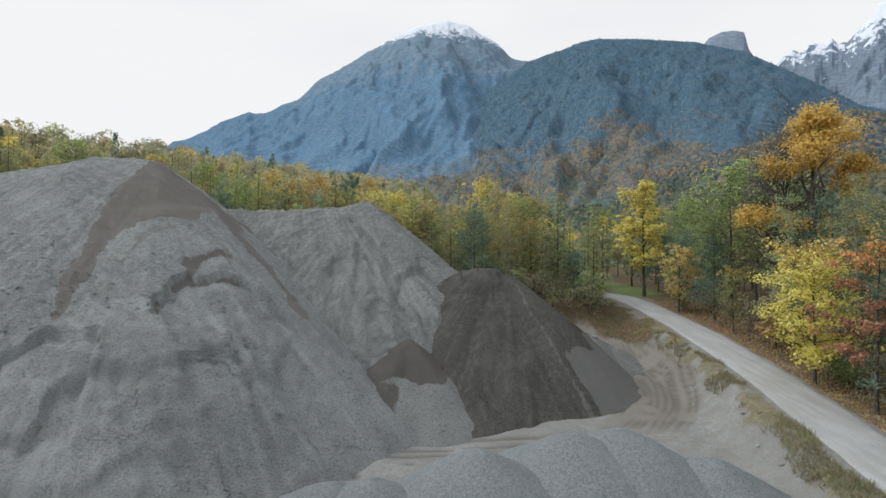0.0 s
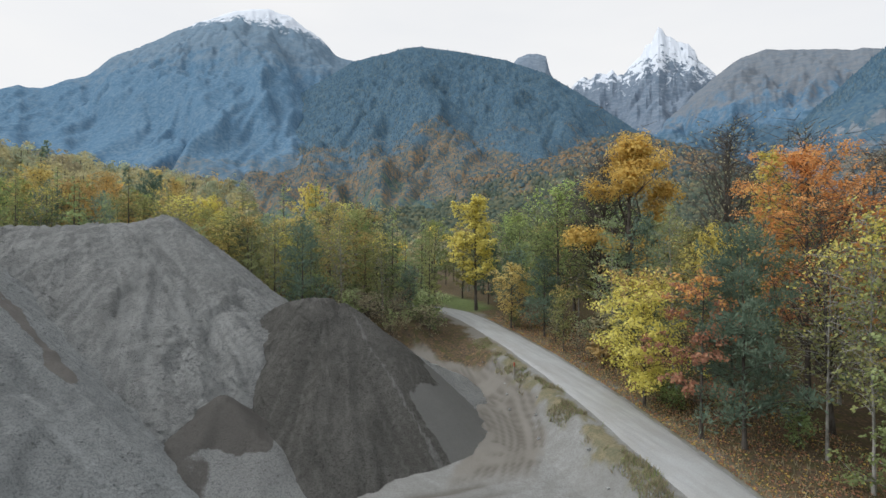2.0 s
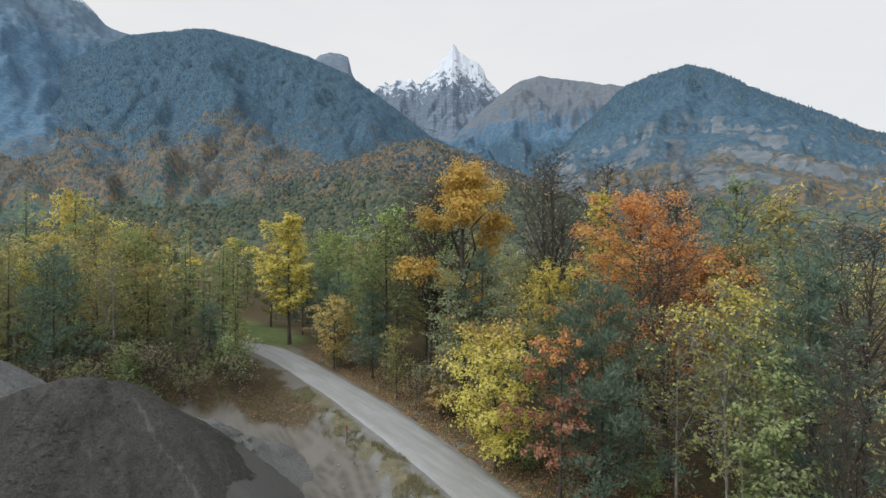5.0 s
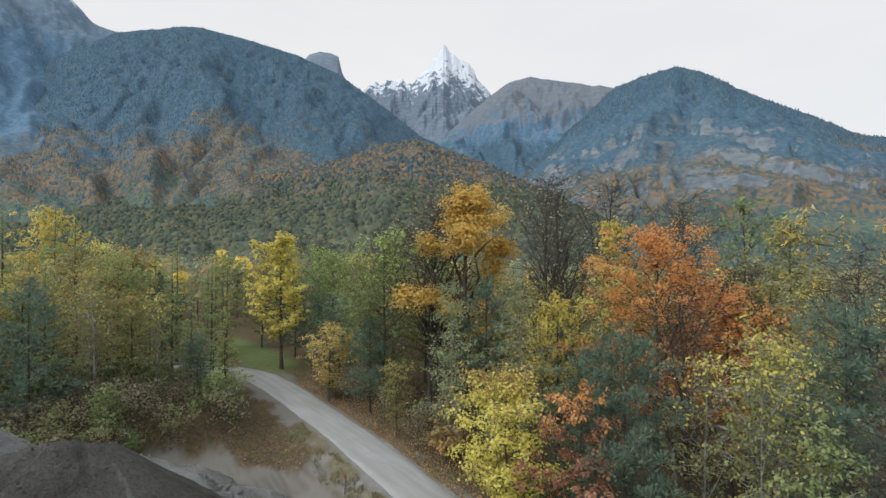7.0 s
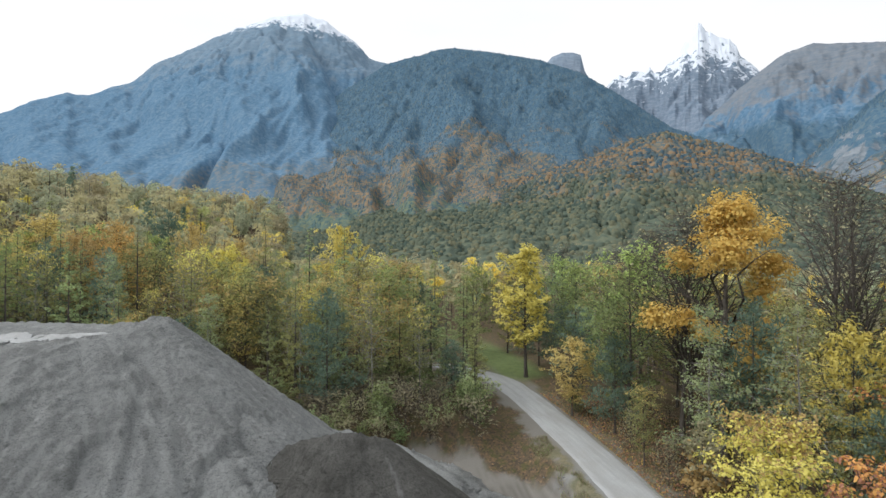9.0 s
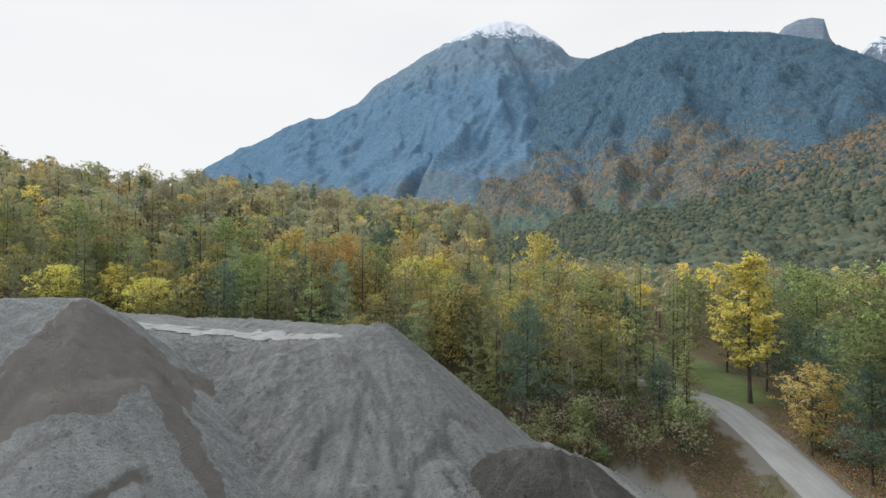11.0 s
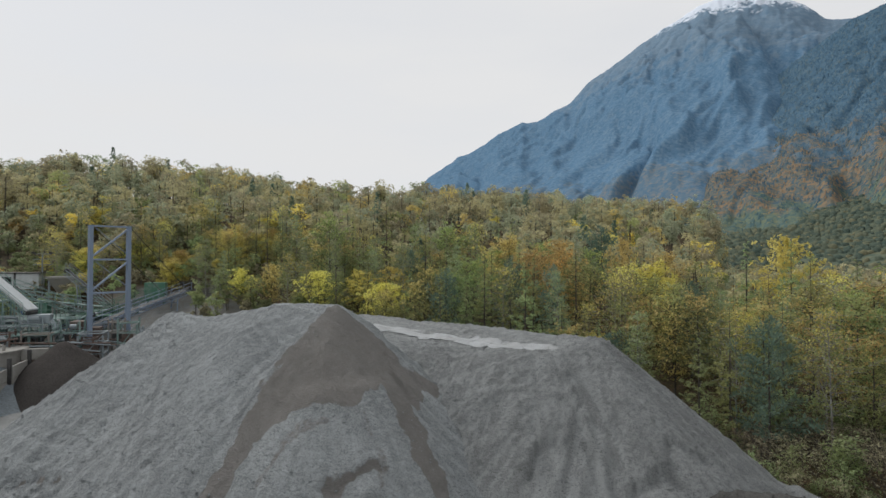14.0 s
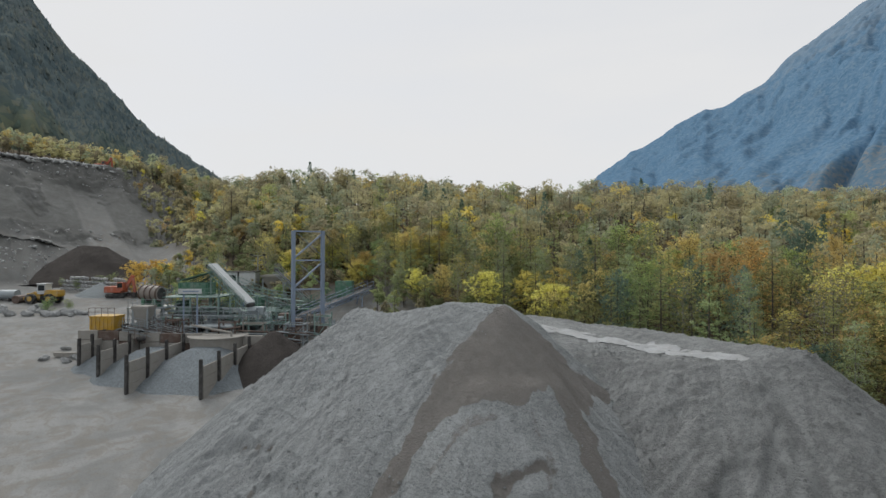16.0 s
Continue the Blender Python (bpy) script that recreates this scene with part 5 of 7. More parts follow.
PROTO = {
    "yellow": [make_tree("yellow_maple_tree", 8, 5.4, 9000, 0.115, LEAF["yellow"], M_BARK, 0.16, boughs=36, second=(LEAF["amber"], 0.86), spray=0.1) for _ in range(2)],
    "maple": [make_tree("yellow_maple_tree", 8, 5.0, 3400, 0.21, LEAF["olive"], M_BARK, 0.14, boughs=28, second=(LEAF["yellow"], 0.3), corners=3) for _ in range(2)],
    "slim": [make_tree("yellow_poplar_tree", 14, 5.6, 6000, 0.19, LEAF["yellow"], M_BARK, 0.24, lambda f: np.sin(np.pi * (0.15 + 0.8 * f)) ** 0.6, 1.0, 0.0, 34)],
    "gold": [make_tree("golden_ash_tree", 17, 9.5, 16000, 0.15, LEAF["gold"], M_DARKBARK, 0.30, lambda f: 0.55 + 0.45 * np.sin(7 * f), 0.75, 0.0, 26, 0.02, 0.1, 0.05, 3,
                      clumps=[(0.6, 0.2, 15.6, 1.5), (-0.8, 0.6, 14.6, 1.5), (1.7, -0.4, 14.2, 1.4), (0.3, -0.8, 13.2, 1.5), (2.6, 0.5, 12.2, 1.2), (-2.2, 0.2, 12.4, 1.0), (2.2, 0.2, 10.6, 1.0), (-4.2, 0.0, 8.9, 0.9), (-3.0, 0.2, 8.9, 1.0), (-1.8, 0.4, 8.5, 0.9), (-0.6, 0.1, 8.0, 0.8), (2.0, 0.3, 8.0, 0.9), (1.4, -0.6, 6.4, 0.8)])],
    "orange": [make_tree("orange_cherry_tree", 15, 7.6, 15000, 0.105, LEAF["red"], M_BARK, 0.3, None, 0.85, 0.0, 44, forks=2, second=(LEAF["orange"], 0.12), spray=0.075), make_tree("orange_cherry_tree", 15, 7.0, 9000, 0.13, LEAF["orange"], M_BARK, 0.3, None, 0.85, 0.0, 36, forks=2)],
    "goldtree": [make_tree("golden_cherry_tree", 11, 6.2, 4200, 0.22, LEAF["amber"], M_BARK, 0.2, None, 0.8, 0.0, 32, forks=1, corners=3)],
    "cherry": [make_tree("orange_cherry_tree", 11, 5.6, 4200, 0.22, LEAF["orange"], M_BARK, 0.2, None, 0.8, 0.0, 32, forks=1, second=(LEAF["amber"], 0.6), corners=3)],
    "red": [make_tree("russet_cherry_tree", 9, 4.6, 3600, 0.115, LEAF["red"], M_BARK, 0.22, None, 0.35, 0.0, 24, open_=0.2, spray=0.075, second=(LEAF["orange"], 0.8)) for _ in range(2)],
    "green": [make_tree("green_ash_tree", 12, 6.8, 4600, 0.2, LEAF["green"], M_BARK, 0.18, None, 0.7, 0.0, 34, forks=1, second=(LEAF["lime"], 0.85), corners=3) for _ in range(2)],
    "birch": [make_tree("silver_birch_tree", 11, 4.4, 3600, 0.145, LEAF["pale"], M_BIRCH, 0.16, lambda f: (1 - f) ** 0.45 * 0.9 + 0.1, 0.75, 0.3, 34, 0.009, spray=0.12, corners=3) for _ in range(2)],
    "lime": [make_tree("young_green_birch_tree", 8, 3.0, 4200, 0.095, LEAF["green"], M_BIRCH, 0.1, lambda f: (1 - f) ** 0.5 * 0.9 + 0.1, 0.8, 0.1, 34, 0.009, spray=0.11, second=(LEAF["larch"], 0.55))],
    "thin": [make_tree("half_bare_birch_tree", 11, 5.0, 1700, 0.12, LEAF["olive"], M_BIRCH, 0.28, None, 0.9, 0.05, 34, 0.008, forks=1, second=(LEAF["yellow"], 0.8)) for _ in range(2)],
    "ybirch": [make_tree("yellow_birch_tree", 14, 4.2, 3600, 0.16, LEAF["larchgold"], M_BIRCH, 0.2, lambda f: (1 - f) ** 0.4 * 0.9 + 0.1, 0.95, 0.1, 38, 0.008, second=(LEAF["yellow"], 0.5), spray=0.11)],
    "amberthin": [make_tree("amber_birch_tree", 11, 5.4, 2800, 0.14, LEAF["amber"], M_BARK, 0.2, None, 0.85, 0.0, 32, 0.009, forks=1, second=(LEAF["olive"], 0.6))],
    "rust": [make_tree("rusty_beech_tree", 5, 2.6, 1500, 0.16, LEAF["amber"], M_BARK, 0.08, lambda f: (1 - f) ** 0.5 + 0.1, 0.7, 0.0, 24, second=(LEAF["brown"], 0.5))],
    "olive": [make_tree("olive_maple_tree", 10, 5.6, 3200, 0.19, LEAF["olive"], M_BARK, 0.18, None, 0.75, 0.0, 30, second=(LEAF["amber"], 0.85), corners=3) for _ in range(2)],
    "larch": [make_larch(13, 3.4, 2600, 0.14, LEAF["larch"]), make_larch(13, 3.0, 1900, 0.14, LEAF["larch"], 0.3, 0.35), make_larch(12.5, 3.0, 2200, 0.14, LEAF["larchgold"]), make_larch(13.5, 3.0, 900, 0.13, LEAF["olive"], 0.35, 0.5)],
    "pine": [make_pine(10, 4.8, 3000, 0.17), make_pine(8, 4.2, 2600, 0.17)],
    "nearpine": [make_pine(10, 4.8, 9000, 0.115)],
    "bare": [make_tree("bare_tree", 15, 9, 300, 0.15, LEAF["brown"], M_BARK, 0.25, None, 0.95, 0.0, 70, 0.0125, forks=6, lean=0.06) for _ in range(2)],
    "ivy": [make_tree("ivy_clad_tree", 15, 9, 1700, 0.22, LEAF["green"], M_DARKBARK, 0.22, None, 0.9, 0.0, 44, 0.017, 0.35, forks=3, lean=0.06, spray=0.07)],
    "goldbush": [make_tree("golden_bush_tree", 6, 4.6, 2200, 0.2, LEAF["gold"], M_BARK, 0.1, None, 0.8, 0.0, 26, forks=2)],
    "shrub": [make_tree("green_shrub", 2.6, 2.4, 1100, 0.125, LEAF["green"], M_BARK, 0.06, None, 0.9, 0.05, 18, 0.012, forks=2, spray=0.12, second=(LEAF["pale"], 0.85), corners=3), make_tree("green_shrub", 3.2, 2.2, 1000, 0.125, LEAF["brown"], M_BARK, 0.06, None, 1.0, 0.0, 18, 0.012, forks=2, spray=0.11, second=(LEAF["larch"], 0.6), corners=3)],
    "brush": [make_tree("brown_brush", 2.6, 2.6, 420, 0.11, LEAF["brown"], M_DARKBARK, 0.08, None, 0.9, 0.05, 22, 0.012, forks=4, spray=0.09, corners=3)],
    "sapling": [make_tree("yellow_sapling", 4, 2.2, 700, 0.16, LEAF["yellow"], M_BARK, 0.15, None, 0.7, 0.0, 18)],
}
TALL = {"yellow": 8, "maple": 8, "slim": 14, "gold": 17, "orange": 15, "goldtree": 11, "cherry": 11, "red": 9, "green": 12, "birch": 11, "lime": 8, "thin": 11, "ybirch": 14, "amberthin": 11, "rust": 5,
        "olive": 10, "larch": 13, "pine": 9, "nearpine": 10, "bare": 15, "ivy": 15, "goldbush": 6, "shrub": 2.6, "brush": 2.6, "sapling": 4}
LABELS = {
    "maple": "yellow maple glowing among darker trees",
    "yellow": "bright yellow field maple with dense low crown", "slim": "slender tall yellow poplar standing beside the gravel road",
    "gold": "tall golden-orange ash with an open irregular crown", "orange": "vivid orange wild cherry in full autumn colour",
    "goldtree": "broad amber-yellow cherry among green larches", "cherry": "round orange cherry among green larches",
    "red": "small russet-red cherry with sparse leaves", "green": "broad green ash with dense foliage", "birch": "pale grey-green birch with drooping twigs",
    "lime": "young light green birch in full leaf", "ybirch": "tall narrow birch with thinning yellow leaves", "amberthin": "half-bare birch with amber and olive leaves", "rust": "small rust-brown beech beside the road",
    "thin": "thin birch with sparse yellowing leaves", "olive": "olive-green maple turning yellow at the top", "larch": "straight feathery green larch with visible trunk",
    "pine": "dark blue-green pine with dense needles", "nearpine": "dark blue-green pine with long level boughs", "bare": "tall nearly bare tree with dark branching limbs", "ivy": "spreading dark tree with ivy-covered limbs", "goldbush": "bright golden-orange bushy tree with dense crown", "shrub": "low grey-green shrub at the wood's edge",
    "brush": "leafless brown brushwood on the bank", "sapling": "young yellow sapling among the undergrowth",
}
TREES = []


def plant(kind, x, y, scale=1.0, spin=None, wide=1.0, which=None):
    src = PROTO[kind][rng.integers(0, len(PROTO[kind])) if which is None else which]
    m = Matrix.LocRotScale((x, y, float(land(x, y))), Euler((0, 0, rng.uniform(0, 6.28) if spin is None else spin)), (scale * wide, scale * wide, scale))
    ob = copy_thing(src, Matrix.Identity(4))
    ob.matrix_basis = m
    tagged(ob, LABELS[kind], "shrub" if kind in ("shrub", "brush", "sapling") else "tree", group="trees of the mixed wood")
    TREES.append((x, y))
    return ob


# the trees that stand out: kind, place, height of the top over the datum, breadth
KEY = [
    ("slim", 25.2, 67.8, 19.5, 1.2), ("green", 30.9, 67.2, 18.0, 0.9), ("green", 27.9, 52.6, 19.6, 1.0), ("gold", 30.8, 45.4, 23.2, 1.0), ("goldtree", 24.2, 55.6, 11.4, 1.25), ("pine", 25.6, 51.2, 11.9, 1.0),
    ("birch", 27.4, 42.9, 16.0, 1.0), ("pine", 30.6, 42.7, 15.1, 1.0), ("birch", 28.1, 36.7, 16.5, 1.0), ("ybirch", 34.8, 34.4, 20.6, 1.0), ("maple", 32.6, 37.4, 14.9, 0.7), ("orange", 32.2, 29.6, 19.0, 1.0),
    ("orange", 34.6, 26.4, 15.5, 1.0), ("nearpine", 23.8, 26.6, 14.3, 0.95), ("red", 22.6, 28.4, 12.3, 0.95), ("yellow", 22.6, 33.0, 11.5, 0.95), ("thin", 25.6, 21.4, 14.7, 0.8), ("thin", 26.1, 21.0, 14.0, 0.8),
    ("nearpine", 31.3, 19.9, 15.7, 1.0), ("lime", 25.2, 19.2, 12.0, 1.0), ("thin", 25.4, 14.4, 11.5, 0.8), ("amberthin", 36.9, 25.7, 16.3, 1.0), ("thin", 26.8, 24.4, 13.0, 1.0), ("rust", 25.1, 40.9, 8.8, 1.0), ("nearpine", 27.0, 30.5, 12.5, 1.0),
    ("bare", 45.9, 49.6, 26.3, 0.9), ("bare", 53.0, 46.8, 26.1, 0.9), ("bare", 55.1, 39.0, 23.1, 0.9), ("ivy", 62.7, 36.5, 23.4, 0.8), ("olive", 60.4, 31.1, 21.7, 1.0), ("goldtree", 60.0, 19.0, 23.5, 0.8), ("bare", 41.0, 44.0, 24.0, 0.8), ("bare", 49.0, 36.0, 21.0, 0.9),
    ("olive", 24.6, 46.0, 9.5, 0.9), ("green", 29.5, 57.5, 15.5, 1.0), ("rust", 25.6, 36.6, 7.2, 0.9), ("pine", 28.2, 61.0, 15.0, 1.0), ("brush", 24.3, 43.0, 7.0, 0.6), ("brush", 25.2, 48.5, 7.5, 0.6), ("bare", 24.6, 13.2, 11.0, 0.8), ("bare", 26.4, 17.0, 12.0, 0.7),
    ("goldtree", -25.0, 79.8, 22.9, 1.0), ("cherry", -18.5, 79.9, 22.6, 0.95), ("maple", -6.6, 78.3, 19.9, 0.75), ("maple", 6.9, 84.5, 22.9, 0.8), ("maple", 2.3, 70.7, 15.2, 0.6), ("goldtree", -11.5, 84.0, 22.5, 0.6),
    ("pine", -16.3, 94.9, 27.0, 0.8), ("larch", 2.3, 78.7, 22.8, 1.0), ("larch", -2.9, 82.6, 22.6, 1.0), ("larch", 11.1, 73.9, 20.9, 1.0), ("larch", 17.1, 76.7, 20.8, 1.0), ("pine", -22.2, 72.3, 19.5, 0.75), ("pine", -16.9, 72.0, 18.5, 0.75),
    ("maple", -37.5, 71.0, 19.0, 1.0), ("maple", -45.0, 65.0, 18.5, 1.0), ("goldtree", -54.0, 66.0, 19.0, 0.9), ("maple", -58.0, 64.5, 18.5, 1.0), ("maple", -36.0, 66.0, 17.2, 1.05), ("maple", -40.5, 67.5, 18.5, 0.9),
    ("larch", 14.0, 60.0, 15.5, 1.0), ("larch", 11.5, 62.5, 17.0, 1.0), ("green", 9.5, 66.0, 17.5, 0.9), ("larch", 16.4, 59.0, 14.0, 1.1), ("larch", 17.4, 61.5, 15.0, 1.0), ("larch", 15.0, 57.5, 11.5, 1.2), ("pine", 14.2, 58.8, 12.0, 1.0),
    ("larch", 18.0, 64.5, 16.0, 1.0), ("larch", 21.0, 76.0, 18.5, 1.0), ("green", 23.5, 80.0, 17.5, 1.0), ("pine", 28.2, 71.0, 15.5, 1.0), ("larch", 19.0, 71.0, 18.0, 1.0), ("olive", 27.5, 79.0, 16.5, 1.0),
]
for k, x, y, top, broad in KEY:
    plant(k, x, y, (top - float(land(x, y))) / TALL[k], -0.69 if k == "gold" else None, broad, 0 if (k, x) == ("orange", 32.2) else 1 if k == "orange" else None)


def scatter(n, region, kinds, gap, smin=0.75, smax=1.1):
    """Trees at random in a region, never closer than the gap."""
    names, weights = [k for k, _ in kinds], np.array([w for _, w in kinds], float)
    made = tries = 0
    while made < n and tries < n * 40:
        tries += 1
        x, y = region()
        if TREES and min((x - a) ** 2 + (y - b) ** 2 for a, b in TREES) < gap * gap:
            continue
        kind = str(rng.choice(names, p=weights / weights.sum()))
        if kind in ("maple", "goldtree") and -2 < x < 16 and rng.uniform() < 0.6:
            kind = "larch"
        plant(kind, x, y, rng.uniform(smin, smax))
        made += 1


def right_wood():
    y = rng.uniform(2, 92)
    x = 29.5 + (rng.uniform(0, 1) ** 1.1) * 32
    return (x, y) if not (y > 60 and x < 33) else (x + 9, y)


def left_wood():
    while True:
        y = rng.uniform(56.5, 92)
        x = rng.uniform(-50, 14)
        if y > (57.5 if x > -2 else 60 - 0.1 * x) and x < road_x(y) - 4.5:
            return x, y


MIX_R = [("green", 2.2), ("birch", 2), ("thin", 3), ("olive", 3), ("pine", 1.4), ("maple", 0.3), ("amberthin", 2.6), ("larch", 1), ("bare", 3.6)]
MIX_L = [("larch", 9), ("green", 1.2), ("olive", 1.6), ("maple", 0.4), ("goldtree", 0.25), ("pine", 0.9), ("thin", 2.2), ("birch", 1.5), ("amberthin", 1.2)]
scatter(85, right_wood, MIX_R, 3.2, 0.85, 1.25)
scatter(165, left_wood, MIX_L, 2.1, 0.75, 1.12)
scatter(110, lambda: (rng.uniform(-6, 15.5), 52.6 + 9 * rng.uniform() ** 1.5), [("shrub", 3.5), ("brush", 4.0)], 1.2, 0.6, 1.45)
scatter(30, lambda: (rng.uniform(23.6, 33), rng.uniform(8, 58)), [("shrub", 3), ("brush", 2), ("sapling", 0.12)], 1.0, 0.5, 1.0)

def far_crowns(name, label, spots, leaf_mats, per, size, hmin, hmax, cone=False):
    """Woods further off: crowns of three-cornered leaf sprays on thin trunks, joined by colour."""
    for mat, share in leaf_mats:
        sel = spots[rng.uniform(size=len(spots)) < share] if share < 1 else spots
        if not len(sel):
            continue
        m = len(sel)
        h = rng.uniform(hmin, hmax, m)
        own = np.repeat(np.arange(m), per)
        n = m * per
        # each crown is a dozen rounded boughs set round a trunk, larger below
        q = rng.normal(size=(m, 12, 3))
        q /= np.linalg.norm(q, axis=2, keepdims=True)
        q = q * rng.uniform(0.45, 1.0, (m, 12, 1)) * h[:, None, None] * np.array([0.19, 0.19, 0.32]) + h[:, None, None] * np.array([0, 0, 0.62])
        d = rng.normal(size=(n, 3))
        d[:, 2] += 0.35
        d /= np.linalg.norm(d, axis=1, keepdims=True)
        c = q[own, rng.integers(0, 12, n)] + d * (h[own] * 0.095 * rng.uniform(0.5, 1.0, n))[:, None] * np.array([1, 1, 0.7])
        if cone:
            g = rng.uniform(0.12, 1.0, n) ** 0.8
            ang = rng.uniform(0, 6.283, n)
            rr = (1.03 - g) ** 0.8 * 0.2 * h[own] * np.sqrt(rng.uniform(0.15, 1, n))
            c = np.stack([np.cos(ang) * rr, np.sin(ang) * rr, g * h[own] * 1.05], 1)
        c[:, 2] = np.maximum(c[:, 2], 0.5)
        face = d * 0.8 + np.array([0, 0, 0.6]) + rng.normal(size=(n, 3)) * 0.35
        v, _ = leaf_quads(c + sel[own], size, 0.0, 1.3, face=face)
        v = v.reshape(-1, 4, 3)[:, :3].reshape(-1, 3)
        tagged(new(name, quad_mesh(name, v, np.arange(n * 3).reshape(n, 3), mat)), label, "woods", kind="stuff")
        foot = sel - np.array([0, 0, 0.3])
        ang = np.arange(3) * 2.0944
        ring = np.stack([np.cos(ang), np.sin(ang), 0 * ang], 1)
        low_r, up_r = foot[:, None] + ring * (0.014 * h)[:, None, None], foot[:, None] + ring * (0.005 * h)[:, None, None] + np.stack([0 * h, 0 * h, 0.8 * h], 1)[:, None]
        co = np.concatenate([low_r, up_r], 1).reshape(-1, 3)
        quads = np.array([(0, 1, 4, 3), (1, 2, 5, 4), (2, 0, 3, 5)])
        tagged(new("far_trunks", quad_mesh("far_trunks", co, ((np.arange(m) * 6)[:, None, None] + quads).reshape(-1, 4), M_BARK)), "thin grey trunks of the woods further off", "trunks", kind="stuff")


def hill_spots(n):
    az = np.radians(rng.uniform(-78, 12, n))
    r = np.sqrt(rng.uniform(92 ** 2, 215 ** 2, n))
    x, y = np.sin(az) * r, np.cos(az) * r
    ok = (y > 76) | ((x < -80) & (y > 62))
    ok &= ~((x < -118) & (y < 62 + 0.12 * (-x - 118)))
    x, y = x[ok], y[ok]
    return np.stack([x, y, land(x, y)], 1)


for key, share_n in (("khaki", 430), ("sage", 420), ("larchgold", 40), ("green", 40), ("yellow", 20), ("gold", 22), ("brown", 250), ("pine", 45), ("amber", 70)):
    far_crowns("far_woods", "autumn woods covering the hillside behind the pit", hill_spots(share_n), [(LEAF[key], 1.0)], 240, 0.62, 8.0, 13.5, key == "pine")


def ridge_spots(n):
    """The far edge of the hillside wood, where its treetops make the skyline."""
    az = np.radians(rng.uniform(-74, 8, n))
    r = rng.uniform(165, 222, n)
    x, y = np.sin(az) * r, np.cos(az) * r
    ok = ((y > 76) | (x < -80)) & ~((x < -118) & (y < 62 + 0.12 * (-x - 118)))
    return np.stack([x[ok], y[ok], land(x[ok], y[ok])], 1)


for key, share_n in (("sage", 260), ("brown", 260)):
    far_crowns("undergrowth", "dull green and brown undergrowth beneath the hillside trees", np.concatenate([hill_spots(share_n), ridge_spots(share_n)]), [(LEAF[key], 1.0)], 60, 0.7, 4.0, 6.5)
for key, share_n in (("khaki", 150), ("brown", 110), ("sage", 120), ("amber", 26)):
    far_crowns("far_woods", "treetops along the skyline of the hill", ridge_spots(share_n), [(LEAF[key], 1.0)], 170, 0.75, 9.0, 13.0)


def right_spots(n):
    az = np.radians(rng.uniform(10, 95, n))
    r = np.sqrt(rng.uniform(80 ** 2, 300 ** 2, n))
    x, y = np.sin(az) * r, np.cos(az) * r
    ok = (x > 52) | (y > 92)
    x, y = x[ok], y[ok]
    return np.stack([x, y, land(x, y)], 1)


for key, share_n in (("khaki", 200), ("brown", 220), ("sage", 150), ("gold", 40), ("pine", 50)):
    far_crowns("far_woods", "mixed autumn woods on the valley floor", right_spots(share_n), [(LEAF[key], 1.0)], 170, 0.85, 8.0, 13.5)


def spots_in(n, u0, u1, v0, v1):
    """Random ground spots in a patch of the closing camera view's axes."""
    u, v = rng.uniform(u0, u1, n), rng.uniform(v0, v1, n)
    x, y = 1.3 + 0.697 * u - 0.717 * v, 12.1 + 0.717 * u + 0.697 * v
    return np.stack([x, y, land(x, y)], 1)


for key, n, h0, h1 in (("pale", 70, 3.5, 6.5), ("brown", 70, 3.0, 5.5), ("sage", 30, 5, 8), ("khaki", 30, 5, 8), ("gold", 10, 5, 8)):
    far_crowns("scrub_woods", "grey-green scrub on the slope behind the plant", spots_in(n, -56, -12, 98, 128), [(LEAF[key], 1.0)], 220, 0.45, h0, h1)
for key, n in (("khaki", 130), ("brown", 120), ("sage", 90), ("amber", 30)):
    far_crowns("far_woods", "olive autumn woods above the quarry face", spots_in(n, -175, -92, 190, 260), [(LEAF[key], 1.0)], 120, 0.9, 6, 10)


def slope_spots(n, x0, x1, y0, y1):
    x, y = rng.uniform(x0, x1, n), rng.uniform(y0, y1, n)
    keep = y > 58 + 4 * fractal(x, y, 9, 3, 0.6, 91) - 0.0 * x
    x, y = x[keep], y[keep]
    return np.stack([x, y, land(x, y)], 1)


for key, n, h0, h1 in (("brown", 330, 2.0, 4.5), ("khaki", 200, 2.5, 5.5), ("sage", 150, 2.5, 5), ("khaki", 70, 4, 8), ("amber", 26, 4, 8), ("yellow", 14, 4, 7)):
    far_crowns("scrub_woods", "brown and olive scrub creeping over the quarry's side slope", slope_spots(n, -206, -112, 52, 84), [(LEAF[key], 1.0)], 100, 0.55, h0, h1)
for key, n, h0, h1 in (("pale", 40, 2.5, 5.0), ("larch", 30, 3, 6), ("brown", 40, 2.5, 5), ("yellow", 8, 4, 6)):
    far_crowns("scrub_woods", "dark scrub between the plant and the wood", spots_in(n, -46, -6, 86, 100), [(LEAF[key], 1.0)], 180, 0.42, h0, h1)
for key, n, h0, h1 in (("larch", 36, 3, 6), ("brown", 30, 2, 4.5), ("olive", 20, 3, 6), ("pale", 24, 2, 4)):
    far_crowns("scrub_woods", "dark scrub at the foot of the yellow maples", spots_in(n, -10, 16, 70, 88), [(LEAF[key], 1.0)], 180, 0.38, h0, h1)

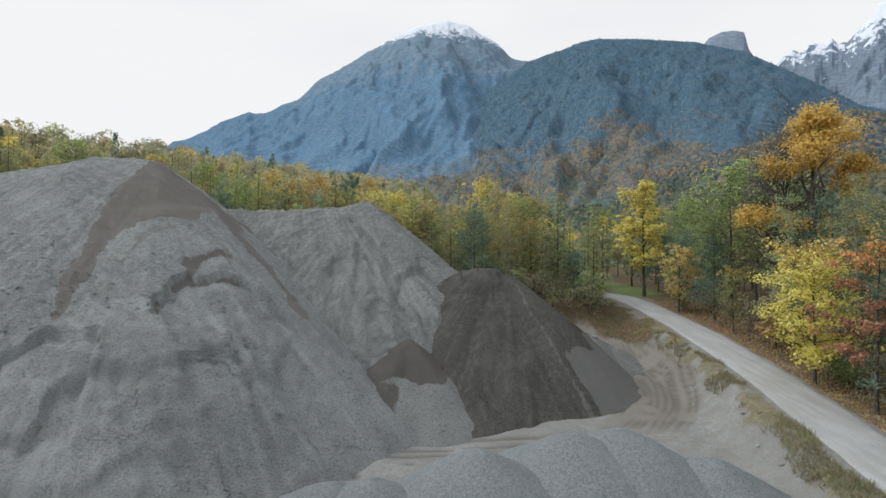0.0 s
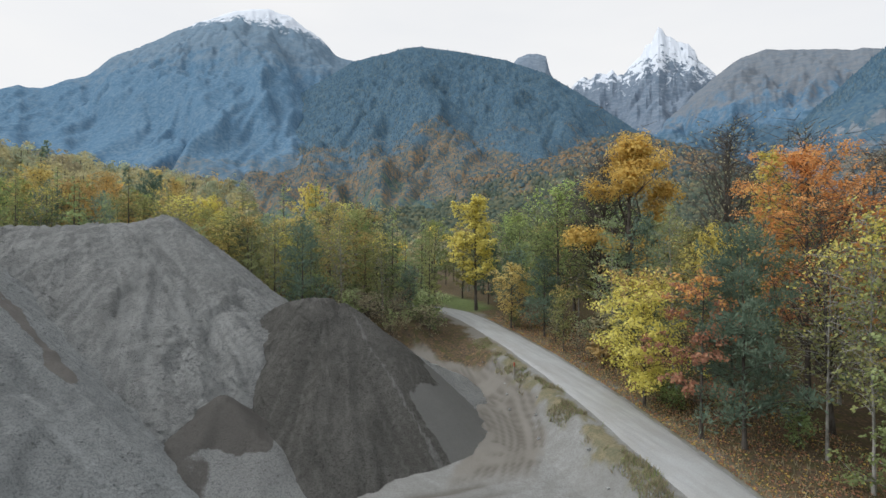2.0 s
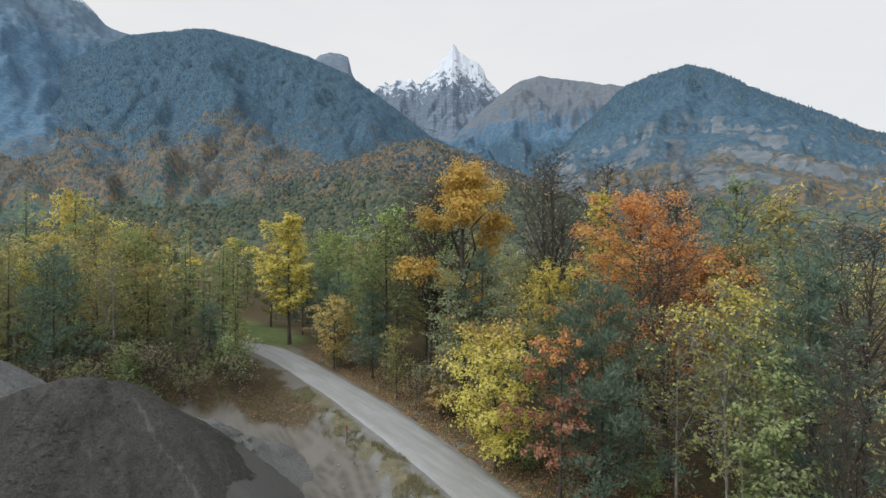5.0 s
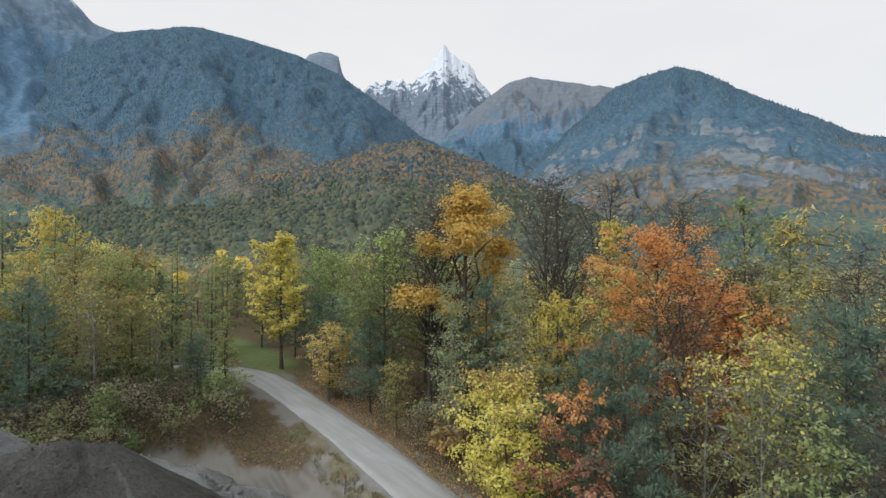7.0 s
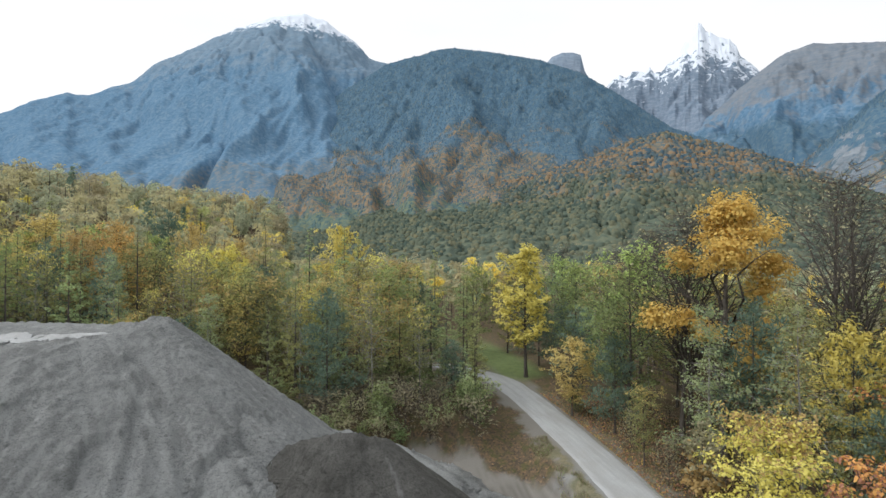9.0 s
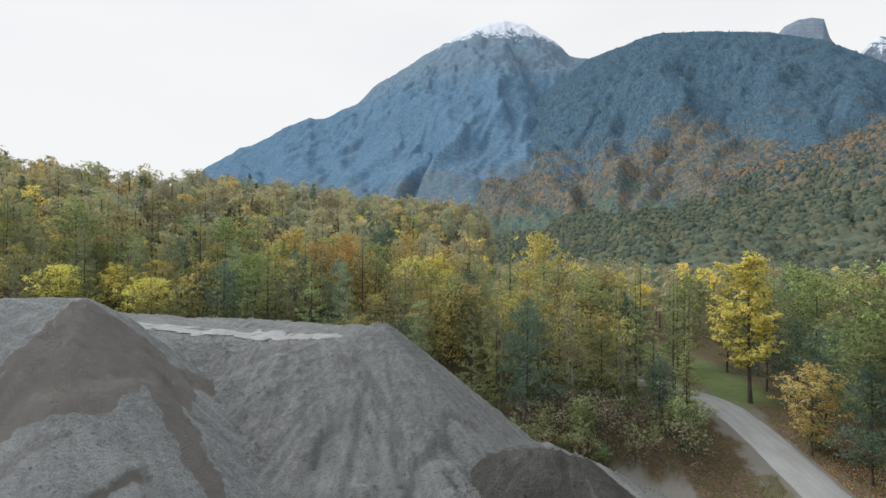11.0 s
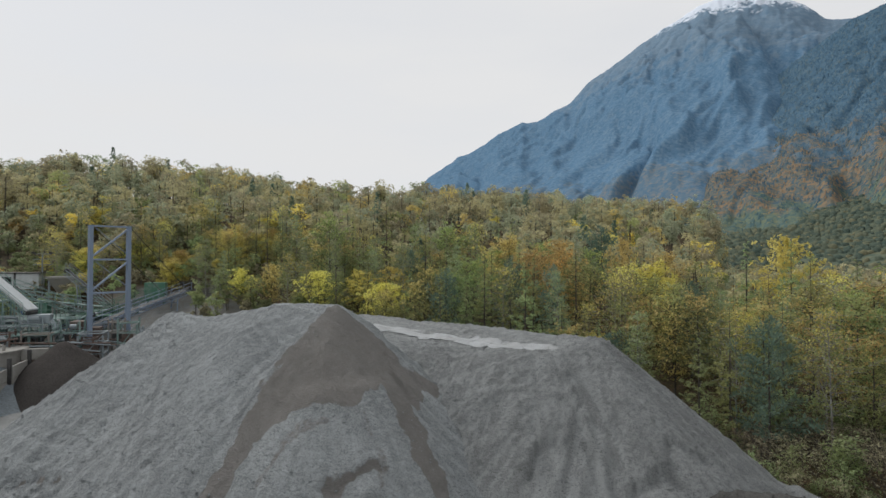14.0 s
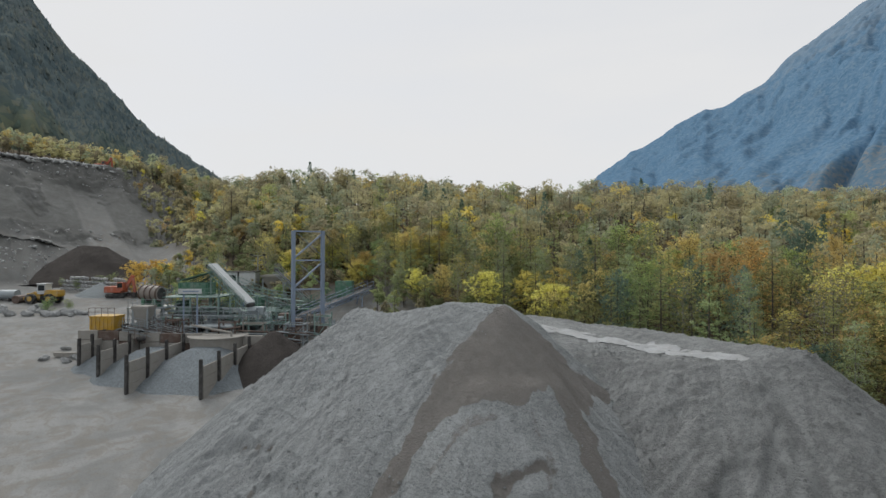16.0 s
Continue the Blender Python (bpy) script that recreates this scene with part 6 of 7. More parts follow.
# ---- the crushing and screening plant on the upper yard ----
def paint(name, colour, dust=0.35, rough=0.6, metal=0.0, rust=0.25):
    """Painted or bare metal, dusty on top and worn in patches."""
    m, nt, bsdf, pos = material(name, rough, 0.35, metal)
    n = noise_tex(nt, pos, 1.4, 5, 0.7)
    f = noise_tex(nt, pos, 9.0, 3, 0.6)
    c = mix(nt, span(nt, n, 0.42, 0.72, 0.0, dust), colour, (0.34, 0.325, 0.30))
    c = mix(nt, span(nt, f, 0.58, 0.75, 0.0, rust), c, (0.13, 0.07, 0.04))
    nt.links.new(c, bsdf.inputs["Base Color"])
    bump(nt, bsdf, f, 0.004, 0.5)
    return m


P_STEEL = paint("galvanised_steel", (0.29, 0.32, 0.33), 0.35, 0.5, 0.3)
P_TOWER = paint("blue_grey_steel", (0.23, 0.28, 0.36), 0.15, 0.5, 0.1)
P_GREEN = paint("faded_green_paint", (0.07, 0.17, 0.11), 0.4)
P_PALEGREEN = paint("pale_green_paint", (0.19, 0.275, 0.245), 0.4)
P_STEELBROWN = paint("dusty_brown_steel", (0.22, 0.19, 0.165), 0.35)
P_RUST = paint("rusty_brown_steel", (0.10, 0.065, 0.05), 0.25)
P_DARK = paint("black_steel", (0.035, 0.033, 0.032), 0.2)
P_YELLOW = paint("yellow_paint", (0.46, 0.27, 0.035), 0.5)
P_RED = paint("orange_red_paint", (0.40, 0.10, 0.05), 0.5)
P_BLUE = paint("dull_blue_paint", (0.06, 0.11, 0.27), 0.3)
P_WHITE = paint("white_paint", (0.52, 0.53, 0.52), 0.45, rust=0.15)
P_CONC = paint("weathered_concrete", (0.27, 0.25, 0.22), 0.5, 0.9)
P_BELT = paint("dusty_rubber_belt", (0.06, 0.06, 0.062), 0.5, 0.8, rust=0.0)
P_TYRE = paint("black_rubber_tyre", (0.03, 0.03, 0.03), 0.45, 0.85, rust=0.0)
P_ROCK = sand("pale_boulder", (0.40, 0.40, 0.39), (0.30, 0.30, 0.29), (0.2, 0.2, 0.19), 5, 0.3)
P_SCREE = sand("pale_limestone_rubble", (0.56, 0.55, 0.53), (0.40, 0.40, 0.39), (0.2, 0.2, 0.19), 5, 0.3)
P_GLASS, _nt, _b, _p = material("dark_cab_glass", 0.08, 0.6)
_b.inputs["Base Color"].default_value = (0.02, 0.025, 0.03, 1)

# Origin under the last camera position; the plant is placed to fit that view.
SITE = Vector((1.3, 12.1, 0))
S_U, S_V = Vector((0.697, 0.717, 0)), Vector((-0.717, 0.697, 0))


def site(u, v, z=None, up=0.0):
    """World place from the closing camera view's axes: u to its right, v ahead; on the ground unless z is given."""
    p = SITE + S_U * u + S_V * v
    p.z = float(land(p.x, p.y)) + up if z is None else z
    return p


def part(name, bm, mat, parent=None, label=""):
    me = bpy.data.meshes.new(name)
    bm.to_mesh(me)
    bm.free()
    me.materials.append(mat)
    ob = new(name, me)
    if parent is not None:
        ob.parent = parent
        ob.matrix_parent_inverse = parent.matrix_world.inverted()
    if label:
        tagged(ob, label)
    return ob


def thing(name, place, label, category, group=""):
    ob = new(name)
    ob.location = place
    bpy.context.view_layer.update()
    ob.matrix_world = Matrix.Translation(place)
    return tagged(ob, label, category, group)


SPIN = Matrix((S_U, S_V, (0, 0, 1))).transposed().to_4x4()


def box(bm, at, size, turn=None):
    """A box with its middle at a world place, turned with the closing view's axes."""
    m = Matrix.Translation(at) @ (turn or SPIN) @ Matrix.Diagonal((*size, 1))
    bmesh.ops.create_cube(bm, size=1.0, matrix=m)
    return bm


def beam(bm, a, b, w, h=None):
    """A straight bar between two places."""
    a, b = Vector(a), Vector(b)
    d = b - a
    rot = d.to_track_quat("X", "Z").to_matrix().to_4x4()
    m = Matrix.Translation((a + b) / 2) @ rot @ Matrix.Diagonal((d.length, w, h or w, 1))
    bmesh.ops.create_cube(bm, size=1.0, matrix=m)
    return bm


def drum(bm, a, b, r, r2=None, n=16):
    a, b = Vector(a), Vector(b)
    d = b - a
    m = Matrix.Translation((a + b) / 2) @ d.to_track_quat("Z", "Y").to_matrix().to_4x4()
    bmesh.ops.create_cone(bm, cap_ends=True, segments=n, radius1=r, radius2=r if r2 is None else r2, depth=d.length, matrix=m)
    return bm


def bm_new():
    return bmesh.new()


def bay_wall(u, v, length, height, label):
    base = site(u, v)
    t = thing("bay_wall", base, label, "retaining wall", "walls of the storage bays")
    n = 3
    for i in range(n + 1):
        p = site(u + 0.10 * length * i / n, v + length * i / n)
        p.z = base.z + 0.25 * i
        bm = bm_new()
        box(bm, p + Vector((0, 0, height / 2 + 0.2)), (0.26, 0.06, height + 0.5))
        box(bm, p + Vector((0, 0, height / 2 + 0.2)) + S_V * 0.11, (0.30, 0.03, height + 0.5))
        box(bm, p + Vector((0, 0, height / 2 + 0.2)) - S_V * 0.11, (0.30, 0.03, height + 0.5))
        part("post", bm, P_DARK, t, "dark steel post")
        if i < n:
            for k in range(3):
                q = site(u + 0.10 * length * (i + 0.5) / n, v + length * (i + 0.5) / n)
                q.z = base.z + 0.25 * i + (k + 0.5) * height / 3.0 - 0.25
                bm = box(bm_new(), q, (0.16, length / n - 0.26, height / 3.0 - 0.03))
                bmesh.ops.bevel(bm, geom=bm.edges[:], offset=0.02, segments=1, affect="EDGES")
                part("panel", bm, P_CONC, t)
    return t


BAYS = [(-41.6, 62.2, 6.0, 3.0), (-37.5, 59.2, 7.5, 3.3), (-32.1, 55.2, 10.0, 3.5), (-24.1, 54.2, 10.5, 3.5)]
for u, v, ln, h in BAYS:
    bay_wall(u, v, ln, h, "concrete panel bay wall held by dark steel posts")


def bay_back():
    t = thing("back_wall", site(-34, 66), "long rust-stained concrete wall closing the storage bays", "retaining wall")
    for i in range(9):
        u = -43 + i * 2.5
        for k in range(3):
            bm = box(bm_new(), site(u, 66.0, None) + Vector((0, 0, 0.6 + k * 1.15)), (2.42, 0.4, 1.1))
            bmesh.ops.bevel(bm, geom=bm.edges[:], offset=0.03, segments=1, affect="EDGES")
            part("block", bm, P_CONC if (i + k) % 3 else P_RUST, t)


bay_back()


def bay_heap(u, v, top, label, mat, seed, slope=0.5, flat=1.4):
    p = site(u, v)
    def h(x, y):
        du = (x - SITE.x) * S_U.x + (y - SITE.y) * S_U.y
        dv = (x - SITE.x) * S_V.x + (y - SITE.y) * S_V.y
        d = np.hypot(np.maximum(np.abs(du - u) - flat, 0) * 1.1, np.maximum(np.abs(dv - v) - flat, 0))
        return p.z + top - slope * d + 0.12 * fractal(x, y, 1.6, 3, 0.5, seed)
    heap("gravel_stockpile", label, p.x - 9, p.x + 9, p.y - 9, p.y + 9, 0.3, h, mat, sink=0.1)


bay_heap(-27.6, 63.6, 2.6, "blue-grey gravel heap sloping out of a storage bay", M_GRAVEL_B, 301)
bay_heap(-34.0, 64.4, 2.0, "blue-grey gravel heap between concrete bay walls", M_GRAVEL_B, 304)
bay_heap(-39.0, 65.2, 1.2, "low gravel heap in a storage bay", M_GRAVEL_B, 307)
bay_heap(-20.4, 65.5, 4.3, "dark brown sand heap under the conveyors", M_SOIL, 310, 0.7, 0.3)


def rails(t, a, b, mat=None, posts=4):
    """A handrail between two deck corners: posts and two rails."""
    a, b = Vector(a), Vector(b)
    bm = bm_new()
    for k in range(posts + 1):
        p = a.lerp(b, k / posts)
        beam(bm, p, p + Vector((0, 0, 1.05)), 0.05)
    for z in (0.55, 1.05):
        beam(bm, a + Vector((0, 0, z)), b + Vector((0, 0, z)), 0.05)
    part("railing", bm, mat or P_STEEL, t, "thin steel handrail")


def platform(u, v, z, w, d, mat, label, levels=(0.5,)):
    """A steel work platform: columns, braces, decks with handrails."""
    base = site(u, v)
    t = thing("work_platform", base, label, "platform", "steel platforms of the plant")
    corners = [(u + su * w / 2, v + sv * d / 2) for su in (-1, 1) for sv in (-1, 1)]
    for cu, cv in corners + [(u, v - d / 2), (u, v + d / 2)]:
        part("column", beam(bm_new(), site(cu, cv, None, -0.2), site(cu, cv, z), 0.20), mat, t)
    for lev in (*levels, 1.0):
        zz = base.z + (z - base.z) * lev
        part("deck", box(bm_new(), site(u, v, zz), (w + 0.3, d + 0.3, 0.14)), mat, t)
        for (au, av), (bu, bv) in ((corners[0], corners[2]), (corners[1], corners[3]), (corners[0], corners[1]), (corners[2], corners[3])):
            rails(t, site(au, av, zz + 0.07), site(bu, bv, zz + 0.07), mat)
    for (au, av), (bu, bv) in ((corners[0], corners[2]), (corners[1], corners[3])):
        part("brace", beam(bm_new(), site(au, av, None), site(bu, bv, z - 0.3), 0.09), mat, t)
        part("brace", beam(bm_new(), site(bu, bv, None), site(au, av, z - 0.3), 0.09), mat, t)
    return t


def conveyor(a, b, width, mat, label, legs=2, cover=None):
    """An inclined belt conveyor: two lattice sides, belt, end drums and legs."""
    a, b = Vector(a), Vector(b)
    t = thing("conveyor", a, label, "conveyor", "conveyors of the plant")
    d = (b - a).normalized()
    side = d.cross(Vector((0, 0, 1))).normalized() * width / 2
    upw = side.cross(d).normalized()
    if upw.z < 0:
        upw = -upw
    hgt = 0.55
    for s in (-1, 1):
        bm = bm_new()
        p, q = a + side * s, b + side * s
        beam(bm, p, q, 0.10)
        beam(bm, p - upw * hgt, q - upw * hgt, 0.09)
        n = max(4, int((b - a).length / 0.9))
        for k in range(n):
            p0, p1 = p.lerp(q, k / n), p.lerp(q, (k + 1) / n)
            beam(bm, p0, p0 - upw * hgt, 0.06)
            beam(bm, p0 - upw * hgt, p1, 0.05)
        part("side_truss", bm, mat, t)
        rails(t, p + side * s * 0.5, q + side * s * 0.5, mat, max(4, n // 2))
    bm = bm_new()
    beam(bm, a + upw * 0.08, b + upw * 0.08, width * 0.82, 0.04)
    part("belt", bm, P_BELT, t, "dark dusty rubber belt")
    if cover:
        part("cover", beam(bm_new(), a + upw * 0.32, b + upw * 0.32, width * 1.05, 0.3), cover, t, "pale sheet-metal cover")
    for p in (a, b):
        part("drum", drum(bm_new(), p - side, p + side, 0.28), P_DARK, t)
    for k in range(legs):
        p = a.lerp(b, (k + 0.7) / legs)
        g = float(land(p.x, p.y))
        bm = bm_new()
        for s in (-1, 1):
            beam(bm, Vector((p.x, p.y, g - 0.1)) + side * s * 1.3, p + side * s - upw * hgt, 0.14)
        beam(bm, Vector((p.x, p.y, (g + p.z) / 2)) - side * 1.2, Vector((p.x, p.y, (g + p.z) / 2)) + side * 1.2, 0.1)
        part("trestle", bm, mat, t)
    return t


platform(-33.5, 75, 14.6, 7.5, 6.0, P_PALEGREEN, "pale green steel platform carrying the screens", (0.4, 0.7))
platform(-27.0, 76, 12.6, 7.0, 6.0, P_PALEGREEN, "pale green steel platform with pipes and handrails", (0.45,))
platform(-29.5, 70, 11.2, 6.5, 4.0, P_STEEL, "low galvanised steel platform beside the basin", (0.5,))
platform(-38.5, 72.5, 13.3, 4.6, 4.2, P_STEEL, "steel platform carrying the washing drum", (0.6,))
platform(-22.5, 82, 12.2, 6.0, 4.0, P_GREEN, "green steel platform under the conveyors", (0.5,))
conveyor(site(-25.6, 72, 13.6), site(-31.6, 74, 18.7), 1.5, P_PALEGREEN, "steep conveyor under a pale sheet-metal cover", 2, P_WHITE)
conveyor(site(-28.6, 76, 16.1), site(-21.2, 78.2, 12.6), 1.1, P_PALEGREEN, "descending dark conveyor with pale green frame", 2)
conveyor(site(-26.6, 72, 9.2), site(-11.2, 84, 15.2), 1.3, P_TOWER, "long grey-blue lattice conveyor climbing over the sand heap", 3)
conveyor(site(-21.0, 86, 12.8), site(-26.4, 86, 17.9), 1.0, P_STEEL, "short steep conveyor leading up to a hopper", 1)
conveyor(site(-36.0, 64.8, 10.2), site(-42.0, 70, 9.4), 0.9, P_RUST, "low rusty conveyor over the storage bays", 2)
conveyor(site(-38.6, 66.0, 11.6), site(-30.6, 66.6, 9.8), 0.8, P_STEEL, "narrow grey conveyor dropping towards the basin", 1)
conveyor(site(-36.5, 77.5, 15.4), site(-31.4, 77.5, 18.0), 0.9, P_GREEN, "short green conveyor feeding the upper screen", 1)
conveyor(site(-24.8, 80, 11.0), site(-16.5, 85, 14.4), 1.0, P_GREEN, "green conveyor running behind the lattice tower", 2)


def tower():
    base = site(-19.9, 72.2)
    t = thing("lattice_tower", base, "tall blue-grey steel frame tower with diagonal braces", "tower")
    z1 = 23.5
    lu, lv, ru, rv = -19.9, 72.2, -16.4, 74.0
    for pu, pv in ((lu, lv), (ru, rv)):
        part("post", beam(bm_new(), site(pu, pv, None, -0.3), site(pu, pv, z1), 0.42), P_TOWER, t)
    zs = [z1 - 0.1, z1 - 4.0, z1 - 7.9]
    for z in zs:
        part("crossbar", beam(bm_new(), site(lu, lv, z), site(ru, rv, z), 0.2), P_TOWER, t)
    for za, zb in ((zs[0], zs[1]), (zs[1], zs[2])):
        part("brace", beam(bm_new(), site(ru, rv, za - 0.2), site(lu, lv, zb + 0.2), 0.2), P_TOWER, t)
    for za, zb in ((zs[0], zs[1]), (zs[1], zs[2])):
        part("tie_rod", beam(bm_new(), site(lu + 0.2, lv + 1.2, za - 0.2), site(ru + 0.2, rv + 0.6, zb + 0.2), 0.07), P_TOWER, t)
    part("guy_cable", beam(bm_new(), site(ru, rv, z1), site(-9.0, 84, 12.5), 0.05), P_DARK, t)
    part("guy_cable", beam(bm_new(), site(lu, lv, z1), site(-13.0, 84, 13.5), 0.05), P_DARK, t)


tower()


def screen_house():
    t = thing("screen_box", site(-34.6, 76.5, 14.67), "dark green vibrating screen box on the platform", "screen")
    bm = box(bm_new(), site(-34.6, 76.5, 15.55), (4.2, 2.6, 1.7))
    bmesh.ops.bevel(bm, geom=bm.edges[:], offset=0.06, segments=1, affect="EDGES")
    part("housing", bm, P_GREEN, t)
    for k in range(5):
        part("rib", box(bm_new(), site(-36.4 + k * 0.9, 75.15, 15.55), (0.12, 0.14, 1.8)), P_GREEN, t)
    bm = beam(bm_new(), site(-36.9, 76.5, 16.6), site(-32.2, 76.5, 17.9), 2.4, 0.12)
    part("roof_sheet", bm, P_GREEN, t)
    t2 = thing("drive_box", site(-26.4, 77.0, 12.67), "green machine housing on the lower platform", "machine")
    part("housing", box(bm_new(), site(-26.4, 77.0, 13.5), (1.8, 1.6, 1.6)), P_GREEN, t2)
    part("motor", drum(bm_new(), site(-28.0, 76.4, 13.3), site(-27.3, 76.4, 13.3), 0.4), P_BLUE, t2)
    t3 = thing("drive_box", site(-15.4, 85.2), "green conveyor head housing against the trees", "machine")
    part("housing", box(bm_new(), site(-15.4, 85.2, 15.0), (2.6, 2.0, 2.4)), P_GREEN, t3)
    part("leg", beam(bm_new(), site(-16.4, 85.2, None, -0.2), site(-16.4, 85.2, 14), 0.2), P_GREEN, t3)
    part("leg", beam(bm_new(), site(-14.4, 85.2, None, -0.2), site(-14.4, 85.2, 14), 0.2), P_GREEN, t3)


screen_house()


def trommel():
    t = thing("washing_drum", site(-38.6, 72.4, 13.37), "grey-brown rotating washing drum with steel rings", "machine")
    a, b = site(-40.0, 72.4, 15.2), site(-37.2, 71.8, 15.1)
    part("shell", drum(bm_new(), a, b, 0.98, 0.98, 24), P_STEELBROWN, t)
    for f in (0.06, 0.35, 0.65, 0.94):
        p = a.lerp(b, f)
        part("ring", drum(bm_new(), p - (b - a) * 0.025, p + (b - a) * 0.025, 1.07, 1.07, 24), P_RUST, t)
    part("mouth", drum(bm_new(), b, b + (b - a) * 0.02, 0.8, 0.7, 20), P_DARK, t)
    for f in (0.2, 0.8):
        p = a.lerp(b, f)
        part("cradle", box(bm_new(), p - Vector((0, 0, 1.25)), (0.4, 1.9, 1.2)), P_GREEN, t)


trommel()


def hopper(u, v, z, w, h, mat, label, legs=True):
    t = thing("hopper", site(u, v), label, "hopper")
    bm = bm_new()
    m = Matrix.Translation(site(u, v, z)) @ SPIN @ pose(0, 0, 0, 0, 0, 45)
    bmesh.ops.create_cone(bm, cap_ends=True, segments=4, radius1=w * 0.3, radius2=w * 0.72, depth=h, matrix=m)
    part("funnel", bm, mat, t)
    part("rim", box(bm_new(), site(u, v, z + h / 2 + 0.12), (w * 1.06, w * 1.06, 0.3)), mat, t)
    if legs:
        for su in (-1, 1):
            for sv in (-1, 1):
                part("leg", beam(bm_new(), site(u + su * w * 0.45, v + sv * w * 0.45, None, -0.2), site(u + su * w * 0.45, v + sv * w * 0.45, z + h / 2), 0.18), P_STEEL, t)
    return t


hopper(-37.3, 67.8, 12.4, 2.0, 2.4, P_CONC, "pale steel hopper on legs over the bays")
hopper(-28.0, 92, 15.4, 4.2, 2.6, P_CONC, "wide concrete-grey feed hopper behind the plant")
hopper(-34.3, 73.0, 12.2, 1.6, 1.8, P_PALEGREEN, "small pale green hopper among the platforms")


def basin():
    t = thing("settling_basin", site(-27.4, 65.4), "shallow pale round settling basin with a worn concrete rim", "basin")
    p = site(-27.4, 66.4)
    z = 10.3
    part("wall", drum(bm_new(), Vector((p.x, p.y, p.z - 0.2)), Vector((p.x, p.y, z)), 2.9, 3.3, 28), P_CONC, t)
    part("rim", drum(bm_new(), Vector((p.x, p.y, z)), Vector((p.x, p.y, z + 0.14)), 3.5, 3.5, 28), P_CONC, t, "white painted rim")
    part("pipe", drum(bm_new(), site(-30.4, 65.8, 11.7), site(-25.3, 65.0, 10.9), 0.12), P_CONC, t)
    part("pipe", drum(bm_new(), site(-25.3, 65.0, 10.95), site(-25.3, 65.0, 9.4), 0.12), P_CONC, t)


basin()


def container(u, v, z, size, mat, label, name="container", ribs=6):
    t = thing(name, site(u, v, z - size[2] / 2), label, name.replace("_", " "))
    bm = box(bm_new(), site(u, v, z), size)
    bmesh.ops.bevel(bm, geom=bm.edges[:], offset=0.04, segments=1, affect="EDGES")
    part("body", bm, mat, t)
    for k in range(ribs):
        part("rib", box(bm_new(), site(u - size[0] / 2 + (k + 0.5) * size[0] / ribs, v - size[1] / 2 - 0.04, z), (0.10, 0.08, size[2] * 0.94)), mat, t)
    part("top_frame", box(bm_new(), site(u, v, z + size[2] / 2 + 0.05), (size[0] * 1.03, size[1] * 1.03, 0.1)), mat, t)
    return t


container(-42.1, 68.2, 11.7, (3.0, 2.4, 1.7), P_YELLOW, "yellow steel feed bin on a rusty stand", "feed_bin")
container(-41.8, 67.6, 9.6, (2.8, 2.2, 2.5), P_RUST, "rust-brown steel stand beneath the yellow bin", "bin_stand", 4)
container(-23.0, 78.2, 10.2, (2.3, 1.6, 1.2), P_YELLOW, "small yellow skip on the yard", "skip", 4)
rails(bpy.data.objects["feed_bin"], site(-43.7, 67, 12.6), site(-40.5, 67, 12.6), P_RUST)


def cabin():
    t = thing("site_cabin", site(-35.2, 95), "white site cabin with a dark window band", "cabin")
    g = t.location.z
    bm = box(bm_new(), site(-35.2, 95, 16.2), (5.6, 2.6, 2.3))
    bmesh.ops.bevel(bm, geom=bm.edges[:], offset=0.05, segments=1, affect="EDGES")
    part("body", bm, P_WHITE, t)
    part("roof", box(bm_new(), site(-35.2, 95, 17.42), (6.0, 3.0, 0.14)), P_DARK, t)
    for k, w in ((-1.5, 1.9), (1.1, 2.2)):
        part("window", box(bm_new(), site(-35.2 + k, 93.66, 16.35), (w, 0.06, 1.0)), P_GLASS if k < 0 else P_WHITE, t)
    part("corner_post", box(bm_new(), site(-35.3, 93.64, 16.2), (0.25, 0.08, 2.3)), P_DARK, t)
    for k in (-2.4, 0, 2.4):
        part("leg", beam(bm_new(), site(-35.2 + k, 95, None, -0.2), site(-35.2 + k, 95, 15.1), 0.3), P_STEEL, t)


cabin()


def mast():
    t = thing("light_mast", site(-32.4, 95), "thin steel mast with crossbars and lamps", "mast")
    part("pole", beam(bm_new(), site(-32.4, 95, None, -0.2), site(-32.4, 95, 20.4), 0.16), P_STEEL, t)
    for z in (18.6, 19.4, 20.2):
        part("crossbar", beam(bm_new(), site(-33.6, 95, z), site(-31.2, 95, z), 0.09), P_STEEL, t)
    for k in (-1.1, 1.1):
        part("lamp", box(bm_new(), site(-32.4 + k, 94.9, 20.35), (0.5, 0.25, 0.3)), P_DARK, t)


mast()


def sign():
    t = thing("sign_board", site(-31.6, 68.0), "white sign board with one line of blue lettering on posts", "sign")
    for k in (-0.85, 0.85):
        part("post", beam(bm_new(), site(-31.6 + k, 68, None, -0.2), site(-31.6 + k, 68, 15.9), 0.16), P_TOWER, t)
    part("board", box(bm_new(), site(-31.6, 67.86, 15.65), (2.9, 0.08, 0.62)), P_WHITE, t)
    part("lettering", box(bm_new(), site(-31.5, 67.80, 15.65), (2.0, 0.02, 0.18)), P_TOWER, t, "plain grey-blue bar")


sign()


